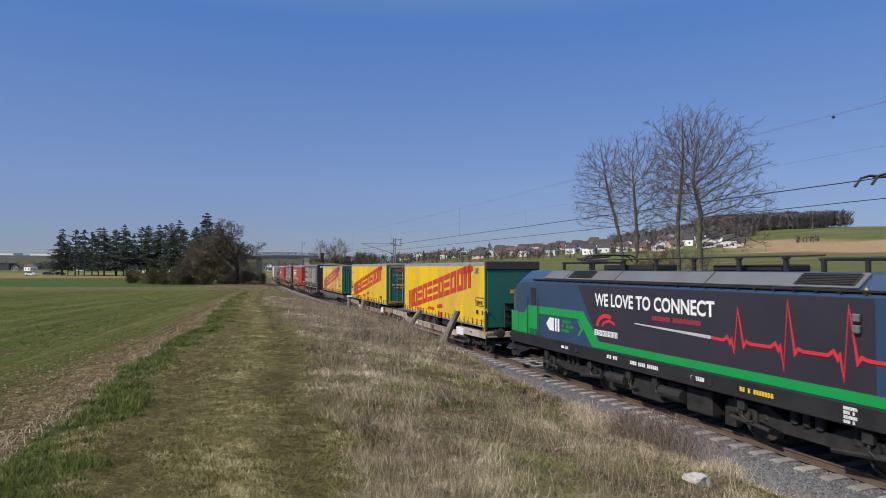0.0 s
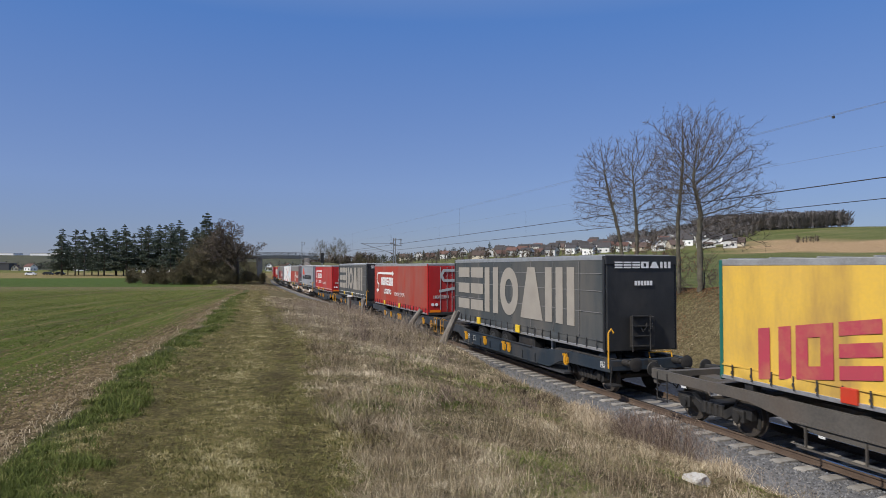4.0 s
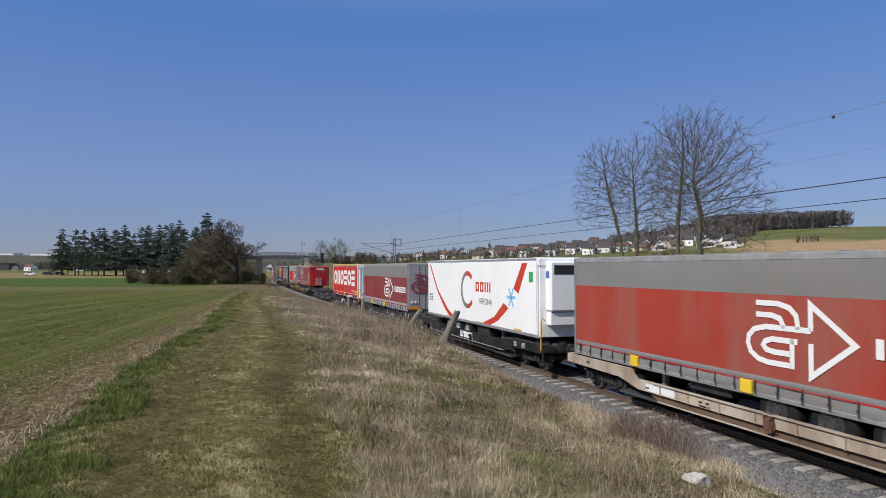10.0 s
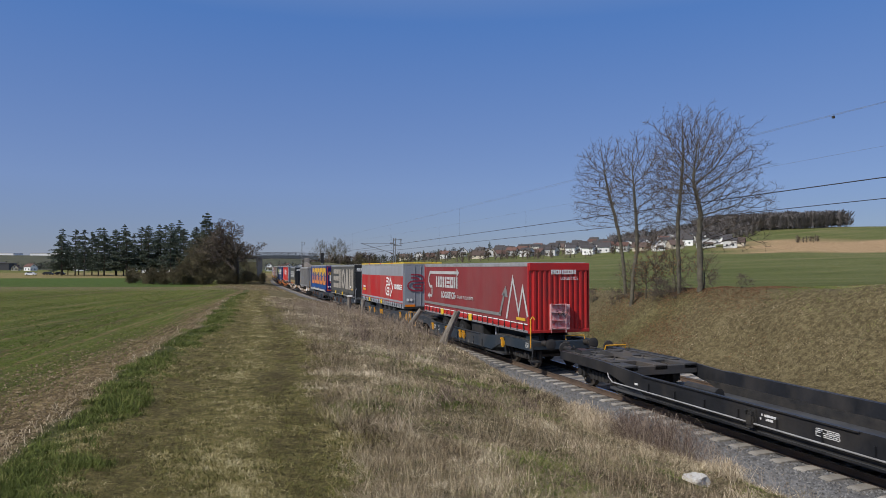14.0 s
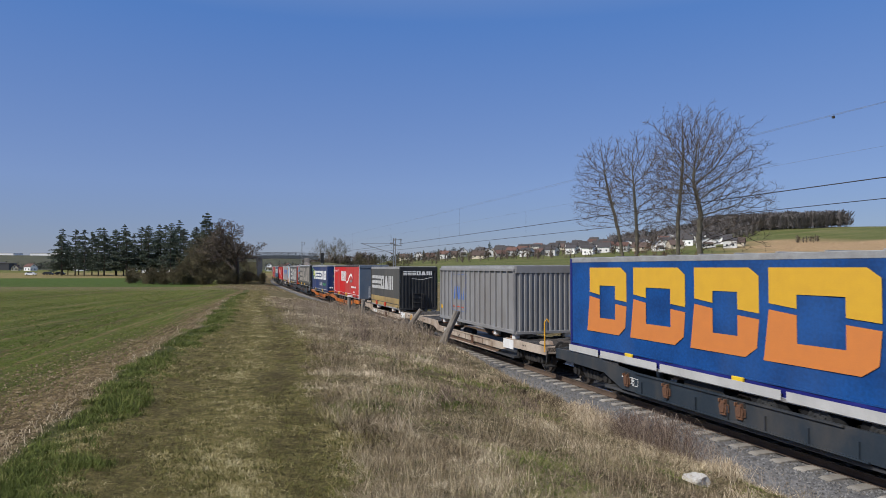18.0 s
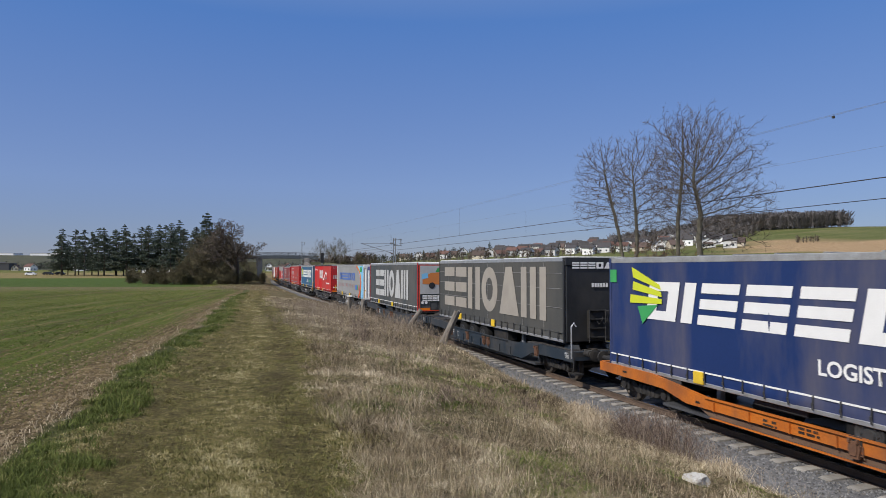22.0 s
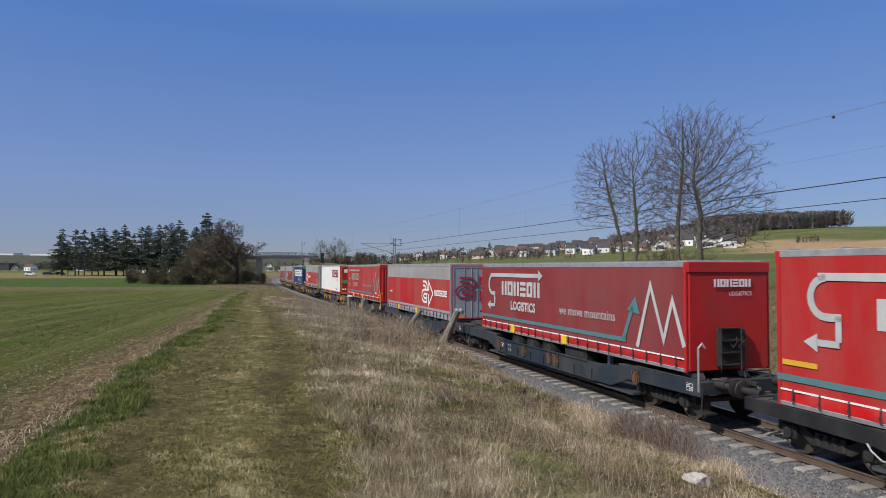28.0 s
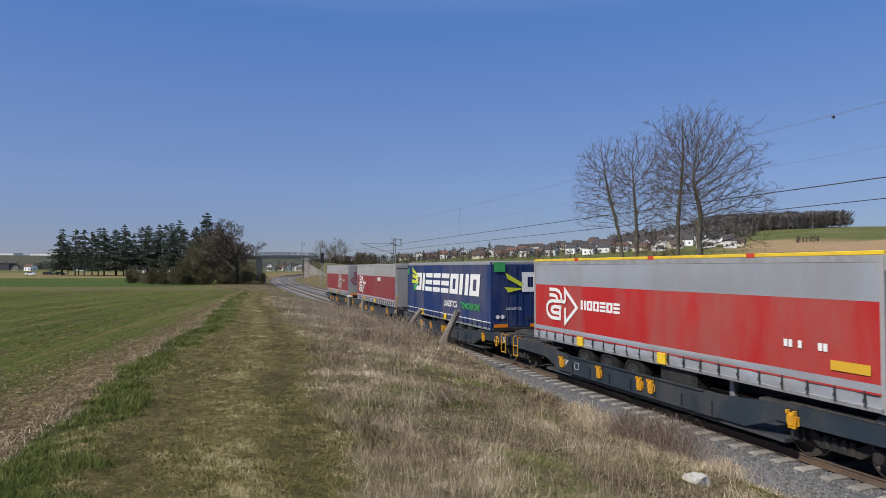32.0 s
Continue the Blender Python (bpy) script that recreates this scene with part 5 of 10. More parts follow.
def art_word(pattern, ink, a, b, hgt, gap=0.16, k=0.0, plane=SIDE, slope=0.0, wide=None):
    """A word mark; large ones as one plate for each sign."""
    def each(i):
        def fn(X, Z, L, H):
            full, x1 = block_word(pattern, 0, 0, hgt, gap, k)
            sc = (wide * L / x1) if wide else 1.0
            polys = full
            if i is not None:
                n0 = len(block_word(pattern[:i], 0, 0, hgt, gap, k)[0])
                polys = full[n0:len(block_word(pattern[:i + 1], 0, 0, hgt, gap, k)[0])]
            return [[(X(a) + px * sc, Z(b) + py + slope * px * sc) for px, py in p] for p in polys]
        return fn
    if hgt < 0.5:
        return art_polys("word_mark", ink, each(None), plane)
    parts = []
    for i, ch in enumerate(pattern):
        n = {"b": 3, "f": 3, "t": 3, "p": 2, "n": 2, "k": 2, "m": 3}.get(ch, 1)
        if n == 1:
            parts.append(art_polys("letter_shape", ink, each(i), plane))
        for j in range(n if n > 1 else 0):
            parts.append(art_polys("letter_bar", ink, lambda X, Z, L, H, f=each(i), j=j: f(X, Z, L, H)[j:j + 1], plane))

    def go(*args):
        for p in parts:
            p(*args)
    return go


def art_bars(n, ink, a, b, hgt, plane=SIDE):
    return art_polys("small_print", ink, lambda X, Z, L, H: mini(n, X(a), Z(b), hgt), plane)

# ---------------------------------------------------------------- the train's make-up
def art_arrow_mark(ink, a0, a1, b0=0.10, b1=0.66, plane=SIDE, w=0.115):
    """Nested bends and an arrowhead in outline."""
    lines = (((0.64, 0.63), (0.22, 0.63), (0.10, 0.58), (0.04, 0.48), (0.03, 0.36), (0.06, 0.24), (0.14, 0.15), (0.24, 0.12), (0.46, 0.12)), ((0.52, 0.46), (0.28, 0.46), (0.21, 0.42), (0.19, 0.36), (0.22, 0.30), (0.30, 0.28), (0.46, 0.28)), ((0.47, 0.50), (0.47, 0.08)),
             ((0.12, 0.97), (0.34, 0.97), (0.45, 0.92), (0.51, 0.82), (0.53, 0.63)), ((0.12, 0.80), (0.28, 0.80), (0.36, 0.76), (0.40, 0.63)), ((0.64, 0.46), (0.64, 0.02), (1.0, 0.50), (0.64, 0.98), (0.64, 0.63)))

    def fn(X, Z, L, H):
        p = []
        for ln in lines:
            p += band([(X(a0 + (a1 - a0) * u), Z(b0 + (b1 - b0) * v)) for u, v in ln], w)
        return p
    return art_polys("arrow_mark", ink, fn, plane)


def art_long_arrow(ink, a0, a1, b, hook=True, k=1.0):
    """A long arrow whose tail turns down into a hook."""
    def fn(X, Z, L, H):
        x0, x1, z = X(a0), X(a1), Z(b)
        t = 0.13 * k
        p = [rect(x0 + 0.25, x1 - 0.25, z, z + t), [(x1 - 0.35, z - 0.13), (x1, z + t / 2), (x1 - 0.35, z + t + 0.13)]]
        p += ring(x0 + 0.42, z - 0.32, 0.42, 0.45, t, 90, 270, 10)
        if hook:
            p += [rect(x0 + 0.4, x0 + 0.75, z - 0.77, z - 0.77 + t), rect(x0 + 0.62, x0 + 0.75, z - 1.15, z - 0.66), rect(x0 + 0.2, x0 + 0.7, z - 1.26, z - 1.13), [(x0 - 0.1, z - 1.2), (x0 + 0.22, z - 1.38), (x0 + 0.22, z - 1.02)]]
        return p
    return art_polys("arrow_mark", ink, fn)


def art_stepped_word(ink):
    """A rising row of angular signs with a long top bar."""
    word = "nofofboboon"

    def each(i):
        def fn(X, Z, L, H):
            polys, x1 = block_word(word, 0, 0, 0.78, 0.10, 0.0)
            n0, n1 = len(block_word(word[:i], 0, 0, 0.78, 0.10, 0.0)[0]), len(block_word(word[:i + 1], 0, 0, 0.78, 0.10, 0.0)[0])
            sc, x0, z0 = 0.79 * L / x1, X(0.085), Z(0.0) - 0.20
            return [[(x0 + px * sc, z0 + py * 1.38 + 0.147 * px * sc) for px, py in p] for p in polys[n0:n1]]
        n = {"b": 3, "f": 3, "n": 2}.get(word[i], 1)
        if n == 1:
            return [art_polys("letter_shape", ink, fn)]
        return [art_polys("letter_bar", ink, lambda X, Z, L, H, j=j: fn(X, Z, L, H)[j:j + 1]) for j in range(n)]

    def extra(X, Z, L, H):
        out = [[(X(0.79), Z(0.82)), (X(0.885), Z(0.90)), (X(0.885), Z(1.0) - 0.02), (X(0.79), Z(0.96))], rect(X(0.38), X(0.46), Z(0.0), Z(0.06)), [(X(0.50), Z(0.06)), (X(0.56), Z(0.10)), (X(0.56), Z(0.17)), (X(0.50), Z(0.13))]]
        return out
    parts = [p for i in range(len(word)) for p in each(i)] + [art_polys("letter_bar", ink, lambda X, Z, L, H, j=j: extra(X, Z, L, H)[j:j + 1]) for j in range(3)]

    def go(*args):
        for p in parts:
            p(*args)
    return go


def art_frame(ink, a0, a1, b0, b1, w, plane=FRONT):
    return art_polys("painted_frame", ink, lambda X, Z, L, H: [rect(X(a0), X(a1), Z(b0), Z(b0) + w), rect(X(a0), X(a1), Z(b1) - w, Z(b1)), rect(X(a0), X(a0) + w, Z(b0), Z(b1)), rect(X(a1) - w, X(a1), Z(b0), Z(b1))], plane)


def art_rects(ink, rows, plane=SIDE, y=None, name="painted_panel"):
    return art_polys(name, ink, lambda X, Z, L, H: [rect(X(a0), X(a1), Z(b0), Z(b1)) for a0, a1, b0, b1 in rows], plane, "", y)


def art_poly(ink, pts, plane=SIDE, y=None, name="painted_shape"):
    return art_polys(name, ink, lambda X, Z, L, H: [[(X(a), Z(b)) for a, b in p] for p in pts], plane, "", y)


SIX = dict(pattern="fbncam")


def six_word(ink, hgt=1.92, a=0.045, wide=0.84, b=0.12):
    return art_word("fbnqam", ink, a, b, hgt, 0.10, wide=wide)


def grid_lines():
    return art_polys("faint_weld_lines", "grey", lambda X, Z, L, H: [rect(X(0.01), X(0.99), Z(q), Z(q) + 0.02) for q in (0.33, 0.6, 0.82)] + [rect(X(a), X(a) + 0.02, Z(0.0), Z(1)) for a in (0.11, 0.24, 0.37, 0.5, 0.63, 0.76, 0.89)], SIDE, "", 0.024)


def mountain(ink="pale", line="teal"):
    return [art_polys("mountain_mark", ink, lambda X, Z, L, H: band([(X(0.85), Z(0.03)), (X(0.895), Z(0.78)), (X(0.935), Z(0.16)), (X(0.962), Z(0.62)), (X(0.995), Z(0.12))], 0.14)),
            art_polys("teal_line", line, lambda X, Z, L, H: [rect(X(0.0), X(0.81), Z(0.06), Z(0.06) + 0.13)] + band([(X(0.80), Z(0.09)), (X(0.835), Z(0.50))], 0.15) + [[(X(0.815), Z(0.46)), (X(0.845), Z(0.64)), (X(0.86), Z(0.42))]])]


def red_hook(ink="white", word="nonbon", small=None, a1=0.43, drop=0.0):
    out = [art_long_arrow(ink, 0.055, a1, 0.82 - drop, True, 1.15), art_word(word, ink, 0.16, 0.50 - drop, 0.56, 0.14, wide=0.26), art_text("LOGISTICS", ink, 0.225, 0.26 - drop, 0.46, 0.018)]
    if small:
        out.append(art_text(small, ink, 0.435, 0.24 - drop, 0.33))
    return out


def blue_word(ink="white"):
    return [art_word("oiffbono".replace("f", "b"), ink, 0.13, 0.42, 1.0, 0.12, 0.12, wide=0.78), art_polys("winged_mark", "lime", lambda X, Z, L, H: [[(X(0.085), Z(0.95)), (X(0.175), Z(0.77)), (X(0.18), Z(0.72)), (X(0.09), Z(0.84))], [(X(0.09), Z(0.80)), (X(0.18), Z(0.70)), (X(0.182), Z(0.65)), (X(0.088), Z(0.71))], [(X(0.08), Z(0.66)), (X(0.182), Z(0.63)), (X(0.182), Z(0.58)), (X(0.078), Z(0.57))]], y=0.04),
            art_polys("winged_mark", "green", lambda X, Z, L, H: [[(X(0.105), Z(0.54)), (X(0.17), Z(0.57)), (X(0.12), Z(0.36))]], y=0.04), art_rects("green", [(0.004, 0.028, 0.78, 0.92)]),
            art_text("LOGISTICS.", "white", 0.53, 0.16, 0.42, 0.01), art_text("TOMORROW.", "green", 0.715, 0.16, 0.42, 0.01)]


def swoosh_word(ink="white"):
    return [art_word("fiini".replace("f", "n"), ink, 0.33, 0.44, 0.95, 0.14, 0.08, wide=0.21), art_polys("ribbon_mark", ink, lambda X, Z, L, H: band(curve([(X(0.55), Z(0.40)), (X(0.60), Z(0.44)), (X(0.66), Z(0.62)), (X(0.71), Z(0.70)), (X(0.75), Z(0.66)), (X(0.765), Z(0.56))]), 0.2)),
            art_polys("ribbon_mark", "grey", lambda X, Z, L, H: band(curve([(X(0.77), Z(0.54)), (X(0.75), Z(0.46)), (X(0.71), Z(0.46)), (X(0.68), Z(0.42))]), 0.18)), art_text("Going your way!", ink, 0.017, 0.80, 0.38), art_bars(20, ink, 0.73, 0.22, 0.15)]


def split_signs():
    """Slabs with a hole, amber above a slanting joint and orange below."""
    out = []
    for i, (a0, a1, t) in enumerate(((0.09, 0.235, 0.042), (0.26, 0.42, 0.042), (0.445, 0.595, 0.046), (0.615, 0.80, 0.052), (0.825, 0.98, 0.05))):
        h0, h1, m0, m1, q = 0.34, 0.72, 0.62, 0.54, 0.02
        out.append(art_poly("amber", [[(a0, 0.93), (a1 - q, 0.93), (a1, 0.86), (a1 - t, h1), (a0 + t, h1), (a0, 0.80)], [(a0, 0.80), (a0 + t, h1), (a0 + t, m0 - 0.01), (a0, m0 + 0.02)], [(a1 - t, h1), (a1, 0.86), (a1, m1 + 0.01), (a1 - t, m1 + 0.03)]], name="amber_slab"))
        out.append(art_poly("orange", [[(a0, m0 - 0.03), (a0 + t, m0 - 0.06), (a0 + t, h0), (a0 - 0.01, 0.22)], [(a1 - t, m1 - 0.02), (a1, m1 - 0.04), (a1 - 0.005, 0.26), (a1 - t, h0)], [(a0 - 0.01, 0.22), (a0 + t, h0), (a1 - t, h0), (a1 - 0.005, 0.26), (a1 - 0.03, 0.17), (a0 - 0.012, 0.17)]], name="orange_slab"))
    return out


def rear_arrow(ink):
    return [art_arrow_mark(ink, 0.08, 0.92, 0.34, 0.76, FRONT, 0.10)]


def door_marks():
    return [art_bars(3, "black", 0.62, 0.14, 0.10, FRONT), art_polys("speed_disc", "white", lambda X, Z, L, H: [[(X(c) + 0.09 * math.cos(q * 0.524), Z(0.19) + 0.09 * math.sin(q * 0.524)) for q in range(12)] for c in (0.10, 0.19)], FRONT)]


SLATE, BLK, BGE, ORG = "slate", "black", "beige", "orange"
red_grey = ((0, 0.68, "red"), (0.68, 1.0, "grey"))
UNITS = [
    # tail end at t = 0, wagon, buffers in front, what it carries
    (44.85, BGE, True, dict(tarp=True, length=13.87, side="yellow", end="teal", front="wall", straps=24, plates="r", label="yellow curtain-sided semi-trailer with red angular lettering and teal front wall", hem=False, art=[art_stepped_word("red"), art_text("BAHN", "black", 0.924, 0.27, 0.26, 0.006), art_frame("black", 0.915, 0.992, 0.24, 0.40, 0.02, SIDE), art_bars(6, "black", 0.92, 0.09, 0.18), art_text(".at", "teal", 0.905, 0.85, 0.5, 0.01), art_bars(6, "amber", 0.45, 0.52, 0.16, FRONT), art_bars(7, "black", 0.6, 0.66, 0.14, FRONT)])),
    (63.5, "brown", False, dict(length=13.87, side="yellow", end="teal", front="doors", straps=24, plates="r", hem=False, zt=4.12, label="yellow curtain-sided semi-trailer with red angular lettering and teal rear doors", art=[art_stepped_word("red"), art_text("BAHN", "black", 0.015, 0.36, 0.2, 0.004), art_frame("black", 0.008, 0.062, 0.33, 0.45, 0.016, SIDE), art_bars(5, "black", 0.012, 0.20, 0.18), art_text("WIR BRINGEN\u0027S...", "red", 0.006, 0.74, 0.17, 0.004, SIDE, 1.0, 0.1), art_bars(6, "black", 0.84, 0.02, 0.16), art_frame("amber", 0.06, 0.96, 0.06, 0.93, 0.05), art_word("nofnboo", "red", 0.22, 0.80, 0.2, 0.12, 0, FRONT, wide=0.6), art_text("Transport Logistik", "amber", 0.16, 0.70, 0.2, 0.0, FRONT), art_text("Intermodal", "amber", 0.30, 0.61, 0.2, 0.0, FRONT), art_bars(14, "amber", 0.14, 0.46, 0.14, FRONT), art_bars(12, "amber", 0.2, 0.40, 0.09, FRONT), art_bars(5, "amber", 0.58, 0.09, 0.18, FRONT)])),
    (82.05, "grey", True, dict(rack=None, side="faded_yellow", end="teal", front="corrugated", straps=24, hem=False, plates="r", wheels=False, zb=1.32, zt=4.03, name="swap_body", category="swap body", label="faded yellow curtain-sided swap body with teal corrugated end wall", art=[art_stepped_word("magenta"), art_text("WIR BRINGEN\u0027S...", "magenta", 0.80, 0.42, 0.24, 0.004, SIDE, 1.0, 0.1), art_bars(5, "black", 0.88, 0.12, 0.18), art_word("nofnboo", "maroon", 0.22, 0.84, 0.18, 0.12, 0, FRONT, wide=0.55)])),
    (100.55, SLATE, True, dict(side="anthracite", end="blackpaint", front="wall", zb=1.3, zt=4.22, hem=False, trim=ALU, label="anthracite curtain-sided semi-trailer with big beige letter shapes", art=[six_word("beige"), grid_lines(), art_word("fbfcam", "white", 0.12, 0.86, 0.2, 0.1, 0, FRONT, wide=0.8), art_bars(7, "white", 0.35, 0.68, 0.14, FRONT)])),
    (119.05, SLATE, False, dict(length=13.87, hem=False, side="brick_red", end="redpaint", front="doors", skirt="redpaint", label="brick-red curtain-sided semi-trailer with white long-arrow emblem", art=red_hook("white", small="WE MOVE EUROPE", drop=0.06) + [art_polys("arrow_mark", "pale", lambda X, Z, L, H: band([(X(0.78), Z(0.86)), (X(0.36), Z(0.86)), (X(0.3), Z(0.76)), (X(0.36), Z(0.66)), (X(0.68), Z(0.66)), (X(0.68), Z(0.52)), (X(0.25), Z(0.45))], 0.15), FRONT), art_word("nonbon", "pale", 0.12, 0.31, 0.17, 0.1, 0, FRONT, wide=0.36), art_text("LOGISTICS", "pale", 0.54, 0.31, 0.2, 0, FRONT)] + door_marks())),
    (135.77, SLATE, True, dict(side="anthracite", end="blackpaint", front="wall", zb=1.3, zt=4.2, hem=True, trim=ALU, roof=WHITE, label="anthracite curtain-sided semi-trailer with big beige letter shapes", art=[six_word("beige"), grid_lines(), art_word("fbfcam", "white", 0.12, 0.86, 0.2, 0.1, 0, FRONT, wide=0.8), art_bars(7, "white", 0.35, 0.64, 0.14, FRONT)])),
    (154.1, SLATE, False, dict(side="red", end="redpaint", front="doors", skirt="redpaint", label="red curtain-sided semi-trailer with white long-arrow emblem", art=red_hook("white", small="WE MOVE MOUNTAINS", drop=0.06) + [art_polys("arrow_mark", "pale", lambda X, Z, L, H: band([(X(0.78), Z(0.86)), (X(0.36), Z(0.86)), (X(0.3), Z(0.76)), (X(0.36), Z(0.66)), (X(0.68), Z(0.66)), (X(0.68), Z(0.52)), (X(0.25), Z(0.45))], 0.15), FRONT), art_word("nonbon", "pale", 0.12, 0.31, 0.17, 0.1, 0, FRONT, wide=0.36), art_text("LOGISTICS", "pale", 0.54, 0.31, 0.2, 0, FRONT)] + door_marks())),
    (170.6, BGE, True, dict(side="silver", end="silver", front="corrugated", zt=4.14, zb=1.25, trim=ALU, roof=WHITE, label="silver curtain-sided semi-trailer with red and black diamond emblem", art=[art_poly("redorange", [[(0.115, 0.60), (0.205, 0.93), (0.295, 0.60), (0.255, 0.45), (0.205, 0.62), (0.155, 0.45)]]), art_poly("black", [[(0.115, 0.34), (0.16, 0.52), (0.205, 0.38), (0.25, 0.53), (0.295, 0.34), (0.25, 0.22), (0.225, 0.32), (0.205, 0.24), (0.185, 0.32), (0.15, 0.22)]]), art_word("nofnmnocchi".replace("h", "n"), "black", 0.318, 0.28, 0.55, 0.14, wide=0.53), art_bars(10, "black", 0.78, 0.08, 0.14), art_rects("amber", [(0.91, 0.97, 0.04, 0.1)])])),
    (189.1, BGE, False, dict(side="red", end="warm_grey", front="doors", zt=4.15, zb=1.08, skirt="warm_grey", post="warm_grey", bars=False, split=((0, 0.05, "warm_grey"), (0.05, 0.72, "brick_red"), (0.72, 1.0, "warm_grey")), hem=False, label="brick-red and grey curtain-sided semi-trailer with white arrow emblem", art=[art_arrow_mark("white", 0.547, 0.743), art_word("ncobob", "white", 0.772, 0.31, 0.36, 0.12, wide=0.215)] + rear_arrow("maroon") + [art_frame("maroon", 0.02, 0.98, 0.03, 0.96, 0.05)] + door_marks())),
    (205.4, BLK, True, dict(rim=ALU, kind="reefer", side="reefer", end="reefer", front="wall", zt=4.2, zb=1.28, name="refrigerated_trailer", category="semi-trailer", label="white refrigerated semi-trailer with red swoosh and grey ring emblem", roof=WHITE, trim=ALU, art=[art_polys("ring_mark", "grey", lambda X, Z, L, H: ring(X(0.462), Z(0.545), 0.90, 0.88, 0.22, 100, 275, 20)), art_polys("ring_mark", "red", lambda X, Z, L, H: ring(X(0.462), Z(0.545), 0.90, 0.88, 0.22, 45, 100, 8) + ring(X(0.462), Z(0.545), 0.90, 0.88, 0.22, 262, 318, 8)), art_word("coni", "red", 0.54, 0.53, 0.44, 0.2, wide=0.14), art_text("VERONA", "grey", 0.573, 0.335, 0.38, 0.004), art_polys("swoosh", "red", lambda X, Z, L, H: [[(X(a), Z(b)) for a, b in q] for q in (((0.02, 0.98), (0.035, 0.98), (0.13, 0.50), (0.12, 0.47)), ((0.12, 0.47), (0.13, 0.50), (0.25, 0.17), (0.22, 0.15)), ((0.22, 0.15), (0.25, 0.17), (0.34, 0.02), (0.28, 0.02)), ((0.585, 0.02), (0.66, 0.02), (0.735, 0.13), (0.70, 0.17)), ((0.70, 0.17), (0.735, 0.13), (0.81, 0.33), (0.775, 0.40)), ((0.845, 0.62), (0.88, 0.55), (0.94, 0.98), (0.905, 0.98)))]), art_polys("snow_star", "skyblue", lambda X, Z, L, H: sum((band([(X(0.828) - 0.42 * math.cos(q * 1.047), Z(0.49) - 0.42 * math.sin(q * 1.047)), (X(0.828) + 0.42 * math.cos(q * 1.047), Z(0.49) + 0.42 * math.sin(q * 1.047))], 0.12) for q in range(3)), [])), art_bars(9, "black", 0.02, 0.38, 0.09), art_bars(9, "black", 0.02, 0.33, 0.09), art_bars(9, "black", 0.02, 0.28, 0.09), art_rects("green", [(0.948, 0.974, 0.72, 0.86)]), art_rects("amber", [(0.23, 0.26, 0.0, 0.05), (0.55, 0.6, 0.0, 0.05), (0.85, 0.9, 0.02, 0.06)])])),
    (223.6, BLK, False, dict(side="red", end="grey", front="doors", zt=4.12, zb=1.10, skirt="grey", post="grey", bars=False, split=((0, 0.06, "grey"), (0.06, 0.70, "dull_red"), (0.70, 1.0, "warm_grey")), hem=False, label="red and grey curtain-sided semi-trailer with white arrow emblem", art=[art_arrow_mark("white", 0.539, 0.732), art_word("ncobob", "white", 0.762, 0.31, 0.36, 0.12, wide=0.215)] + rear_arrow("maroon") + door_marks())),
    (240.1, BLK, True, dict(side="bright_red", end="white", front="corrugated", zt=4.12, zb=1.18, yellow_top=True, post="white", rack=WHITE, label="bright red curtain-sided semi-trailer with huge white letters and yellow beam", art=[art_word("qnqbqb", "white", 0.065, 0.28, 1.38, 0.10, wide=0.86), art_bars(9, "white", 0.80, 0.08, 0.15), art_rects("amber", [(0.91, 0.99, 0.03, 0.12), (0.0, 0.03, 0.14, 0.2)]), art_arrow_mark("maroon", 0.36, 0.56, 0.82, 0.93, FRONT, 0.035), art_bars(6, "maroon", 0.55, 0.86, 0.13, FRONT)])),
    (257.3, BLK, False, None),
    (274.5, SLATE, True, dict(side="dull_red", end="redpaint", front="corrugated", zt=4.03, zb=1.38, skirt="redpaint", rack=mat("red_white_rack", (0.5, 0.03, 0.03), (0.6, 0.5, 0.5), 0.5, scale=5), label="red curtain-sided semi-trailer with pale long-arrow emblem and mountain outline", art=red_hook("pale") + mountain("pale", "grey") + [art_text("we move mountains", "pale", 0.37, 0.28, 0.34), art_word("nonbon", "white", 0.35, 0.83, 0.17, 0.1, 0, FRONT, wide=0.42), art_text("LOGISTICS", "white", 0.5, 0.75, 0.16, 0, FRONT), art_rects("amber", [(0.92, 0.98, 0.04, 0.09)])])),
    (292.9, SLATE, False, dict(side="red", end="silver", front="doors", zt=4.12, zb=1.22, yellow_top=True, skirt="silver", post="silver", bars=False, split=((0, 0.06, "silver"), (0.06, 0.72, "red"), (0.72, 1.0, "silver")), hem=False, label="red and silver curtain-sided semi-trailer with arrow emblem and yellow beam", art=[art_arrow_mark("white", 0.639, 0.793), art_word("ncobob", "white", 0.822, 0.35, 0.32, 0.12, wide=0.155), art_bars(9, "white", 0.05, 0.30, 0.14), art_rects("amber", [(0.05, 0.13, 0.20, 0.27)])] + rear_arrow("maroon") + door_marks())),
    (309.8, "steel", True, dict(side="dusty_anthracite", end="blackpaint", front="wall", zt=4.10, zb=1.2, hem=False, trim=ALU, label="dusty grey curtain-sided semi-trailer with faded beige letter shapes", art=[six_word("beige", 1.85, 0.13, 0.84), art_word("fbfcam", "white", 0.06, 0.80, 0.28, 0.1, 0, FRONT, wide=0.84), art_bars(6, "white", 0.66, 0.34, 0.14, FRONT), art_bars(7, "white", 0.83, 0.2, 0.12), art_rects("amber", [(0.88, 0.95, 0.11, 0.17)])])),
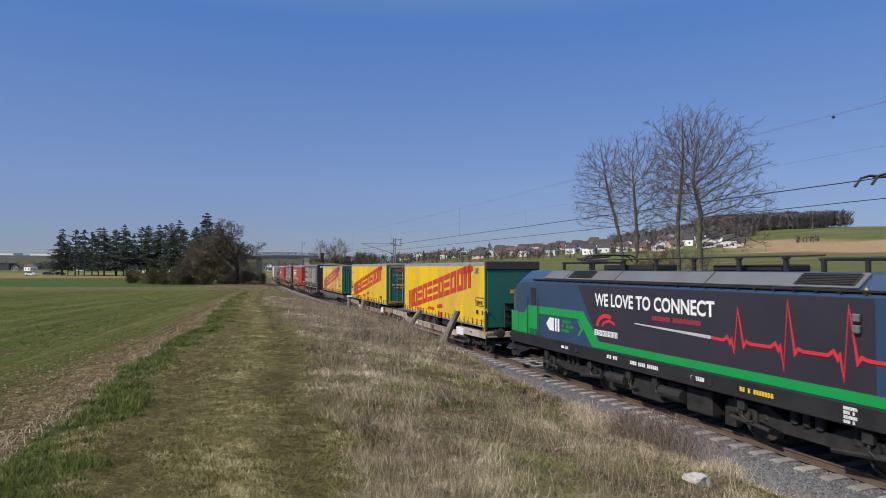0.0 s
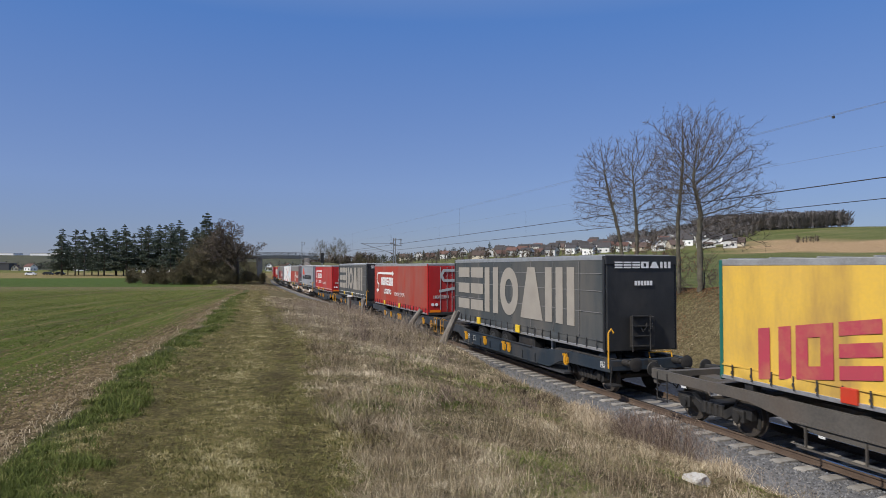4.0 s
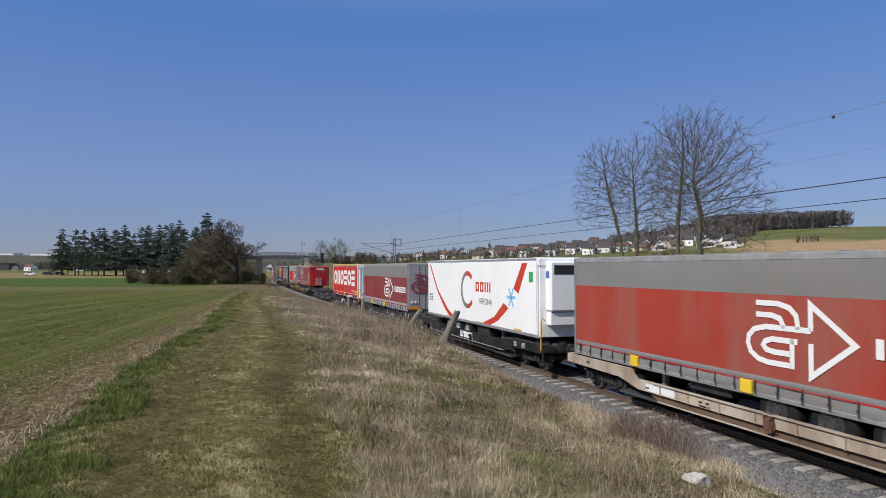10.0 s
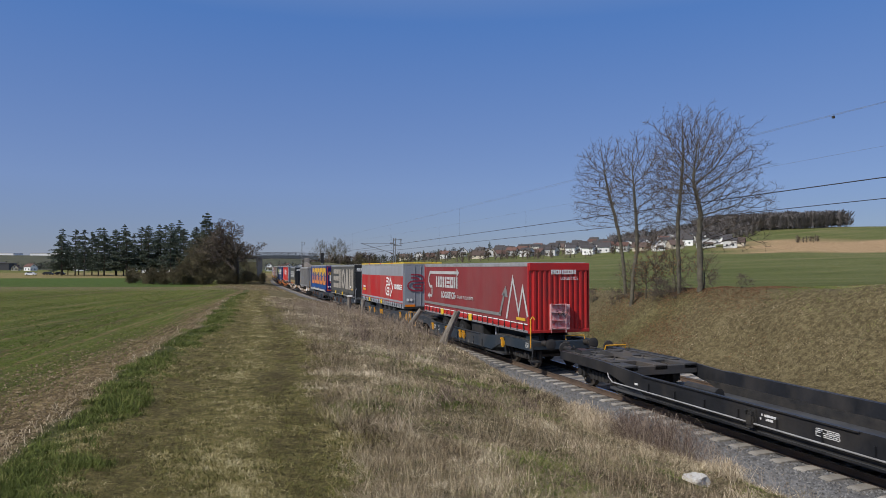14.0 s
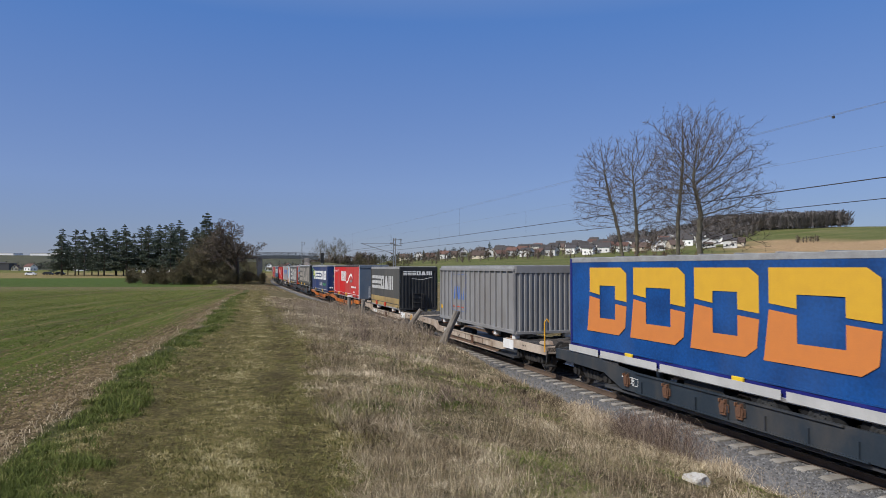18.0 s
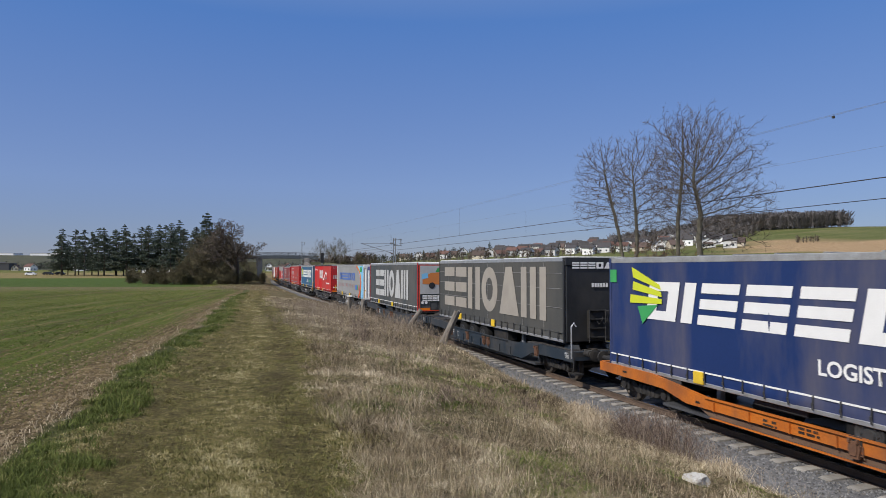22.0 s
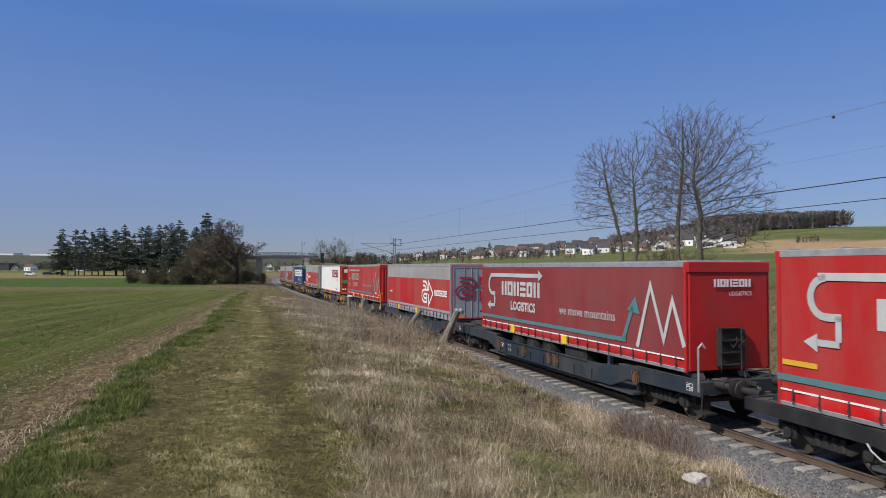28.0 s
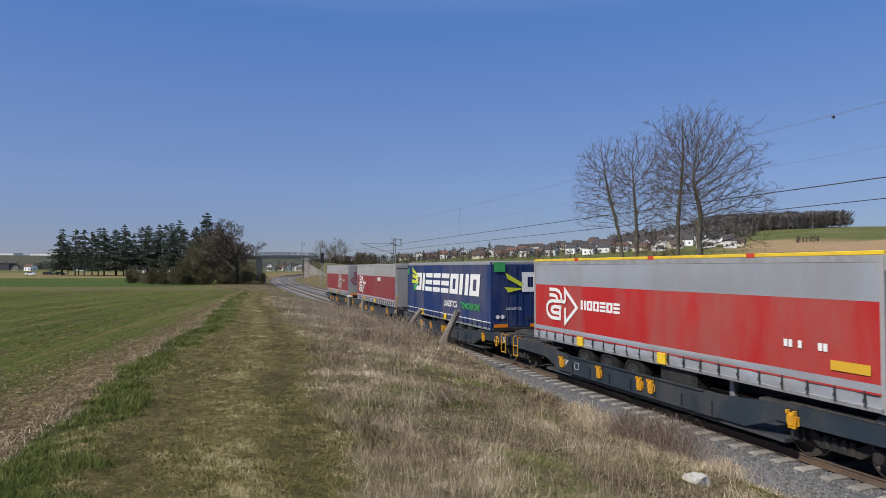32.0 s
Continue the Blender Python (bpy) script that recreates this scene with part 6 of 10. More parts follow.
    (327.2, "steel", False, dict(hem=False, straps=0, side="sky_blue", end="royal", front="doors", zt=4.15, zb=1.10, skirt="royal", post="royal", bars=False, sill=True, label="blue curtain-sided semi-trailer with amber and orange letter shapes", art=split_signs() + [art_rects("pale", [(0.0, 0.13, -0.12, -0.04), (0.14, 0.34, -0.12, -0.04), (0.35, 0.64, -0.12, -0.04), (0.65, 0.97, -0.12, -0.04)], SIDE, 0.085), art_frame("redorange", 0.04, 0.97, 0.05, 0.93, 0.05), art_word("nboot".replace("t", "f"), "amber", 0.07, 0.64, 0.33, 0.1, 0.2, FRONT, wide=0.75), art_rects("white", [(0.14, 0.32, 0.40, 0.62)], FRONT), art_bars(9, "orange", 0.16, 0.33, 0.16, FRONT)] + door_marks())),
    (341.0, BGE, True, dict(kind="container", length=9.4, side="container_grey", end="container_grey", front="corrugated", zt=3.92, zb=1.22, wheels=False, name="bulk_container", category="container", casting=BROWNBRACKET, label="grey ribbed steel bulk container with small blue emblem", art=[art_word("nai", "blue", 0.22, 0.42, 0.62, 0.14, 0.25, wide=0.17), art_rects("red", [(0.19, 0.40, 0.27, 0.285)], SIDE, 0.03), art_rects("amber", [(0.0, 0.04, 0.2, 0.27)]), art_frame("blue", 0.18, 0.41, 0.2, 0.9, 0.02, SIDE)])),
    (358.7, BGE, False, dict(side="dusty_anthracite", end="blackpaint", front="corrugated", length=9.0, zt=3.9, zb=1.08, straps=2, plates="r", skirt="ochre", split=((0, 0.16, "ochre"), (0.16, 1.0, "dusty_anthracite")), hem=False, wheels=False, name="swap_body", category="swap body", casting=BROWNBRACKET, label="short grey swap body with ochre dirt band and white letter shapes", art=[art_word("fbfcam", "pale", 0.06, 0.38, 0.95, 0.1, wide=0.75), art_word("fbfcam", "white", 0.08, 0.80, 0.26, 0.1, 0, FRONT, wide=0.78), art_polys("curved_line", "white", lambda X, Z, L, H: band([(X(0.3), Z(0.72)), (X(0.6), Z(0.70)), (X(0.88), Z(0.76))], 0.03), FRONT)])),
    (377.2, ORG, True, dict(side="bright_red", end="slatedoor", front="wall", zt=4.07, zb=1.15, trim=BLACK, post="white", rack=ALU, label="bright red curtain-sided semi-trailer with white ribbon emblem", art=swoosh_word() + [art_bars(8, "white", 0.80, 0.05, 0.12)])),
    (395.5, ORG, False, dict(plates_at=(0.285, 0.72), side="navy", end="navy", front="doors", zt=4.12, zb=1.02, post="navy", bars=False, label="navy curtain-sided semi-trailer with white letter shapes and lime wing", art=blue_word() + [art_word("o", "white", 0.55, 0.55, 0.85, 0.1, 0, FRONT, wide=0.36), art_polys("winged_mark", "lime", lambda X, Z, L, H: [[(X(0.24), Z(0.83)), (X(0.6), Z(0.66)), (X(0.55), Z(0.62)), (X(0.28), Z(0.74))], [(X(0.22), Z(0.62)), (X(0.6), Z(0.60)), (X(0.3), Z(0.54))]], FRONT), art_text("LOGISTICS.", "white", 0.25, 0.29, 0.15, 0, FRONT), art_word("oiffbono".replace("f", "b"), "white", 0.25, 0.36, 0.17, 0.1, 0, FRONT, wide=0.62)] + door_marks())),
    (411.9, "steel", True, dict(side="dusty_anthracite", end="blackpaint", front="wall", zb=1.32, zt=4.2, hem=False, roof=WHITE, trim=ALU, label="dusty anthracite curtain-sided semi-trailer with faded beige letter shapes", art=[six_word("beige", 1.92, 0.07, 0.85), grid_lines(), art_word("fbfcam", "white", 0.10, 0.86, 0.22, 0.1, 0, FRONT, wide=0.8), art_bars(7, "white", 0.35, 0.64, 0.14, FRONT)])),
    (429.7, "steel", False, dict(side="anthracite", end="anthracite", front="doors", zt=4.16, zb=1.2, post="redpaint", roof=WHITE, trim=ALU, bars=False, label="anthracite curtain-sided semi-trailer with pale letters and painted van on doors", art=[six_word("pale", 1.85, 0.165, 0.69), art_rects("pale", [(0.04, 0.96, 0.36, 0.93)], FRONT, 0.072), art_frame("redorange", 0.02, 0.98, 0.02, 0.95, 0.05), art_poly("orange", [[(0.10, 0.56), (0.10, 0.70), (0.30, 0.78), (0.80, 0.82), (0.82, 0.54)]], FRONT, 0.080), art_poly("green", [[(0.42, 0.80), (0.46, 0.88), (0.58, 0.92), (0.70, 0.88), (0.76, 0.81)]], FRONT, 0.082), art_poly("skyblue", [[(0.08, 0.66), (0.08, 0.76), (0.22, 0.79), (0.24, 0.68)]], FRONT, 0.085), art_polys("wheel_mark", "black", lambda X, Z, L, H: ring(X(0.33), Z(0.53), 0.19, 0.19, 0.19, 0, 360, 14) + ring(X(0.74), Z(0.54), 0.19, 0.19, 0.19, 0, 360, 14), FRONT, "", 0.090), art_word("fbfcam", "white", 0.10, 0.22, 0.35, 0.1, 0, FRONT, wide=0.8)] + door_marks())),
    (445.9, BLK, True, dict(side="pale_grey", end="white", front="corrugated", rim=ALU, zt=4.1, zb=1.22, skirt="pale_grey", hem=False, post="white", rack=WHITE, label="pale grey curtain-sided semi-trailer with blue letter shapes and coloured corner", art=[art_word("oiffbono".replace("f", "b"), "blue", 0.12, 0.48, 0.66, 0.12, 0.1, wide=0.60), art_text("    ".join("EUROFREIGHT"), "magenta", 0.105, 0.21, 0.46, 0.0), art_rects("blue", [(0.735, 0.80, 0.15, 0.32)]), art_rects("green", [(0.805, 0.825, 0.15, 0.32)]), art_rects("redorange", [(0.845, 0.865, 0.15, 0.32)]), art_polys("corner_sheet", "skyblue", lambda X, Z, L, H: [[(X(0.80), Z(1)), (X(1.0), Z(1)), (X(1.0), Z(-0.12)), (X(0.93), Z(-0.12)), (X(0.92), Z(0.5))]], SIDE, "", 0.040), art_polys("arc_stripe", "redorange", lambda X, Z, L, H: band(curve([(X(0.78), Z(1.0)), (X(0.86), Z(0.86)), (X(0.91), Z(0.62)), (X(0.92), Z(0.36)), (X(0.88), Z(0.05)), (X(0.84), Z(-0.1))]), 0.22), SIDE, "", 0.046), art_polys("arc_stripe", "amber", lambda X, Z, L, H: band(curve([(X(0.80), Z(1.0)), (X(0.88), Z(0.84)), (X(0.925), Z(0.62)), (X(0.935), Z(0.36)), (X(0.90), Z(0.05)), (X(0.87), Z(-0.1))]), 0.10), SIDE, "", 0.052), art_rects("green", [(0.90, 0.955, 0.80, 0.97)], SIDE, 0.056), art_rects("violet", [(0.12, 0.88, 0.84, 0.94)], FRONT), art_bars(6, "black", 0.36, 0.5, 0.14, FRONT)])),
    (463.6, BLK, False, dict(side="bright_red", end="redpaint", front="doors", zt=4.16, zb=1.12, trim=BLACK, bars=False, label="bright red curtain-sided semi-trailer with white ribbon emblem and red doors", art=swoosh_word() + [art_word("fiini".replace("f", "n"), "pale", 0.08, 0.50, 0.40, 0.14, 0.08, FRONT, wide=0.42), art_polys("ribbon_mark", "pale", lambda X, Z, L, H: band(curve([(X(0.52), Z(0.50)), (X(0.68), Z(0.60)), (X(0.86), Z(0.64)), (X(0.9), Z(0.54))]), 0.1), FRONT), art_text("Going your way!", "pale", 0.05, 0.87, 0.17, 0, FRONT), art_rects("amber", [(0.16, 0.2, 0.12, 0.28), (0.82, 0.87, 0.12, 0.28)], FRONT)] + door_marks())),
    (480.0, BLK, True, dict(side="petrol", end="slatedoor", front="wall", zt=4.1, zb=1.18, post="white", label="blue curtain-sided semi-trailer with white letter shapes and lime wing", art=blue_word() + [art_bars(8, "white", 0.2, 0.82, 0.2, FRONT), art_rects("amber", [(0.2, 0.9, 0.46, 0.5)], FRONT)])),
    (497.35, BLK, False, dict(length=13.87, side="red", end="redpaint", front="doors", zt=4.2, zb=1.05, skirt="bright_red", label="red curtain-sided semi-trailer with beige long-arrow emblem and teal stripe", art=red_hook("pale") + [mountain("pale", "teal")[1], art_text("we move mountains", "pale", 0.50, 0.26, 0.42), art_word("nonbon", "pale", 0.12, 0.31, 0.17, 0.1, 0, FRONT, wide=0.36), art_rects("amber", [(0.01, 0.07, 0.18, 0.22)])] + door_marks())),
    (513.8, "steel", True, dict(side="dull_red", end="redpaint", front="wall", zt=4.0, zb=1.25, skirt="redpaint", trim=ALU, label="dusty red curtain-sided semi-trailer with pale mountain outline", art=red_hook("pale") + mountain("pale", "teal") + [art_text("we move mountains", "pale", 0.52, 0.30, 0.42), art_word("nonbon", "white", 0.30, 0.76, 0.2, 0.1, 0, FRONT, wide=0.46), art_text("LOGISTICS", "white", 0.48, 0.68, 0.15, 0, FRONT)])),
    (531.8, "steel", False, dict(side="red", end="silver", front="doors", zt=4.05, zb=1.15, skirt="silver", post="silver", bars=False, split=((0, 0.06, "silver"), (0.06, 0.72, "red"), (0.72, 1.0, "grey")), hem=False, label="red and silver curtain-sided semi-trailer with white arrow emblem", art=[art_arrow_mark("white", 0.622, 0.783), art_word("ncobob", "white", 0.804, 0.34, 0.32, 0.12, wide=0.16), art_bars(9, "white", 0.05, 0.30, 0.1)] + rear_arrow("maroon") + [art_frame("maroon", 0.02, 0.98, 0.03, 0.96, 0.05)] + door_marks())),
    (547.9, SLATE, True, dict(side="red", end="redpaint", front="corrugated", zt=4.08, zb=1.3, skirt="bright_red", rack=mat("red_white_rack", (0.5, 0.03, 0.03), (0.6, 0.5, 0.5), 0.5, scale=5), label="red curtain-sided semi-trailer with beige arrow, teal line and mountain outline", art=red_hook("beige") + mountain("beige", "teal") + [art_text("we move mountains", "beige", 0.53, 0.28, 0.42), art_bars(9, "white", 0.885, 0.10, 0.10), art_rects("amber", [(0.96, 0.99, 0.05, 0.10)]), art_word("nonbon", "white", 0.32, 0.80, 0.2, 0.1, 0, FRONT, wide=0.46), art_text("LOGISTICS", "white", 0.5, 0.72, 0.17, 0, FRONT)])),
    (565.7, SLATE, False, dict(side="white", end="redpaint", front="doors", zt=4.12, zb=1.13, skirt="redpaint", trim=ALU, bars=False, label="white curtain-sided semi-trailer with maroon square emblem and red doors", art=[art_rects("maroon", [(0.613, 0.679, 0.55, 0.86), (0.688, 0.754, 0.55, 0.86), (0.762, 0.828, 0.55, 0.86), (0.837, 0.904, 0.55, 0.86)]), art_rects("white", [(0.628, 0.664, 0.62, 0.66), (0.628, 0.664, 0.75, 0.79), (0.700, 0.712, 0.60, 0.81), (0.729, 0.741, 0.60, 0.81), (0.778, 0.815, 0.62, 0.66), (0.778, 0.815, 0.75, 0.79), (0.851, 0.889, 0.77, 0.81), (0.863, 0.877, 0.60, 0.76)], SIDE, 0.042), art_text("    ".join("LOGISTICS"), "black", 0.618, 0.42, 0.26), art_bars(9, "black", 0.80, 0.05, 0.14), art_rects("green", [(0.015, 0.035, 0.86, 0.95)]), art_frame("amber", 0.04, 0.97, 0.05, 0.94, 0.05), art_rects("white", [(0.14, 0.30, 0.74, 0.85), (0.32, 0.48, 0.74, 0.85), (0.50, 0.66, 0.74, 0.85), (0.68, 0.84, 0.74, 0.85)], FRONT), art_rects("green", [(0.08, 0.28, 0.38, 0.5)], FRONT)] + door_marks())),
    (582.1, SLATE, True, dict(side="red", end="grey", front="corrugated", zt=4.08, zb=1.3, yellow_top=True, skirt="silver", post="grey", split=((0, 0.07, "silver"), (0.07, 0.70, "red"), (0.70, 1.0, "silver")), hem=False, label="red and silver curtain-sided semi-trailer with arrow emblem and yellow beam", art=[art_arrow_mark("white", 0.07, 0.227, 0.14, 0.64), art_word("ncobob", "white", 0.246, 0.37, 0.3, 0.12, wide=0.165), art_bars(9, "white", 0.84, 0.26, 0.15), art_rects("amber", [(0.92, 0.98, 0.12, 0.2)])])),
    (599.9, SLATE, False, dict(side="navy", end="navy", front="doors", zt=4.12, zb=1.15, post="navy", bars=False, label="navy curtain-sided semi-trailer with white letter shapes and lime wing", art=blue_word() + [art_word("o", "white", 0.55, 0.55, 0.85, 0.1, 0, FRONT, wide=0.36), art_polys("winged_mark", "lime", lambda X, Z, L, H: [[(X(0.24), Z(0.83)), (X(0.6), Z(0.66)), (X(0.55), Z(0.62)), (X(0.28), Z(0.74))], [(X(0.22), Z(0.62)), (X(0.6), Z(0.60)), (X(0.3), Z(0.54))]], FRONT), art_rects("green", [(0.03, 0.24, 0.84, 0.98)], FRONT), art_text("LOGISTICS.", "white", 0.25, 0.29, 0.15, 0, FRONT)] + door_marks())),
    (616.7, SLATE, True, dict(side="red", end="grey", front="wall", zt=4.1, zb=1.18, skirt="silver", post="silver", split=((0, 0.06, "silver"), (0.06, 0.70, "dull_red"), (0.70, 1.0, "grey")), hem=False, label="dull red and grey curtain-sided semi-trailer with white arrow emblem", art=[art_arrow_mark("white", 0.07, 0.23), art_bars(7, "white", 0.2, 0.4, 0.2), art_bars(5, "white", 0.6, 0.55, 0.25)])),
    (634.6, SLATE, False, dict(side="red", end="grey", front="doors", zt=4.1, zb=1.2, skirt="silver", post="silver", bars=False, split=((0, 0.06, "silver"), (0.06, 0.70, "dull_red"), (0.70, 1.0, "grey")), hem=False, label="dull red and grey curtain-sided semi-trailer with faded arrow emblem", art=[art_arrow_mark("pale", 0.57, 0.75), art_bars(6, "pale", 0.78, 0.4, 0.2)] + rear_arrow("maroon"))),
]

TRAIN = []           # (thing, place along the line at the start)
for _i, (_tail, _wagon, _fe, _spec) in enumerate(UNITS):
    _len = (_spec or {}).get("length", 13.62)
    _mid = _tail - _len / 2
    if _spec:
        TRAIN.append((trailer(_spec), _mid))

# wagon sections: their ends lie where two loads part
_mids = [u[0] - (u[3] or {}).get("length", 13.62) / 2 for u in UNITS]
for _i, (_tail, _wagon, _fe, _spec) in enumerate(UNITS):
    if _wagon == "grey":
        TRAIN.append((pocket_wagon(9.4, _wagon, True, True), 75.75))
        continue
    if _fe:
        joint = (_mids[_i] + _mids[_i + 1]) / 2
        mid = joint - 17.1 / 2
    else:
        joint = (_mids[_i] + _mids[_i - 1]) / 2
        mid = joint + 17.1 / 2
    longer = 0.35 if _i == 0 else 0.0
    TRAIN.append((pocket_wagon(8.5 + longer, _wagon, _fe), mid + longer))

# ---------------------------------------------------------------- locomotive
LOCO_BLUE = mat("loco_dark_blue", (0.030, 0.062, 0.125), (0.026, 0.054, 0.11), 0.35, scale=1, bump=0.02, coat=0.3, dirt=(0.05, 0.06, 0.08), amount=0.3)
# black and its blotches lifted: the foil's reflections put into the colour
LOCO_BLACK = mat("loco_black_foil", (0.027, 0.024, 0.034), (0.034, 0.030, 0.042), 0.42, scale=1, bump=0.02, coat=0.35, dirt=(0.040, 0.035, 0.042), amount=0.4, spec=0.5)
LOCO_GREEN = mat("loco_green", (0.008, 0.30, 0.068), (0.008, 0.27, 0.06), 0.4, scale=1, bump=0.02, coat=0.2)
LOCO_GREY = mat("loco_roof_grey", (0.115, 0.12, 0.125), (0.145, 0.15, 0.155), 0.55, scale=1.2, bump=0.05, dirt=(0.07, 0.06, 0.055), amount=0.5)
LOCO_SKIRT = mat("loco_skirt_grey", (0.015, 0.015, 0.017), (0.024, 0.024, 0.026), 0.7, scale=1.5, bump=0.08, dirt=(0.045, 0.038, 0.032), amount=0.5, spec=0.25)
PULSE = mat("pulse_red", (0.62, 0.035, 0.05), (0.56, 0.03, 0.045), 0.4, bump=0.0)


def locomotive():
    root = empty("electric_locomotive", label="dark blue, black and green electric locomotive with red pulse line", category="locomotive")
    h, hr, W = 8.5, 8.92, 1.49          # from the middle to the leading and to the trailing nose
    # body: stations along x with a pulled-in nose at each end
    prof = ((-W, 1.05), (-W, 1.3), (-W, 3.30), (-W + 0.06, 3.42), (-1.08, 3.70), (-0.95, 3.74), (0.95, 3.74), (1.08, 3.70), (W - 0.06, 3.42), (W, 3.30), (W, 1.3), (W, 1.05))
    bm = bmesh.new()
    rings = []
    for x, ky, lift, zk in ((-hr, 0.86, 0.0, 0.62), (-hr + 0.12, 0.90, 0.0, 0.70), (-hr + 0.55, 0.965, 0.0, 0.86), (-hr + 1.1, 1.0, 0.0, 0.985), (-hr + 1.6, 1.0, 0.0, 1.0), (h - 1.6, 1.0, 0.0, 1.0), (h - 1.1, 1.0, 0.0, 0.985), (h - 0.55, 0.965, 0.0, 0.86), (h - 0.12, 0.90, 0.0, 0.70), (h, 0.86, 0.0, 0.62)):
        ring_ = []
        for y, z in prof:
            zz = z if z < 2.4 else 2.0 + (z - 2.0) * zk
            ring_.append(bm.verts.new((x, y * ky, zz)))
        rings.append(ring_)
    n = len(prof)
    for a, b in zip(rings[:-1], rings[1:]):
        for i in range(n):
            j = (i + 1) % n
            bm.faces.new((a[i], b[i], b[j], a[j]))
    bm.faces.new(rings[0])
    bm.faces.new(rings[-1][::-1])
    bmesh.ops.recalc_face_normals(bm, faces=bm.faces)
    part("body", bm, LOCO_BLUE, root)
    y = -W - 0.004
    sign("black_side_foil", flat([[(-3.6, 3.28), (-2.35, 1.62), (6.5, 1.62), (6.5, 3.28)]]), LOCO_BLACK, root, SIDE, y)
    sign("green_band", flat([[(-hr + 0.90, 1.42), (-6.35, 1.42), (-6.35, 2.46), (-7.2, 2.46), (-7.55, 2.15), (-hr + 0.90, 2.15)], [(-6.35, 2.20), (-3.55, 2.20), (-3.25, 2.46), (-6.35, 2.46)], [(-3.55, 2.20), (-2.75, 1.42), (-2.35, 1.62), (-3.25, 2.46)], [(-2.75, 1.42), (h - 1.0, 1.42), (h - 1.0, 1.62), (-2.35, 1.62)]]), LOCO_GREEN, root, SIDE, y - 0.004)
    sign("green_nose", flat([[(-hr + 0.16, 1.42), (-hr + 0.92, 1.42), (-hr + 0.92, 2.15), (-hr + 0.16, 2.2)]]), LOCO_GREEN, root, SIDE, -W * 0.955 - 0.03)
    part_bm = bmesh.new()
    for sd in (-1, 1):
        box(part_bm, -hr + 0.2, h - 0.3, sd * W - 0.05, sd * W + 0.02, 1.0, 1.40, 0.02)
    part("skirt", part_bm, LOCO_SKIRT, root, "grey underframe skirt")
    # sloping roof hatches with joints between
    def slope(x0, x1, k0=0.03, k1=0.97, lift=0.012, thick=0.03, sides=(-1,)):
        bm = bmesh.new()
        for sd in sides:
            a = Vector((0, sd * (W - 0.06), 3.42))
            b = Vector((0, sd * 1.08, 3.70))
            nrm = Vector((0, sd * 0.58, 0.82))
            q = [a.lerp(b, k0), a.lerp(b, k1)]
            pts = [(x0, q[0]), (x1, q[0]), (x1, q[1]), (x0, q[1])]
            lo = [bm.verts.new(Vector((x, p.y, p.z)) + nrm * lift) for x, p in pts]
            hi = [bm.verts.new(Vector((x, p.y, p.z)) + nrm * (lift + thick)) for x, p in pts]
            bm.faces.new(hi)
            for i in range(4):
                bm.faces.new((lo[i], lo[(i + 1) % 4], hi[(i + 1) % 4], hi[i]))
        bmesh.ops.recalc_face_normals(bm, faces=bm.faces)
        return bm
    for x0, x1 in ((-6.0, -4.6), (-4.55, -1.65), (-1.6, 2.15), (2.2, 6.15)):
        part("roof_hatch", slope(x0, x1), LOCO_GREY, root)
        part("roof_hatch", slope(x0, x1, sides=(1,)), LOCO_GREY, root)
    for x0, x1 in ((-4.4, -2.95), (4.7, 6.05)):
        part("air_grille", slope(x0, x1, 0.15, 0.85, 0.045, 0.012), BLACK, root)
        g = bmesh.new()
        for i in range(7):
            z = 0.17 + 0.66 * i / 6
            s2 = slope(x0 + 0.04, x1 - 0.04, z, z + 0.04, 0.058, 0.012)
            tmp = bpy.data.meshes.new("t")
            s2.to_mesh(tmp)
            s2.free()
            g.from_mesh(tmp)
            bpy.data.meshes.remove(tmp)
        part("grille_slats", g, LOCO_SKIRT, root)
    bm = bmesh.new()
    box(bm, -6.8, 6.8, -W - 0.02, -W + 0.06, 3.38, 3.43, 0.01)
    box(bm, -6.8, 6.8, W - 0.06, W + 0.02, 3.38, 3.43, 0.01)
    part("gutter", bm, LOCO_SKIRT, root)
    for i in range(26):
        bm = bmesh.new()
        x = -6.4 + i * 0.51
        box(bm, x - 0.03, x + 0.03, -W - 0.035, -W - 0.018, 3.36, 3.42)
        part("roof_clip", bm, LOCO_SKIRT, root)
    # cab doors, windows, steps, handrails
    for x in (-h + 1.75, h - 1.3):
        bm = bmesh.new()
        box(bm, x - 0.33, x + 0.33, -W - 0.012, -W + 0.02, 1.40, 3.22, 0.01)
        d = part("cab_door", bm, LOCO_BLUE, root)
        bm = bmesh.new()
        box(bm, x - 0.2, x + 0.2, -W - 0.02, -W - 0.008, 2.5, 3.1, 0.02)
        part("door_window", bm, PV["blackpaint"], d)
        sign("door_lower", flat([rect(x - 0.32, x + 0.32, 1.62, 2.44)]), LOCO_GREEN, d, SIDE, -W - 0.014)
        for hx in (x - 0.43, x + 0.43):
            bm = bmesh.new()
            pipe(bm, [(hx, -W - 0.06, 1.35), (hx, -W - 0.06, 2.75)], 0.016)
            part("handrail", bm, BLACK, root)
        for z in (0.35, 0.62, 0.9):
            bm = bmesh.new()
            box(bm, x - 0.28, x + 0.28, -W - 0.05, -W + 0.12, z, z + 0.035)
            part("step", bm, BLACK, root)
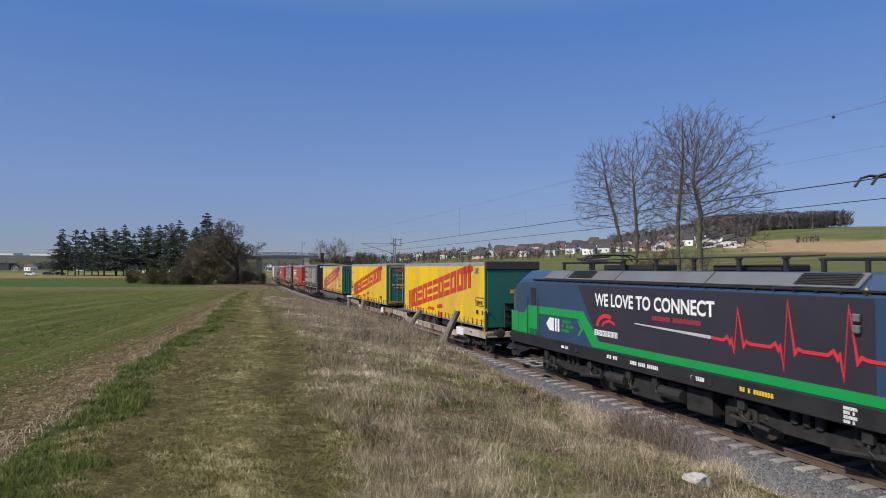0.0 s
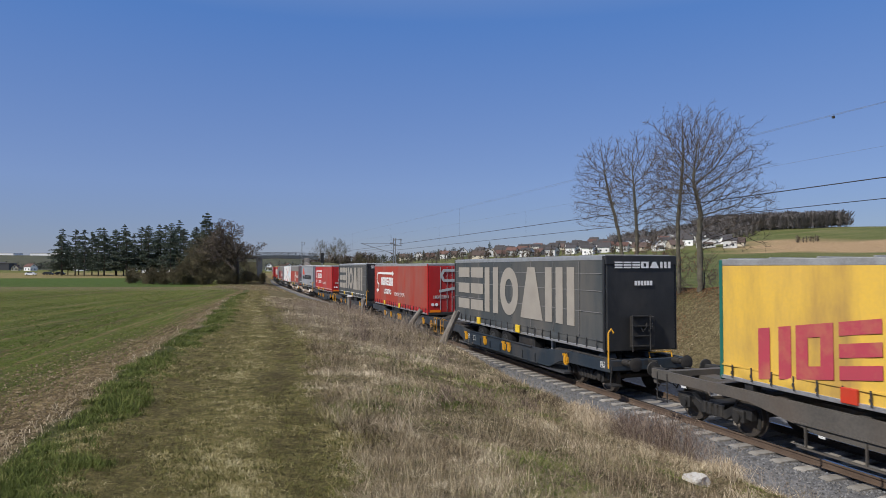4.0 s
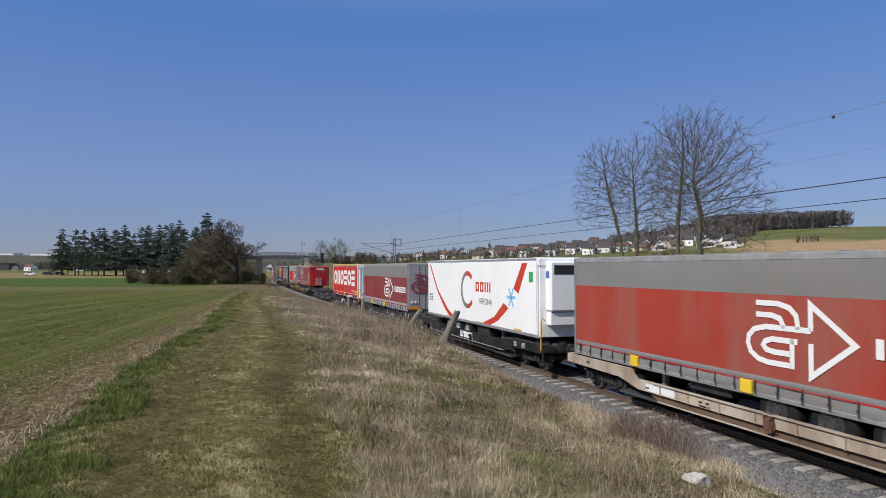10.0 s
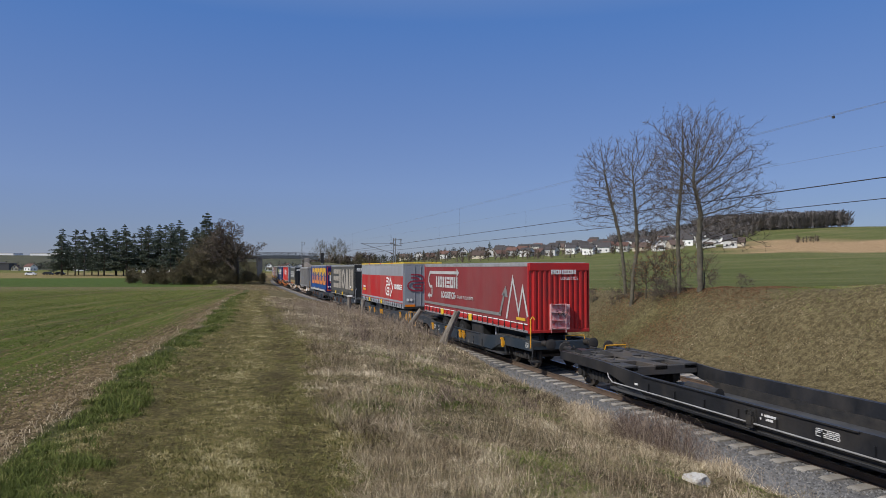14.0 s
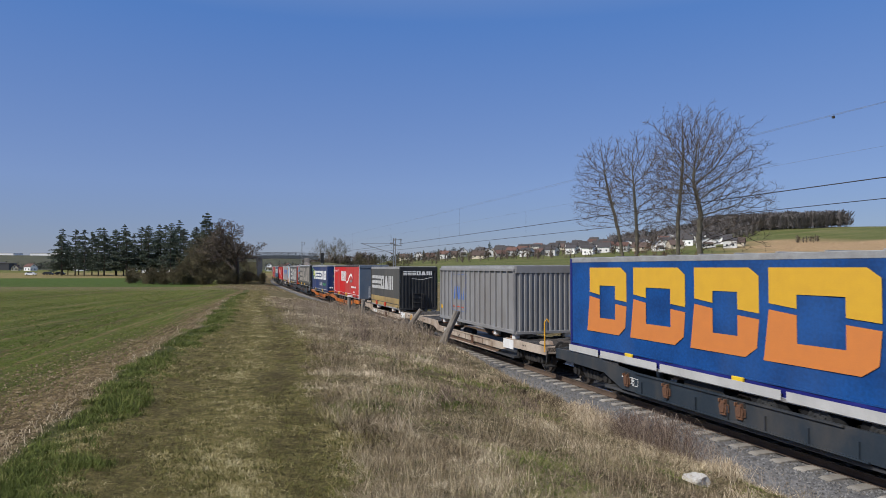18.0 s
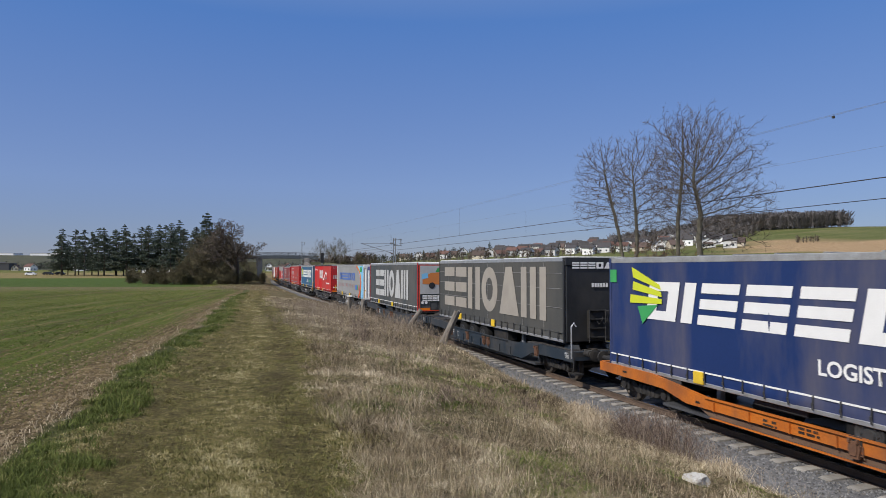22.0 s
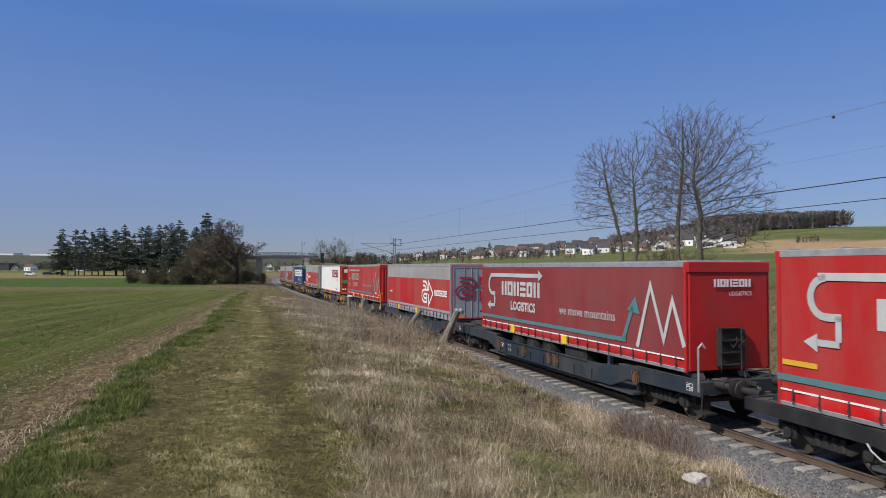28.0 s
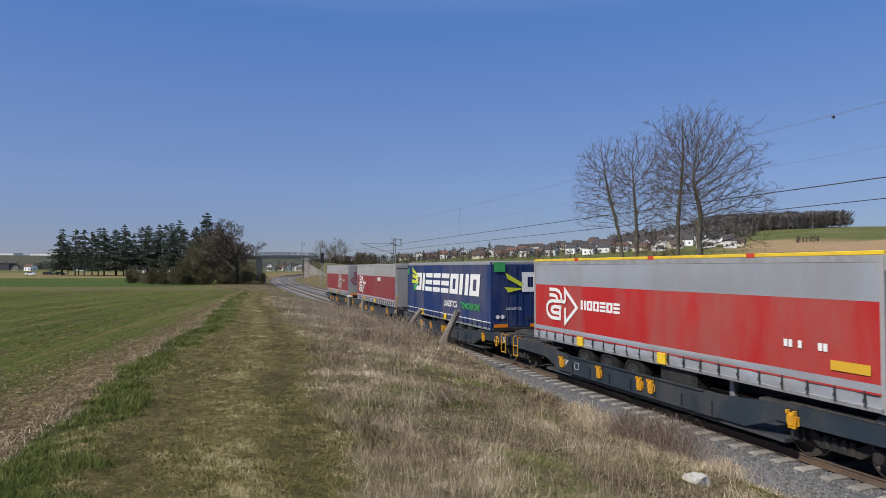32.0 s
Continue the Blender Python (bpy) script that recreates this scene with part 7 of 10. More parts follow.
    for d, e in ((-1, hr), (1, h)):
        bm = bmesh.new()
        vs = [(d * (e - 0.10), -1.05, 2.12), (d * (e - 0.10), 1.05, 2.12), (d * (e - 0.86), 0.95, 3.34), (d * (e - 0.86), -0.95, 3.34)]
        q = [bm.verts.new(v) for v in vs]
        q2 = [bm.verts.new((v[0] + d * 0.05, v[1], v[2] + 0.03)) for v in vs]
        bm.faces.new(q2)
        for i in range(4):
            bm.faces.new((q[i], q[(i + 1) % 4], q2[(i + 1) % 4], q2[i]))
        bmesh.ops.recalc_face_normals(bm, faces=bm.faces)
        part("windscreen", bm, PV["blackpaint"], root)
        for yy in (-0.95, 0.95):
            bm = bmesh.new()
            lathe(bm, ((0.02, -0.02), (0.11, -0.02), (0.12, 0.04), (0.02, 0.04)), 14, Matrix.Translation((d * (e + 0.01), yy, 1.75)) @ Matrix.Rotation(math.pi / 2, 4, "Z"))
            part("headlight", bm, WHITE, root)
        bm = bmesh.new()
        box(bm, *sorted((d * (e - 0.25), d * (e + 0.1))), -1.35, 1.35, 0.85, 1.35, 0.04)
        part("buffer_beam", bm, LOCO_SKIRT, root)
        for sd in (-1, 1):
            bm = bmesh.new()
            ya, yb = sorted((sd * 1.36, sd * 1.28))
            prism(bm, [(d * (e + 0.06), 0.42), (d * (e + 0.06), 0.88), (d * (e - 1.5), 1.02), (d * (e - 1.5), 0.80), (d * (e - 0.75), 0.60), (d * (e - 0.55), 0.42)], ya, yb)
            bmesh.ops.recalc_face_normals(bm, faces=bm.faces)
            part("nose_apron", bm, LOCO_SKIRT, root)
            for z in (0.46, 0.68):
                bm = bmesh.new()
                box(bm, *sorted((d * (e - 0.42), d * (e - 0.08))), *sorted((sd * 1.37, sd * 1.43)), z, z + 0.03)
                part("shunter_step", bm, BLACK, root)
        bm = bmesh.new()
        prism(bm, [(d * (e - 0.02), 0.30), (d * (e + 0.10), 0.42), (d * (e + 0.10), 0.86), (d * (e - 0.02), 0.86)], -1.30, 1.30)
        bmesh.ops.recalc_face_normals(bm, faces=bm.faces)
        part("rail_guard", bm, LOCO_SKIRT, root)
        buffers(root, d * (e + 0.02), d)
    # bogies
    for x in (-4.45, 4.75):
        bm = bmesh.new()
        for sd in (-1, 1):
            prism(bm, ((-2.2, 0.55), (-2.2, 0.82), (-1.0, 0.86), (-0.5, 0.66), (0.5, 0.66), (1.0, 0.86), (2.2, 0.82), (2.2, 0.55), (1.2, 0.5), (0.6, 0.4), (-0.6, 0.4), (-1.2, 0.5)), sd * 1.05 - 0.09, sd * 1.05 + 0.09)
            for dx in (-1.5, 1.5):
                box(bm, dx - 0.24, dx + 0.24, sd * 1.12 - 0.12, sd * 1.12 + 0.12, 0.42, 0.78, 0.04)
                tube(bm, (dx, sd * 1.24, 0.62), (dx, sd * 1.32, 0.62), 0.17, seg=14)
                for e in (-0.42, 0.42):
                    tube(bm, (dx + e, sd * 1.08, 0.58), (dx + e, sd * 1.08, 0.98), 0.1, seg=10)
            for e in (-0.3, 0.0, 0.3):
                tube(bm, (e, sd * 1.12, 0.68), (e, sd * 1.12, 1.0), 0.11, seg=10)
            tube(bm, (-1.9, sd * 1.3, 0.5), (-0.8, sd * 1.3, 0.42), 0.05, seg=8)
            tube(bm, (0.7, sd * 1.3, 0.42), (1.9, sd * 1.3, 0.55), 0.06, seg=8)
            box(bm, 2.0, 2.35, sd * 1.0 - 0.1, sd * 1.0 + 0.1, 0.2, 0.7, 0.02)
            box(bm, -2.35, -2.0, sd * 1.0 - 0.1, sd * 1.0 + 0.1, 0.2, 0.7, 0.02)
        box(bm, -1.0, 1.0, -0.95, 0.95, 0.4, 0.75, 0.03)
        b = part("bogie", bm, BLACK, root, "black two-axle drive bogie")
        b.matrix_basis = Matrix.Translation((x, 0, 0))
        for dx in (-1.5, 1.5):
            o = put("wheelset", proto("wheelset", wheelset_mesh), b, Matrix.Translation((dx, 0, 0.58)) @ Matrix.Diagonal((1.26, 1, 1.26, 1)))
    for x0, x1, z0, z1, yy in ((-2.1, -1.2, 0.35, 0.9, 1.2), (-1.1, 0.3, 0.28, 0.88, 1.25), (0.4, 1.1, 0.4, 0.9, 1.2), (1.2, 2.1, 0.3, 0.9, 1.22)):
        bm = bmesh.new()
        box(bm, x0, x1, -yy, yy, z0, z1, 0.04)
        part("underfloor_box", bm, BLACK, root)
    for x in (-1.7, 0.75):
        bm = bmesh.new()
        tube(bm, (x - 0.45, -1.28, 0.62), (x + 0.45, -1.28, 0.62), 0.15, seg=12)
        part("air_reservoir", bm, BLACK, root)
    for x in (-3.05, -5.95, 3.25, 6.25, -1.0, 0.2):
        bm = bmesh.new()
        pipe(bm, [(x, -1.36, 1.02), (x, -1.38, 0.6), (x + 0.12, -1.36, 0.5), (x + 0.3, -1.34, 0.52)], 0.03)
        box(bm, x - 0.12, x + 0.1, -1.42, -1.3, 0.72, 0.95, 0.015)
        part("sand_pipe", bm, BLACK, root)
    for x, z in ((-4.05, 1.24), (-3.62, 1.24), (1.9, 1.2), (2.45, 1.2)):
        bm = bmesh.new()
        lathe(bm, ((0.01, -0.012), (0.085, -0.012), (0.085, 0.01), (0.01, 0.01)), 12, Matrix.Translation((x, -W - 0.056, z)))
        part("socket", bm, BLACK, root)
    for z in (2.66, 2.86):
        bm = bmesh.new()
        box(bm, 6.12, 6.26, -W - 0.10, -W - 0.02, z, z + 0.15, 0.02)
        part("rear_mirror", bm, LOCO_GREY, root)
    # roof gear
    for x, zh in ((-5.2, 0.35), (5.6, None)):
        bm = bmesh.new()
        for dx in (-0.9, 0.9):
            for yy in (-0.6, 0.6):
                tube(bm, (x + dx, yy, 3.74), (x + dx, yy, 3.98), 0.055, seg=8)
        part("pan_insulators", bm, LOCO_SKIRT, root)
        bm = bmesh.new()
        for yy in (-0.6, 0.6):
            pipe(bm, [(x - 1.0, yy, 4.0), (x + 1.0, yy, 4.0)], 0.035)
        for dx in (-1.0, 1.0):
            pipe(bm, [(x + dx, -0.6, 4.0), (x + dx, 0.6, 4.0)], 0.035)
        if zh:
            pipe(bm, [(x + 0.9, 0, 4.02), (x - 1.0, 0, 4.14)], 0.05)
            pipe(bm, [(x - 1.0, 0, 4.14), (x + 1.1, 0, 4.2)], 0.04)
            hx, hz = x + 1.15, 4.24
        else:
            pipe(bm, [(x + 0.8, 0, 4.02), (x + 1.9, 0, 4.75)], 0.05)
            pipe(bm, [(x + 1.9, -0.12, 4.75), (x + 0.35, -0.28, 5.50)], 0.035)
            pipe(bm, [(x + 1.9, 0.12, 4.75), (x + 0.35, 0.28, 5.50)], 0.035)
            hx, hz = x + 0.3, 5.56
        part("pantograph_frame", bm, BLACK, root)
        bm = bmesh.new()
        for dx in (-0.17, 0.17):
            pipe(bm, [(hx + dx, -0.97, hz - 0.22), (hx + dx, -0.82, hz - 0.06), (hx + dx, -0.6, hz), (hx + dx, 0.6, hz), (hx + dx, 0.82, hz - 0.06), (hx + dx, 0.97, hz - 0.22)], 0.025)
        for yy in (-0.5, 0.5):
            pipe(bm, [(hx - 0.17, yy, hz - 0.04), (hx + 0.17, yy, hz - 0.04)], 0.02)
        part("contact_strips", bm, BLACK, root)
    bm = bmesh.new()
    for x in (-2.6, -1.0, 0.6, 2.2, 3.6):
        tube(bm, (x, -0.45, 3.74), (x, -0.45, 4.02), 0.06, seg=8)
        tube(bm, (x, -0.45, 4.02), (x, -0.45, 4.06), 0.09, seg=8)
    part("roof_insulators", bm, LOCO_SKIRT, root)
    bm = bmesh.new()
    pipe(bm, [(-4.2, -0.45, 4.08), (4.6, -0.45, 4.08)], 0.02)
    part("roof_conductor", bm, BLACK, root)
    bm = bmesh.new()
    box(bm, -4.0, -1.4, -0.3, 0.6, 3.74, 3.92, 0.03)
    box(bm, 1.0, 3.2, -0.2, 0.7, 3.74, 3.9, 0.03)
    part("roof_boxes", bm, LOCO_SKIRT, root)
    # lettering and graphics on the side
    yl = -W - 0.010
    writing("slogan", "WE LOVE TO CONNECT", 0.50, -2.55, 2.70, INK["white"], root, SIDE, yl, 0.014, 0, 0.92)
    sign("small_red_print", flat(mini(20, 0.25, 2.45, 0.12)), INK["maroon"], root, SIDE, yl)
    pulse = [(2.45, 2.22)]
    for xs, top, low in ((3.27, 2.92, 1.98), (4.62, 3.14, 1.80), (5.98, 3.12, 1.80)):
        pulse += [(xs - 0.42, 2.20), (xs - 0.30, 2.29), (xs - 0.21, 2.15), (xs - 0.16, 2.24), (xs - 0.09, low), (xs + 0.03, top), (xs + 0.19, 2.13), (xs + 0.27, 2.24), (xs + 0.38, 2.20)]
    pulse += [(7.0, 2.18)]
    sign("pulse_line", flat(band(pulse, 0.07)), PULSE, root, SIDE, yl - 0.004, "red heartbeat line")
    sign("pulse_tail", flat([[(-0.55, 2.29), (2.45, 2.18), (2.45, 2.26), (-0.55, 2.32)]]), INK["pale"], root, SIDE, yl)
    sign("arc_mark", flat(ring(-1.95, 2.05, 0.55, 0.42, 0.12, 60, 175, 12) + ring(-1.8, 2.02, 0.42, 0.28, 0.07, 40, 165, 10)), PULSE, root, SIDE, yl)
    polys, _ = block_word("fncoiniink", -2.6, 1.80, 0.17, 0.16)
    sign("word_mark", flat(polys), INK["white"], root, SIDE, yl)
    sign("white_logo", flat([[(-5.75, 1.9), (-5.5, 2.12), (-5.2, 2.12), (-5.2, 1.68), (-5.5, 1.68)], rect(-5.12, -5.0, 1.68, 2.12), rect(-4.93, -4.81, 1.68, 2.12)]), INK["white"], root, SIDE, yl)
    sign("green_chevron", flat([[(-3.62, 2.14), (-3.5, 2.14), (-3.25, 1.9), (-3.5, 1.66), (-3.62, 1.66), (-3.4, 1.9)]] + mini(8, -4.65, 2.0, 0.1) + mini(10, -4.65, 1.85, 0.1) + mini(7, -4.65, 1.7, 0.1)), LOCO_GREEN, root, SIDE, yl)
    sign("data_print", flat(mini(7, -1.85, 1.2, 0.1) + mini(16, -0.7, 1.18, 0.1) + mini(6, 1.8, 1.16, 0.1) + mini(8, -4.6, 1.18, 0.09) + mini(6, 5.9, 1.28, 0.06) + mini(5, 5.9, 1.2, 0.06) + mini(6, 5.9, 1.12, 0.06) + mini(5, 5.9, 1.04, 0.06)), WHITELINE, root, SIDE, -W - 0.055)
    sign("yellow_print", flat(mini(14, 3.3, 1.16, 0.1)), PLATE, root, SIDE, -W - 0.055)
    sign("warning_triangle", flat([[(6.2, 3.31), (6.45, 3.31), (6.32, 3.48)]]), PLATE, root, SIDE, -W + 0.03)
    return root


TRAIN.append((locomotive(), 19.05))

# ---------------------------------------------------------------- plants
BARK = mat("grey_bark", (0.070, 0.062, 0.044), (0.135, 0.122, 0.088), 0.9, scale=5, fine=30, bump=0.6)
TWIG = islands("bare_twigs", ((0.065, 0.050, 0.040), (0.095, 0.075, 0.060), (0.125, 0.100, 0.080)))
TWIG_OLIVE = islands("olive_twigs", ((0.062, 0.054, 0.034), (0.092, 0.080, 0.046), (0.135, 0.112, 0.052), (0.085, 0.066, 0.044), (0.080, 0.080, 0.036)))
NEEDLES = islands("conifer_needles", ((0.060, 0.084, 0.062), (0.096, 0.122, 0.092), (0.138, 0.160, 0.120)))
LEAFBROWN = islands("dead_leaves", ((0.16, 0.075, 0.035), (0.23, 0.12, 0.06), (0.12, 0.07, 0.04)))


BARK_DARK = mat("dark_bark", (0.055, 0.045, 0.036), (0.095, 0.080, 0.064), 0.9, scale=5, fine=30, bump=0.6)


class Wood:
    """Collects tapered limbs as plain lists."""

    def __init__(self):
        self.v, self.f = [], []

    def limb(self, pts, radii, n):
        o = len(self.v)
        for i, p in enumerate(pts):
            d = (pts[min(i + 1, len(pts) - 1)] - pts[max(i - 1, 0)])
            a = d.orthogonal().normalized()
            b = d.cross(a).normalized()
            for k in range(n):
                an = 2 * math.pi * k / n
                self.v.append(p + (a * math.cos(an) + b * math.sin(an)) * radii[i])
        for i in range(len(pts) - 1):
            for k in range(n):
                q = (k + 1) % n
                self.f.append((o + i * n + k, o + i * n + q, o + (i + 1) * n + q, o + (i + 1) * n + k))

    def tri(self, a, b, c):
        o = len(self.v)
        self.v += [a, b, c]
        self.f.append((o, o + 1, o + 2))


def grow(rg, thick, thin, p, d, length, rad, level, top, up=0.25, wild=0.35, kids=(5, 6, 6, 5), ratio=0.62, spread=0.85, rmin=0.007, start=0.28):
    """A limb with its branches; the fine twigs go into `thin`."""
    n = 5 if level < 2 else (3 if level < 3 else 2)
    pts, rr, q, dirn = [p.copy()], [rad], p.copy(), d.copy()
    for i in range(n):
        dirn = (dirn + Vector((rg.uniform(-1, 1), rg.uniform(-1, 1), rg.uniform(-1, 1))) * wild * (0.12 if level == 0 and wild < 0.3 else 0.35) + Vector((0, 0, up * 0.35))).normalized()
        q = q + dirn * length / n
        pts.append(q.copy())
        rr.append(max(rad * (1 - 0.72 * (i + 1) / n), rmin * 0.7))
    (thick if level < 2 else thin).limb(pts, rr, (8, 6, 4, 3, 3)[min(level, 4)])
    if level >= top:
        return
    for k in range(kids[level]):
        t0 = start if level == 0 else 0.25
        t = t0 + (1 - t0) * (k + rg.random()) / kids[level]
        i = min(int(t * n), n - 1)
        o = pts[i].lerp(pts[i + 1], t * n - i)
        ax = (pts[i + 1] - pts[i]).normalized()
        side = ax.orthogonal().normalized()
        side.rotate(Matrix.Rotation(rg.uniform(0, 6.283), 3, ax))
        nd = (ax * rg.uniform(0.45, 0.9) + side * spread * (0.78 if level and wild < 0.3 else 1.0)).normalized()
        grow(rg, thick, thin, o, nd, length * ratio * rg.uniform(0.7, 1.15) * (1.15 - 0.5 * t), max(rr[i] * 0.5, rmin), level + 1, top, up, wild, kids, ratio, spread, rmin)


def bare_tree(seed, height, kids, top, label, trunk_len=0.45, rad=None, lean=(0, 0), spread=0.85, up=0.25, ratio=0.62, twig=None, name="bare_tree", wild=0.35, rmin=0.007, start=0.28, bark=None):
    rg = random.Random(seed)
    thick, thin = Wood(), Wood()
    rad = rad or height * 0.017
    grow(rg, thick, thin, Vector((0, 0, -0.3)), Vector((lean[0], lean[1], 1)).normalized(), height * trunk_len * 1.35, rad, 0, top, up, wild, kids, ratio, spread, rmin, start)
    root = empty(name, label=label, category="tree")
    raw("trunk", thick.v, thick.f, bark or BARK, root, smooth=True)
    raw("crown", thin.v, thin.f, twig or TWIG, root)
    zs = max(v.z for v in thin.v)
    k = height / zs
    for c in root.children:
        c.data.transform(Matrix.Scale(k, 4))
    return root


def scale_pose(x, y, z, rz, k):
    return Matrix.Translation((x, y, z)) @ Matrix.Rotation(rz, 4, "Z") @ Matrix.Scale(k, 4)


def place_tree(ob, x, y, rz=0.0, k=1.0, sink=0.0):
    ob.scale = (k, k, k)
    ob.rotation_euler = (0, 0, rz)
    ob.location = (x, y, gz(x, y) - sink)
    return ob


def copy_tree(ob, x, y, rz, k, sink=0.0):
    c = copy_thing(ob, pose(x, y, gz(x, y) - sink, 0, 0, math.degrees(rz)))
    c.scale = (k, k, k)
    return c


def reaching_tree(seed, label, stem, crown, points, step=0.20, kill=0.28, bias=0.24, rtip=0.0072, rmax=0.2, leaves=0, name="bare_tree"):
    """A leafless tree whose limbs reach for points spread through its crown.
    stem: places from the foot up; crown: (centre, half sizes) of egg-shaped volumes."""
    rg = np.random.RandomState(seed)
    cloud = []
    for (c, h), n in zip(crown, points):
        p = rg.randn(n * 2, 3)
        p = p / np.linalg.norm(p, axis=1)[:, None] * (rg.rand(n * 2) ** 0.42)[:, None]
        p = p[rg.rand(n * 2) < 0.55 + 0.3 * p[:, 2]][:n]
        cloud.append(np.array(c) + p * np.array(h) * (1 + 0.12 * rg.randn(len(p), 1)))
    A = np.concatenate(cloud)
    node, up = [np.array(stem[0], float)], [-1]
    for q in stem[1:]:
        q = np.array(q, float)
        d = q - node[-1]
        m = max(1, int(np.linalg.norm(d) / step))
        p0 = node[-1]
        for i in range(1, m + 1):
            node.append(p0 + d * i / m + rg.randn(3) * 0.012)
            up.append(len(node) - 2)
    P = np.array(node)
    D = np.linalg.norm(A[:, None] - P[None], axis=2)
    near, dist = D.argmin(1), D.min(1)
    alive, grown = np.ones(len(A), bool), {}
    for _ in range(110):
        act = alive & (dist < 3.2)
        if not act.any():
            break
        fresh = []
        for k in np.unique(near[act]):
            grown[k] = grown.get(k, 0) + 1
            if grown[k] > 3:
                alive[act & (near == k)] = False
                continue
            v = A[act & (near == k)] - P[k]
            v = (v / np.linalg.norm(v, axis=1)[:, None]).mean(0)
            if up[k] >= 0:
                run = P[k] - P[up[k]]
                v = v + 0.45 * run / (np.linalg.norm(run) + 1e-6)
            v = v + np.array((0, 0, bias)) + rg.randn(3) * 0.11
            fresh.append((P[k] + v / np.linalg.norm(v) * step, k))
        if not fresh:
            continue
        Q = np.array([f[0] for f in fresh])
        n0 = len(P)
        P = np.concatenate([P, Q])
        up += [f[1] for f in fresh]
        D = np.linalg.norm(A[:, None] - Q[None], axis=2)
        j, dj = D.argmin(1), D.min(1)
        closer = dj < dist
        near, dist = np.where(closer, n0 + j, near), np.minimum(dj, dist)
        alive &= dist > kill
    N = len(P)
    kids = [[] for _ in range(N)]
    for i, k in enumerate(up):
        if k >= 0:
            kids[k].append(i)
    rad = np.zeros(N)
    for i in range(N - 1, -1, -1):
        rad[i] = rtip if not kids[i] else sum(rad[c] ** 2.1 for c in kids[i]) ** (1 / 2.1)
    rad = rtip + (rad - rtip) * (rmax - rtip) / (rad.max() - rtip) * np.where(rad > rtip * 1.01, 1, 0)
    rad[0] *= 1.35
    thick, thin = Wood(), Wood()
    start = [(0, None)]
    while start:
        i, frm = start.pop()
        chain = [] if frm is None else [frm]
        chain.append(i)
        while kids[i]:
            order = sorted(kids[i], key=lambda c: -rad[c])
            start += [(c, i) for c in order[1:]]
            i = order[0]
            chain.append(i)
        rr = [rad[c] for c in chain]
        if frm is not None:
            rr[0] = rr[1]
        big = rr[0] > 0.03
        (thick if big else thin).limb([Vector(P[c]) for c in chain], rr, 8 if rr[0] > 0.08 else (5 if big else 3))
    # fine shoots on the young wood
    for i in range(N):
        if rad[i] > rtip * 3.2 or up[i] < 0:
            continue
        run = Vector(P[i] - P[up[i]]).normalized()
        for _ in range(2 if kids[i] else 4):
            d = (run * rg.uniform(0.5, 1.1) + Vector(rg.randn(3)) * 0.42 + Vector((0, 0, 0.22))).normalized()
            o = Vector(P[i])
            ln = rg.uniform(0.12, 0.42)
            e = o + d * ln * 0.5
            thin.limb([o, e, e + (d + Vector(rg.randn(3)) * 0.22 + Vector((0, 0, 0.15))).normalized() * ln * 0.5], [rtip * 0.8, rtip * 0.65, rtip * 0.4], 3)
    root = empty(name, label=label, category="tree" if name == "bare_tree" else "shrub")
    raw("trunk", thick.v, thick.f, BARK, root, smooth=True)
    raw("crown", thin.v, thin.f, TWIG, root)
    if leaves:
        lf = Wood()
        young = np.flatnonzero(rad < rtip * 2.5)
        for i in rg.choice(young, leaves):
            p = Vector(P[i] + rg.randn(3) * 0.07)
            q = Euler(rg.rand(3) * 6).to_matrix()
            lf.tri(p, p + q @ Vector((0.07, 0.02, 0)), p + q @ Vector((0.03, 0.08, 0)))
        tagged(raw("withered_leaves", lf.v, lf.f, LEAFBROWN, root, "withered brown leaves still on the twigs"), kind="stuff")
    return root


# four bare trees on the edge of the cutting
t1 = reaching_tree(2, "leafless broadleaf tree with slim clear trunk on the cutting's edge", ((0, 0, -0.3), (-0.12, 0, 1.6), (-0.3, 0.05, 3.2), (-0.6, 0.05, 4.6), (-1.0, 0, 6.2), (-1.25, 0, 7.3)),
                   (((-1.25, 0, 6.6), (1.75, 1.6, 2.6)), ((-2.0, 0, 5.0), (1.4, 1.0, 1.2))), (1500, 340), rmax=0.10)
place_tree(t1, 11.05, 40.0)
t2 = reaching_tree(7, "leafless broadleaf tree with straight trunk on the cutting's edge", ((0, 0, -0.3), (0.15, 0, 1.8), (0.4, 0.05, 3.2), (0.35, 0.05, 5.0), (0.2, 0, 7.0)),
                   (((0.5, 0, 6.7), (1.9, 1.8, 2.7)), ((0.9, 0, 4.2), (1.5, 1.3, 1.0))), (1700, 360), rmax=0.105)
place_tree(t2, 10.6, 37.4)
t3 = reaching_tree(16, "broad leafless tree with spreading limbs on the cutting's edge", ((0, 0, -0.3), (0.05, 0, 1.5), (0.0, 0, 2.6), (0.1, 0, 4.0), (-0.25, 0, 5.6)),
                   (((0.35, 0, 5.9), (2.7, 2.5, 3.2)), ((1.9, 0, 3.9), (2.1, 1.7, 1.9))), (2700, 900), rmax=0.15)
place_tree(t3, 13.1, 33.8)
t4 = reaching_tree(43, "leafless tree with slim trunk on the cutting's edge", ((0, 0, -0.3), (0.0, 0, 2.0), (-0.05, 0, 3.6), (0.15, 0, 5.6), (0.3, 0, 7.4)),
                   (((0.2, 0, 6.4), (1.9, 1.9, 3.1)), ((-0.7, 0, 4.6), (1.1, 1.1, 1.6))), (1700, 340), rmax=0.11)
place_tree(t4, 12.4, 34.8)

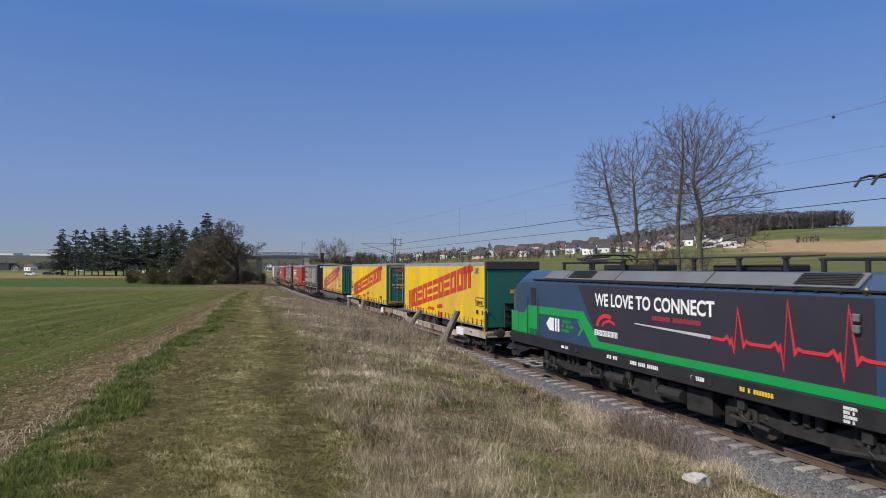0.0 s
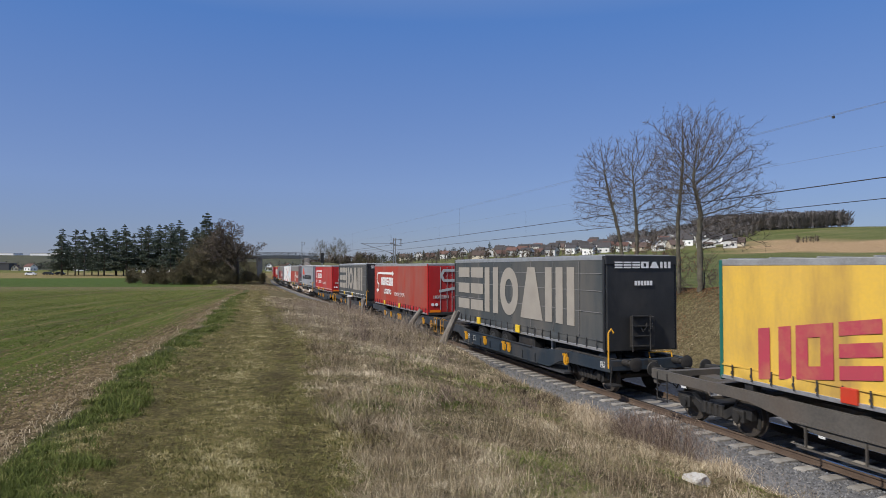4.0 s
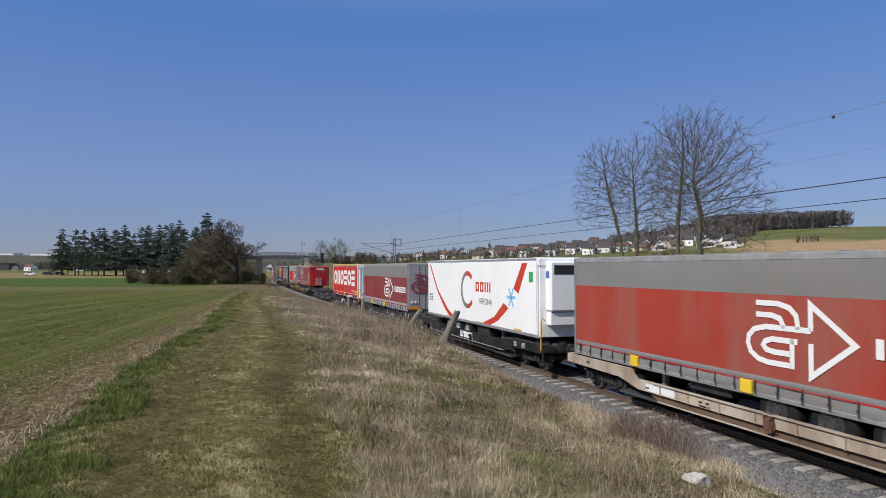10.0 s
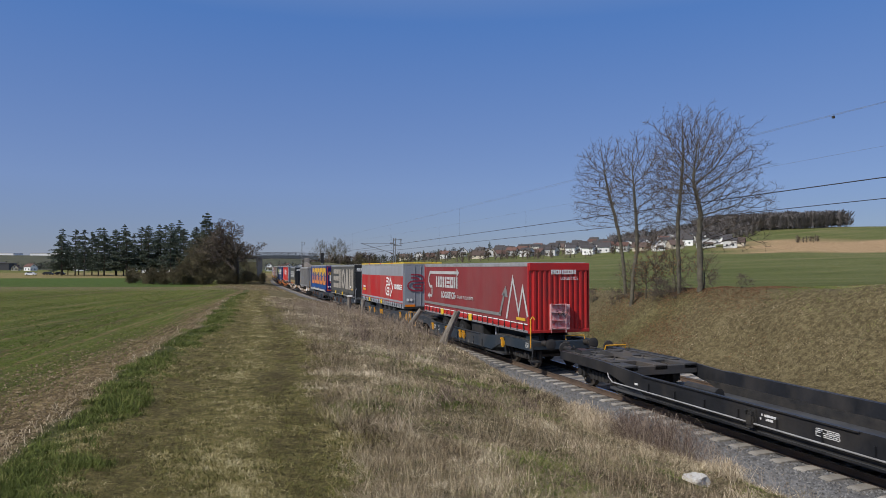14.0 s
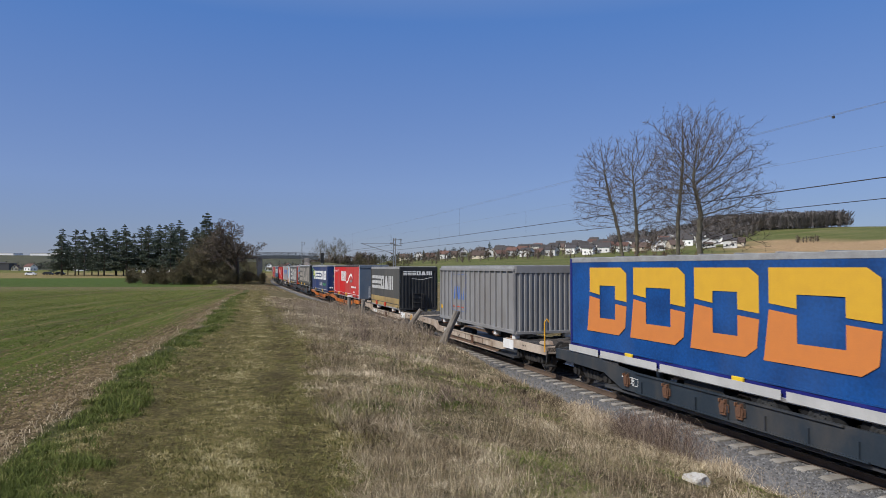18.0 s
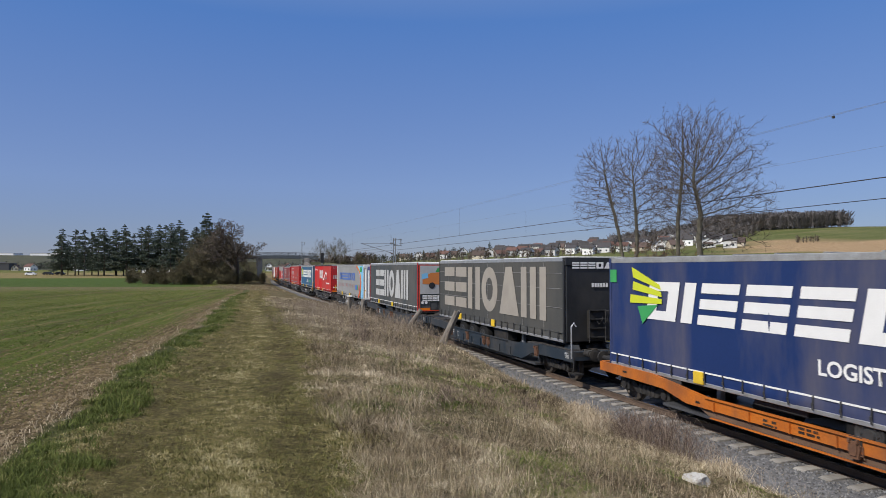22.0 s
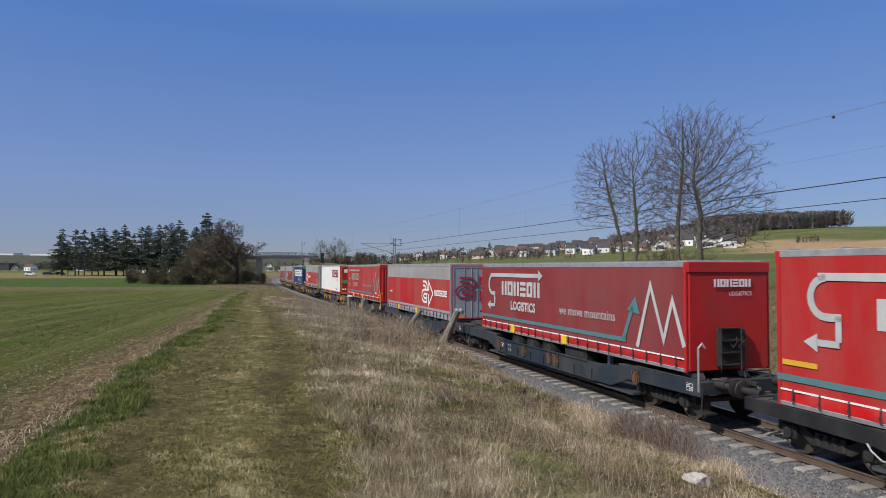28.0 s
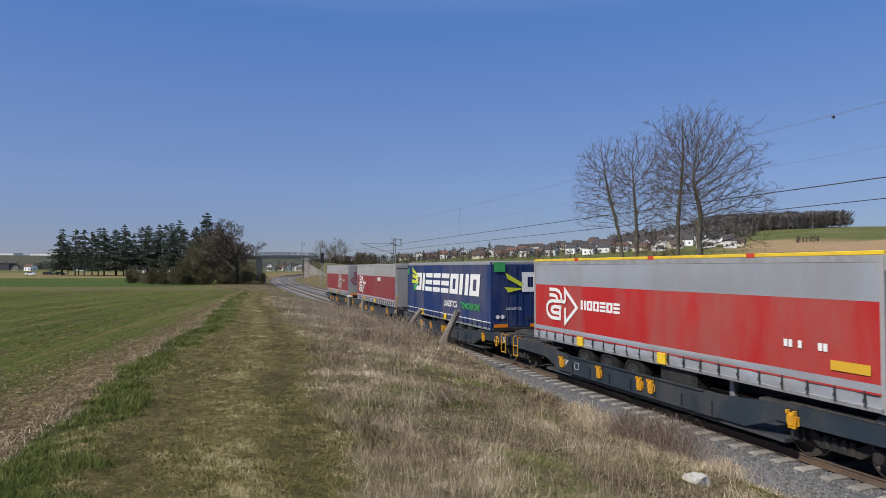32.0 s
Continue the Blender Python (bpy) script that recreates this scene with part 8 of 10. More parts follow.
# undergrowth at their feet
under = bare_tree(77, 2.2, (8, 7, 6, 4), 3, "leafless bramble thicket under the trees", 0.35, 0.02, spread=1.0, up=0.1, ratio=0.7, name="bramble_bush", wild=0.8)
place_tree(under, 11.6, 36.0, 0.2, 0.6)
for _x, _y, _k in ((12.3, 34.9, 0.45), (10.2, 39.3, 0.4), (13.8, 33.6, 0.4), (11.9, 35.6, 0.5), (10.9, 38.0, 0.45), (14.6, 32.6, 0.35), (9.4, 41.2, 0.4)):
    copy_tree(under, _x, _y, _x * 3, _k)


# young growth between the trunks, still in its withered leaves
for _i, (_x, _y, _h, _n) in enumerate(((11.75, 36.6, 3.0, 420), (12.35, 35.3, 2.4, 260), (10.9, 38.2, 2.2, 90), (13.5, 34.2, 1.9, 60), (11.3, 36.9, 2.0, 200))):
    _t = reaching_tree(90 + _i, "slim sapling with withered brown leaves under the trees", ((0, 0, -0.2), (0.05, 0, _h * 0.3), (0.0, 0.05, _h * 0.55)),
                       (((0, 0, _h * 0.62), (_h * 0.42, _h * 0.42, _h * 0.42)),), (260,), step=0.12, kill=0.2, rtip=0.006, rmax=0.035, leaves=_n, name="bare_sapling")
    place_tree(_t, _x, _y, _i * 1.3)


def conifer(seed, height, label, bare=0.22, wide=0.17, gappy=0.25):
    rg = random.Random(seed)
    wood, green = Wood(), Wood()
    wood.limb([Vector((0, 0, -0.3)), Vector((0.02 * height * rg.uniform(-1, 1), 0, height * 0.5)), Vector((0, 0, height))], [height * 0.014, height * 0.009, 0.02], 7)
    z = height * bare
    while z < height * 0.985:
        f = (z / height - bare) / (1 - bare)
        reach = height * wide * (1 - f) ** 0.62 * rg.uniform(0.55, 1.2) + 0.15
        for k in range(rg.randint(7, 10)):
            if rg.random() < gappy:
                continue
            a = rg.uniform(0, 6.283)
            r = reach * rg.uniform(0.35, 1.25)
            tip = Vector((math.cos(a) * r, math.sin(a) * r, z - r * rg.uniform(-0.1, 0.3) + r * 0.12))
            o = Vector((0, 0, z))
            mid = o.lerp(tip, 0.5) + Vector((0, 0, 0.06 * r))
            wood.limb([o, mid, tip], [0.05, 0.03, 0.012], 3)
            m = max(5, int(r * 9))
            for i in range(m):
                t = 0.2 + 0.85 * (i + rg.random()) / m
                c = o.lerp(tip, t) + Vector((rg.uniform(-1, 1), rg.uniform(-1, 1), rg.uniform(-0.6, 0.5))) * 0.22 * (0.5 + r * 0.22)
                s = rg.uniform(0.25, 0.5) * (0.55 + 0.09 * height / 3)
                q = Euler((rg.uniform(-0.7, 0.7), rg.uniform(-0.7, 0.7), rg.random() * 6.28)).to_matrix()
                for _ in range(2):
                    q2 = q @ Euler((rg.uniform(-0.9, 0.9), rg.uniform(-0.9, 0.9), rg.uniform(-1, 1))).to_matrix()
                    green.tri(c + q2 @ Vector((-s * 0.5, 0, 0)), c + q2 @ Vector((s * 0.35, s * 0.5, -s * 0.15)), c + q2 @ Vector((s * 0.4, -s * 0.4, -s * 0.35)))
        z += height * rg.uniform(0.018, 0.045)
    root = empty("conifer", label=label, category="tree", group="conifers beside the field")
    raw("trunk", wood.v, wood.f, BARK_DARK, root)
    raw("crown", green.v, green.f, NEEDLES, root)
    return root


con = [conifer(3, 21.0, "tall dark spruce with thinning lower branches at the field's far edge", 0.13, 0.27, 0.42), conifer(14, 20.0, "tall dark spruce with ragged crown at the field's far edge", 0.16, 0.30, 0.46),
       conifer(29, 19.0, "dark pine-like conifer with bare lower trunk at the field's far edge", 0.18, 0.33, 0.46), conifer(31, 17.0, "dark fir with dense pointed crown above the thicket", 0.12, 0.2, 0.12)]
CON_ROWS = ((-168, 292, 0, 1.0, 3.2), (-160, 288, 1, 1.02, 1.0), (-157, 296, 2, 1.06, 0.2), (-151, 290, 0, 1.02, 2.0), (-147, 297, 1, 1.05, 4.0), (-143, 290, 2, 1.08, 5.0), (-138, 286, 0, 1.08, 0.7), (-134, 294, 1, 1.1, 1.7),
            (-129, 288, 2, 1.12, 2.6), (-125, 292, 0, 1.1, 3.6), (-120, 286, 1, 1.12, 0.4), (-117, 294, 0, 1.2, 4.4), (-113, 288, 2, 1.13, 1.3), (-109, 292, 1, 1.1, 2.2), (-104, 286, 0, 1.05, 5.3), (-100, 290, 2, 1.08, 3.0), (-170, 300, 2, 0.85, 2.5), (-174, 296, 1, 0.55, 0.3), (-164, 298, 1, 0.9, 1.9), (-154, 301, 0, 0.95, 0.9), (-141, 302, 1, 0.95, 2.9), (-131, 301, 2, 1.0, 3.9), (-122, 300, 1, 1.0, 4.9), (-111, 299, 0, 1.0, 5.9), (-106, 300, 1, 1.05, 0.6), (-96, 296, 1, 1.0, 1.6), (-93, 288, 2, 0.95, 2.6), (-165, 286, 2, 0.95, 0.8), (-154, 284, 1, 1.0, 2.8), (-145, 283, 0, 1.0, 3.9), (-135, 282, 2, 1.05, 1.1), (-126, 283, 1, 1.1, 5.1), (-116, 282, 0, 1.1, 0.1), (-107, 284, 2, 1.05, 4.1), (-101, 296, 0, 1.1, 2.1))
_seen = set()
for _x, _y, _k, _s, _r in CON_ROWS:
    if _k in _seen:
        copy_tree(con[_k], _x, _y, _r, _s)
    else:
        place_tree(con[_k], _x, _y, _r, _s)
        _seen.add(_k)
place_tree(con[3], -57.5, 161.0, 0.5, 1.04)

# the leafless thicket and the old tree beside the line
oak = bare_tree(63, 14.5, (13, 8, 6, 5, 4), 4, "old leafless tree with dark crooked limbs beside the line", 0.40, 0.5, spread=1.05, up=0.14, ratio=0.6, twig=TWIG, wild=0.75, rmin=0.026, bark=BARK_DARK)
for _c in oak.children:
    _c.data.transform(Matrix.Diagonal((1.25, 1.25, 1, 1)))
place_tree(oak, -47.3, 151.0, 0.6)
sh = [bare_tree(71, 9.0, (14, 7, 6, 5), 3, "leafless olive-brown shrub in the thicket", 0.30, 0.10, spread=0.75, up=0.25, ratio=0.66, twig=TWIG_OLIVE, name="bare_shrub", wild=0.5, rmin=0.022, start=0.05, bark=BARK_DARK),
      bare_tree(72, 16.0, (13, 7, 6, 5), 3, "leafless brown tree in the thicket", 0.42, 0.14, spread=0.7, up=0.3, ratio=0.6, twig=TWIG_OLIVE, name="bare_shrub", wild=0.45, rmin=0.024, bark=BARK_DARK),
      bare_tree(73, 4.5, (20, 9, 7, 5), 3, "low leafless russet shrub at the thicket's edge", 0.3, 0.05, spread=0.95, up=0.15, ratio=0.72, twig=TWIG_OLIVE, name="bare_shrub", wild=0.6, rmin=0.02, start=0.0, bark=BARK_DARK)]
SH_ROWS = ((-50.5, 156, 1, 0.66, 4.4), (-46, 156, 1, 0.5, 2.9), (-62, 153, 0, 0.7, 0.9), (-66, 157, 0, 0.75, 2.0), (-70, 160, 0, 0.62, 4.0), (-55, 155, 1, 0.75, 0.3), (-57.5, 158, 1, 0.7, 2.2), (-50, 160, 1, 0.72, 1.2), (-62.5, 158, 1, 0.5, 3.0), (-49, 155, 0, 0.9, 1.0), (-54.5, 151, 0, 0.75, 3.0), (-50.5, 150.5, 0, 0.6, 0), (-54, 153, 0, 1.05, 1), (-57.5, 151, 0, 0.75, 2), (-61, 155, 0, 0.62, 3), (-64.5, 152, 0, 0.55, 4), (-52, 158, 1, 0.72, 5), (-56, 160, 1, 0.85, 6), (-60.5, 160, 1, 0.66, 0.5), (-64, 161, 1, 0.46, 1.5), (-68, 160, 1, 0.33, 2.5), (-48, 149, 2, 0.9, 0), (-52, 148, 2, 1.0, 1),
           (-56, 147.5, 2, 0.9, 2), (-60, 149, 2, 1.1, 3), (-64, 149.5, 2, 1.0, 4), (-67.5, 153, 2, 0.9, 5), (-44.2, 150.5, 2, 0.9, 0.3), (-45.5, 158, 0, 0.5, 0.9), (-71, 163, 0, 0.7, 1.9), (-75, 166, 0, 0.45, 2.9), (-43, 155, 2, 0.8, 3.9), (-79, 170, 2, 1.1, 0.4), (-49.5, 146.8, 2, 0.7, 4.4), (-53, 156, 1, 0.62, 3.3), (-58.5, 157, 1, 0.6, 4.2), (-55.5, 149.5, 0, 1.0, 0.8), (-59.5, 152, 0, 0.7, 1.8), (-51, 153.5, 0, 0.65, 4.8), (-48.5, 151.5, 0, 0.5, 5.8), (-73, 160, 1, 0.28, 0.2), (-77, 164, 0, 0.7, 1.2), (-62, 147.5, 2, 1.0, 2.2), (-58, 146.5, 2, 0.9, 3.2), (-54, 146.5, 2, 0.95, 4.2), (-47, 147.5, 2, 0.9, 5.2), (-66, 151, 2, 1.1, 6.2), (-70, 156, 2, 1.1, 0.1), (-74, 158, 2, 1.0, 1.4))
_seen = set()
for _i, (_x, _y, _k, _s, _r) in enumerate(SH_ROWS):
    _s *= (0.72, 1.05, 0.6, 0.9, 1.25, 0.5, 0.95)[_i % 7] if _k == 2 else 1.0
    _s *= 0.7 if _x < -61 else 1.0
    if _k in _seen:
        copy_tree(sh[_k], _x, _y, _r, _s, 0.2)
    else:
        place_tree(sh[_k], _x, _y, _r, _s, 0.2)
        _seen.add(_k)

# bare trees behind the far bank and round the village
for _x, _y, _k, _s, _r in ((-45.0, 290, 1, 1.0, 0.2), (-52, 310, 1, 0.9, 1.1), (-34, 270, 0, 1.0, 2.2), (-48, 262, 1, 0.9, 0.5), (-27.5, 265, 0, 0.85, 3.1), (-21, 285, 0, 0.8, 4.0), (-20, 255, 2, 1.0, 1.0), (-30, 250, 2, 1.1, 2.0), (-16, 270, 0, 0.7, 2.5), (-39, 255, 2, 1.2, 3.0), (-48, 276, 2, 1.3, 4.0)):
    copy_tree(sh[_k], _x, _y, _r, _s, 0.2)


def far_wood(name, label, spots, h0, h1, material, seed, twigs=26):
    """A distant wood: a slim trunk and a brush of twigs for each tree."""
    rg = random.Random(seed)
    w = Wood()
    for x, y in spots:
        z, hh = gz(x, y), rg.uniform(h0, h1)
        o = Vector((x, y, z - 0.3))
        w.limb([o, o + Vector((rg.uniform(-0.4, 0.4), 0, hh * 0.7))], [0.22, 0.1], 3)
        for i in range(twigs):
            t = rg.uniform(0.02, 0.72)
            a = rg.uniform(0, 6.283)
            b = o + Vector((0, 0, hh * t))
            r = hh * rg.uniform(0.08, 0.32)
            tip = b + Vector((math.cos(a) * r, math.sin(a) * r, hh * rg.uniform(0.1, 0.30)))
            sd = Vector((-math.sin(a), math.cos(a), 0)) * hh * 0.022
            w.tri(b, tip + sd, tip - sd + Vector((0, 0, hh * 0.05)))
    tagged(raw(name, w.v, w.f, material), label, "trees", kind="stuff")


_rg = random.Random(4)
far_wood("hill_wood", "leafless brown wood on the crest of the hill", [(_rg.uniform(280, 395), _rg.uniform(640, 740)) for _ in range(1000)], 12, 18, islands("far_bare_wood", ((0.112, 0.102, 0.100), (0.122, 0.111, 0.108), (0.132, 0.120, 0.116))), 5, 46)
far_wood("slope_wood", "leafless grey-brown trees on the slope behind the village", [(_rg.uniform(0.25, 0.47) * _y, _y) for _y in [_rg.uniform(560, 700) for _ in range(520)]], 6, 12, MATS["far_bare_wood"], 15, 40)
far_wood("village_trees", "leafless trees between the village houses", [(_rg.uniform(-30, 215), _rg.uniform(470, 690)) for _ in range(420)], 4, 9, TWIG, 6, 26)
far_wood("plain_trees", "distant dark trees along the plain", [(_rg.uniform(-1150, -330), _rg.uniform(820, 1150)) for _ in range(520)], 7, 15, islands("far_dark_trees", ((0.035, 0.045, 0.038), (0.06, 0.062, 0.052), (0.085, 0.08, 0.07))), 7, 22)
far_wood("lineside_bushes", "leafless brown bushes along the line beyond the bridge", [((_rg.uniform(-0.208, -0.105)) * _y, _y) for _y in [_rg.uniform(300, 390) for _ in range(90)]], 4, 10.5, TWIG, 23, 70)
far_wood("field_bushes", "leafless bushes on the field margin on the hill", [(_rg.gauss(256, 4), _rg.gauss(470, 3)) for _ in range(9)] + [(_rg.gauss(268, 2), _rg.gauss(478, 3)) for _ in range(5)], 3, 6, TWIG, 8, 30)
far_wood("skyline_trees", "low distant trees on the skyline", [(_rg.uniform(-190, 20), _rg.uniform(560, 760)) for _ in range(260)], 4, 10, islands("far_dark_trees", ((0.035, 0.045, 0.038),)), 9, 20)
for _x, _y, _s in ((-19, 640, 0.45), (2, 620, 0.5), (45, 640, 0.6), (72, 610, 0.4), (-62, 640, 0.35)):
    copy_tree(con[0], _x, _y, _x, _s)


# ---------------------------------------------------------------- village
ROOFS = [mat("roof_dark_tiles", (0.035, 0.032, 0.034), (0.06, 0.055, 0.055), 0.8, scale=1.5, fine=8, bump=0.3, per_object=0.25), mat("roof_red_tiles", (0.10, 0.050, 0.040), (0.14, 0.075, 0.058), 0.85, scale=1.5, fine=8, bump=0.3, per_object=0.25), mat("roof_brown_tiles", (0.085, 0.058, 0.05), (0.12, 0.085, 0.07), 0.85, scale=1.5, fine=8, bump=0.3, per_object=0.25)]
WALLS = [mat("white_render", (0.80, 0.79, 0.77), (0.72, 0.71, 0.69), 0.85, scale=0.8, fine=12, bump=0.1, per_object=0.25), mat("cream_render", (0.60, 0.54, 0.42), (0.54, 0.48, 0.38), 0.85, scale=0.8, fine=12, bump=0.1, per_object=0.1), mat("grey_render", (0.33, 0.31, 0.29), (0.29, 0.27, 0.25), 0.85, scale=0.8, fine=12, bump=0.1, per_object=0.1)]
PANE = mat("dark_window_glass", (0.02, 0.025, 0.03), (0.03, 0.035, 0.04), 0.12, scale=2, bump=0.0)


def house(w, d, eaves, ridge, wall, roof, label, balcony=False):
    w, d, eaves, ridge = w * 0.85, d * 0.85, eaves * 0.85, ridge * 0.85
    root = empty("house", label=label, category="house", group="village houses")
    bm = bmesh.new()
    pts = [(-w / 2, -2.5), (w / 2, -2.5), (w / 2, eaves), (0, ridge - 0.15), (-w / 2, eaves)]
    prism(bm, pts, -d / 2, d / 2)
    part("wall", bm, wall, root)
    bm = bmesh.new()
    ov, t = 0.5, 0.25
    sl = (ridge - eaves) / (w / 2)
    for sd in (-1, 1):
        x1 = sd * (w / 2 + ov)
        z1 = eaves - ov * sl
        prism(bm, [(0, ridge), (x1, z1), (x1, z1 + t), (0, ridge + t)] if sd > 0 else [(0, ridge), (0, ridge + t), (x1, z1 + t), (x1, z1)], -d / 2 - ov, d / 2 + ov)
    part("roof", bm, roof, root)
    bm = bmesh.new()
    box(bm, w * 0.12, w * 0.12 + 0.7, d * 0.15, d * 0.15 + 0.7, ridge - 1.2, ridge + 1.0, 0.03)
    part("chimney", bm, ROOFS[2], root)
    for x, z in [(-w * 0.28, 1.1), (w * 0.08, 1.1), (w * 0.3, 1.1), (-w * 0.25, 3.7), (w * 0.2, 3.7)] + ([(0, eaves + 0.6)] if ridge - eaves > 2.6 else []):
        if z + 1.3 > eaves and abs(x) > 0.1:
            continue
        bm = bmesh.new()
        box(bm, x - 0.6, x + 0.6, -d / 2 - 0.05, -d / 2 + 0.03, z, z + 1.25)
        part("window", bm, PANE, root)
    for y in (-d * 0.25, d * 0.22):
        bm = bmesh.new()
        box(bm, -w / 2 - 0.05, -w / 2 + 0.03, y - 0.6, y + 0.6, 1.1, 2.4)
        part("window", bm, PANE, root)
    if balcony:
        bm = bmesh.new()
        box(bm, -w * 0.3, w * 0.3, -d / 2 - 1.3, -d / 2, 2.7, 2.9)
        box(bm, -w * 0.3, w * 0.3, -d / 2 - 1.3, -d / 2 - 1.22, 2.9, 3.75)
        part("balcony", bm, ROOFS[2], root)
    return root


HP = [house(9, 11, 5.4, 9.4, WALLS[0], ROOFS[0], "white rendered village house with dark tiled gable roof", True), house(10, 10, 5.2, 8.6, WALLS[0], ROOFS[1], "white rendered village house with red tiled gable roof"),
      house(8, 12, 3.4, 7.4, WALLS[1], ROOFS[2], "cream village house with steep brown roof"), house(13, 10, 5.8, 8.4, WALLS[0], ROOFS[0], "wide white village house with low dark roof", True), house(11, 9, 3.2, 6.6, WALLS[2], ROOFS[1], "grey village house with red tiled roof")]
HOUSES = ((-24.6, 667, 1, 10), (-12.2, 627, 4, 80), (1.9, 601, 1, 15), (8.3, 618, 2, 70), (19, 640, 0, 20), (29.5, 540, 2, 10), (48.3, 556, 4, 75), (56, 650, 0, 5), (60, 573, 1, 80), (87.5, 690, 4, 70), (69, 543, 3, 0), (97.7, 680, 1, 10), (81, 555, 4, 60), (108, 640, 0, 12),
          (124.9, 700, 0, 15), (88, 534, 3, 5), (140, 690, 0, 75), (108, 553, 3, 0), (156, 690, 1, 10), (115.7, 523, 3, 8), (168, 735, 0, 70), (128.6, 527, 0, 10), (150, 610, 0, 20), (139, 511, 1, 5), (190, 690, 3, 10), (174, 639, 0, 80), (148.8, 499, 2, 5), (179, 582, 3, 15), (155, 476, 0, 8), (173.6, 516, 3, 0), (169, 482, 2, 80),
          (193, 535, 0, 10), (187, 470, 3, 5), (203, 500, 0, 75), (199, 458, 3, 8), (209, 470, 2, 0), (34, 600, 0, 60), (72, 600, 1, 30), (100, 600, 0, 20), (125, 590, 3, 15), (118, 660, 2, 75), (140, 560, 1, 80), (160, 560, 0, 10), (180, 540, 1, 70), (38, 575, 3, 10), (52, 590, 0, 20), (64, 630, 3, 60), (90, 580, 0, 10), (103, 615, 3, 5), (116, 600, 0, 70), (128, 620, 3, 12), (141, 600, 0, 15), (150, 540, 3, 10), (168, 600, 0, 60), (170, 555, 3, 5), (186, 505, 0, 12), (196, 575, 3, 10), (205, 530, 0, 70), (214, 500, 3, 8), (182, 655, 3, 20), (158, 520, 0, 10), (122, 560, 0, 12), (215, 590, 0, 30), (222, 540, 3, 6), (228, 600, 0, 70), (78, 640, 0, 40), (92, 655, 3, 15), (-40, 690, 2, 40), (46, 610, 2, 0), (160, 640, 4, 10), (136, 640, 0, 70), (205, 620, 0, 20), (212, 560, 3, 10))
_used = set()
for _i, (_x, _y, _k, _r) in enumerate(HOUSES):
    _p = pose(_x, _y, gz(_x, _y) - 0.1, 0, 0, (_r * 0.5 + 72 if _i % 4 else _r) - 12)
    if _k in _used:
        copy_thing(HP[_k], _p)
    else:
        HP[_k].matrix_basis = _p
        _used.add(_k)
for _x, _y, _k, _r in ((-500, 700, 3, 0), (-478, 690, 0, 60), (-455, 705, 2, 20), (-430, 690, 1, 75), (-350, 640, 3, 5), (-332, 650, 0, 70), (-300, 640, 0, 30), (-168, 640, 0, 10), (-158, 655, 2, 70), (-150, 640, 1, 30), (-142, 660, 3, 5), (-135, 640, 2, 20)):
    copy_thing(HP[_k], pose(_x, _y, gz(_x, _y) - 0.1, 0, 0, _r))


def hall(x, y, w, d, h, rz, label, material, roofm):
    root = empty("warehouse", pose(x, y, gz(x, y), 0, 0, rz), label, "warehouse", "distant halls")
    bm = bmesh.new()
    box(bm, -w / 2, w / 2, -d / 2, d / 2, -2, h, 0.1)
    part("wall", bm, material, root)
    bm = bmesh.new()
    prism(bm, [(-w / 2 - 0.5, h), (w / 2 + 0.5, h), (w / 2 + 0.5, h + 0.5), (0, h + 1.8), (-w / 2 - 0.5, h + 0.5)], -d / 2 - 0.5, d / 2 + 0.5)
    part("roof", bm, roofm, root)


for _x, _w in ((-1330, 120), (-1520, 150), (-1690, 110)):
    hall(_x, 2250, _w, 50, 6, 0, "long white distribution hall on the far ridge", WHITE, WALLS[2])
hall(-540, 800, 36, 20, 8, 10, "dark barn with grey roof beyond the road", mat("dark_barn_boards", (0.045, 0.045, 0.05), (0.07, 0.07, 0.075), 0.8, scale=2), ROOFS[0])
hall(-176, 420, 26, 12, 5, 5, "white low building behind the conifers", WALLS[0], ROOFS[2])
hall(-140, 420, 30, 12, 5, -5, "white low building behind the conifers", WALLS[0], ROOFS[1])


# ---------------------------------------------------------------- cars standing on the farm road
def car(x, y, rz, paint, label):
    root = empty("car", pose(x, y, gz(x, y), 0, 0, rz), label, "car", "cars on the farm road")
    bm = bmesh.new()
    prism(bm, [(-2.15, 0.35), (2.15, 0.35), (2.18, 0.75), (1.3, 0.92), (0.75, 1.42), (-1.2, 1.48), (-1.9, 1.0), (-2.18, 0.9)], -0.88, 0.88)
    part("body", bm, paint, root)
    bm = bmesh.new()
    prism(bm, [(1.15, 0.95), (0.7, 1.38), (-1.1, 1.42), (-1.6, 1.0)], -0.895, 0.895)
    part("side_windows", bm, PANE, root)
    for wx in (-1.3, 1.35):
        for wy in (-0.8, 0.8):
            bm = bmesh.new()
            lathe(bm, ((0.15, -0.1), (0.3, -0.1), (0.32, 0), (0.3, 0.1), (0.15, 0.1)), 16, Matrix.Translation((wx, wy, 0.32)))
            part("wheel", bm, RUBBER_CAR, root)


RUBBER_CAR = mat("car_tyre", (0.015, 0.015, 0.015), (0.025, 0.025, 0.025), 0.9)
car(-173.8, 279.3, 4, mat("white_car_paint", (0.8, 0.8, 0.8), (0.78, 0.78, 0.78), 0.25, bump=0, coat=0.5), "white hatchback standing on the farm road")
car(-176.5, 296.0, -6, mat("black_car_paint", (0.015, 0.015, 0.018), (0.02, 0.02, 0.024), 0.25, bump=0, coat=0.5), "black estate car standing on the farm road")
car(-175.2, 303.0, 8, MATS["black_car_paint"], "black hatchback standing on the farm road")

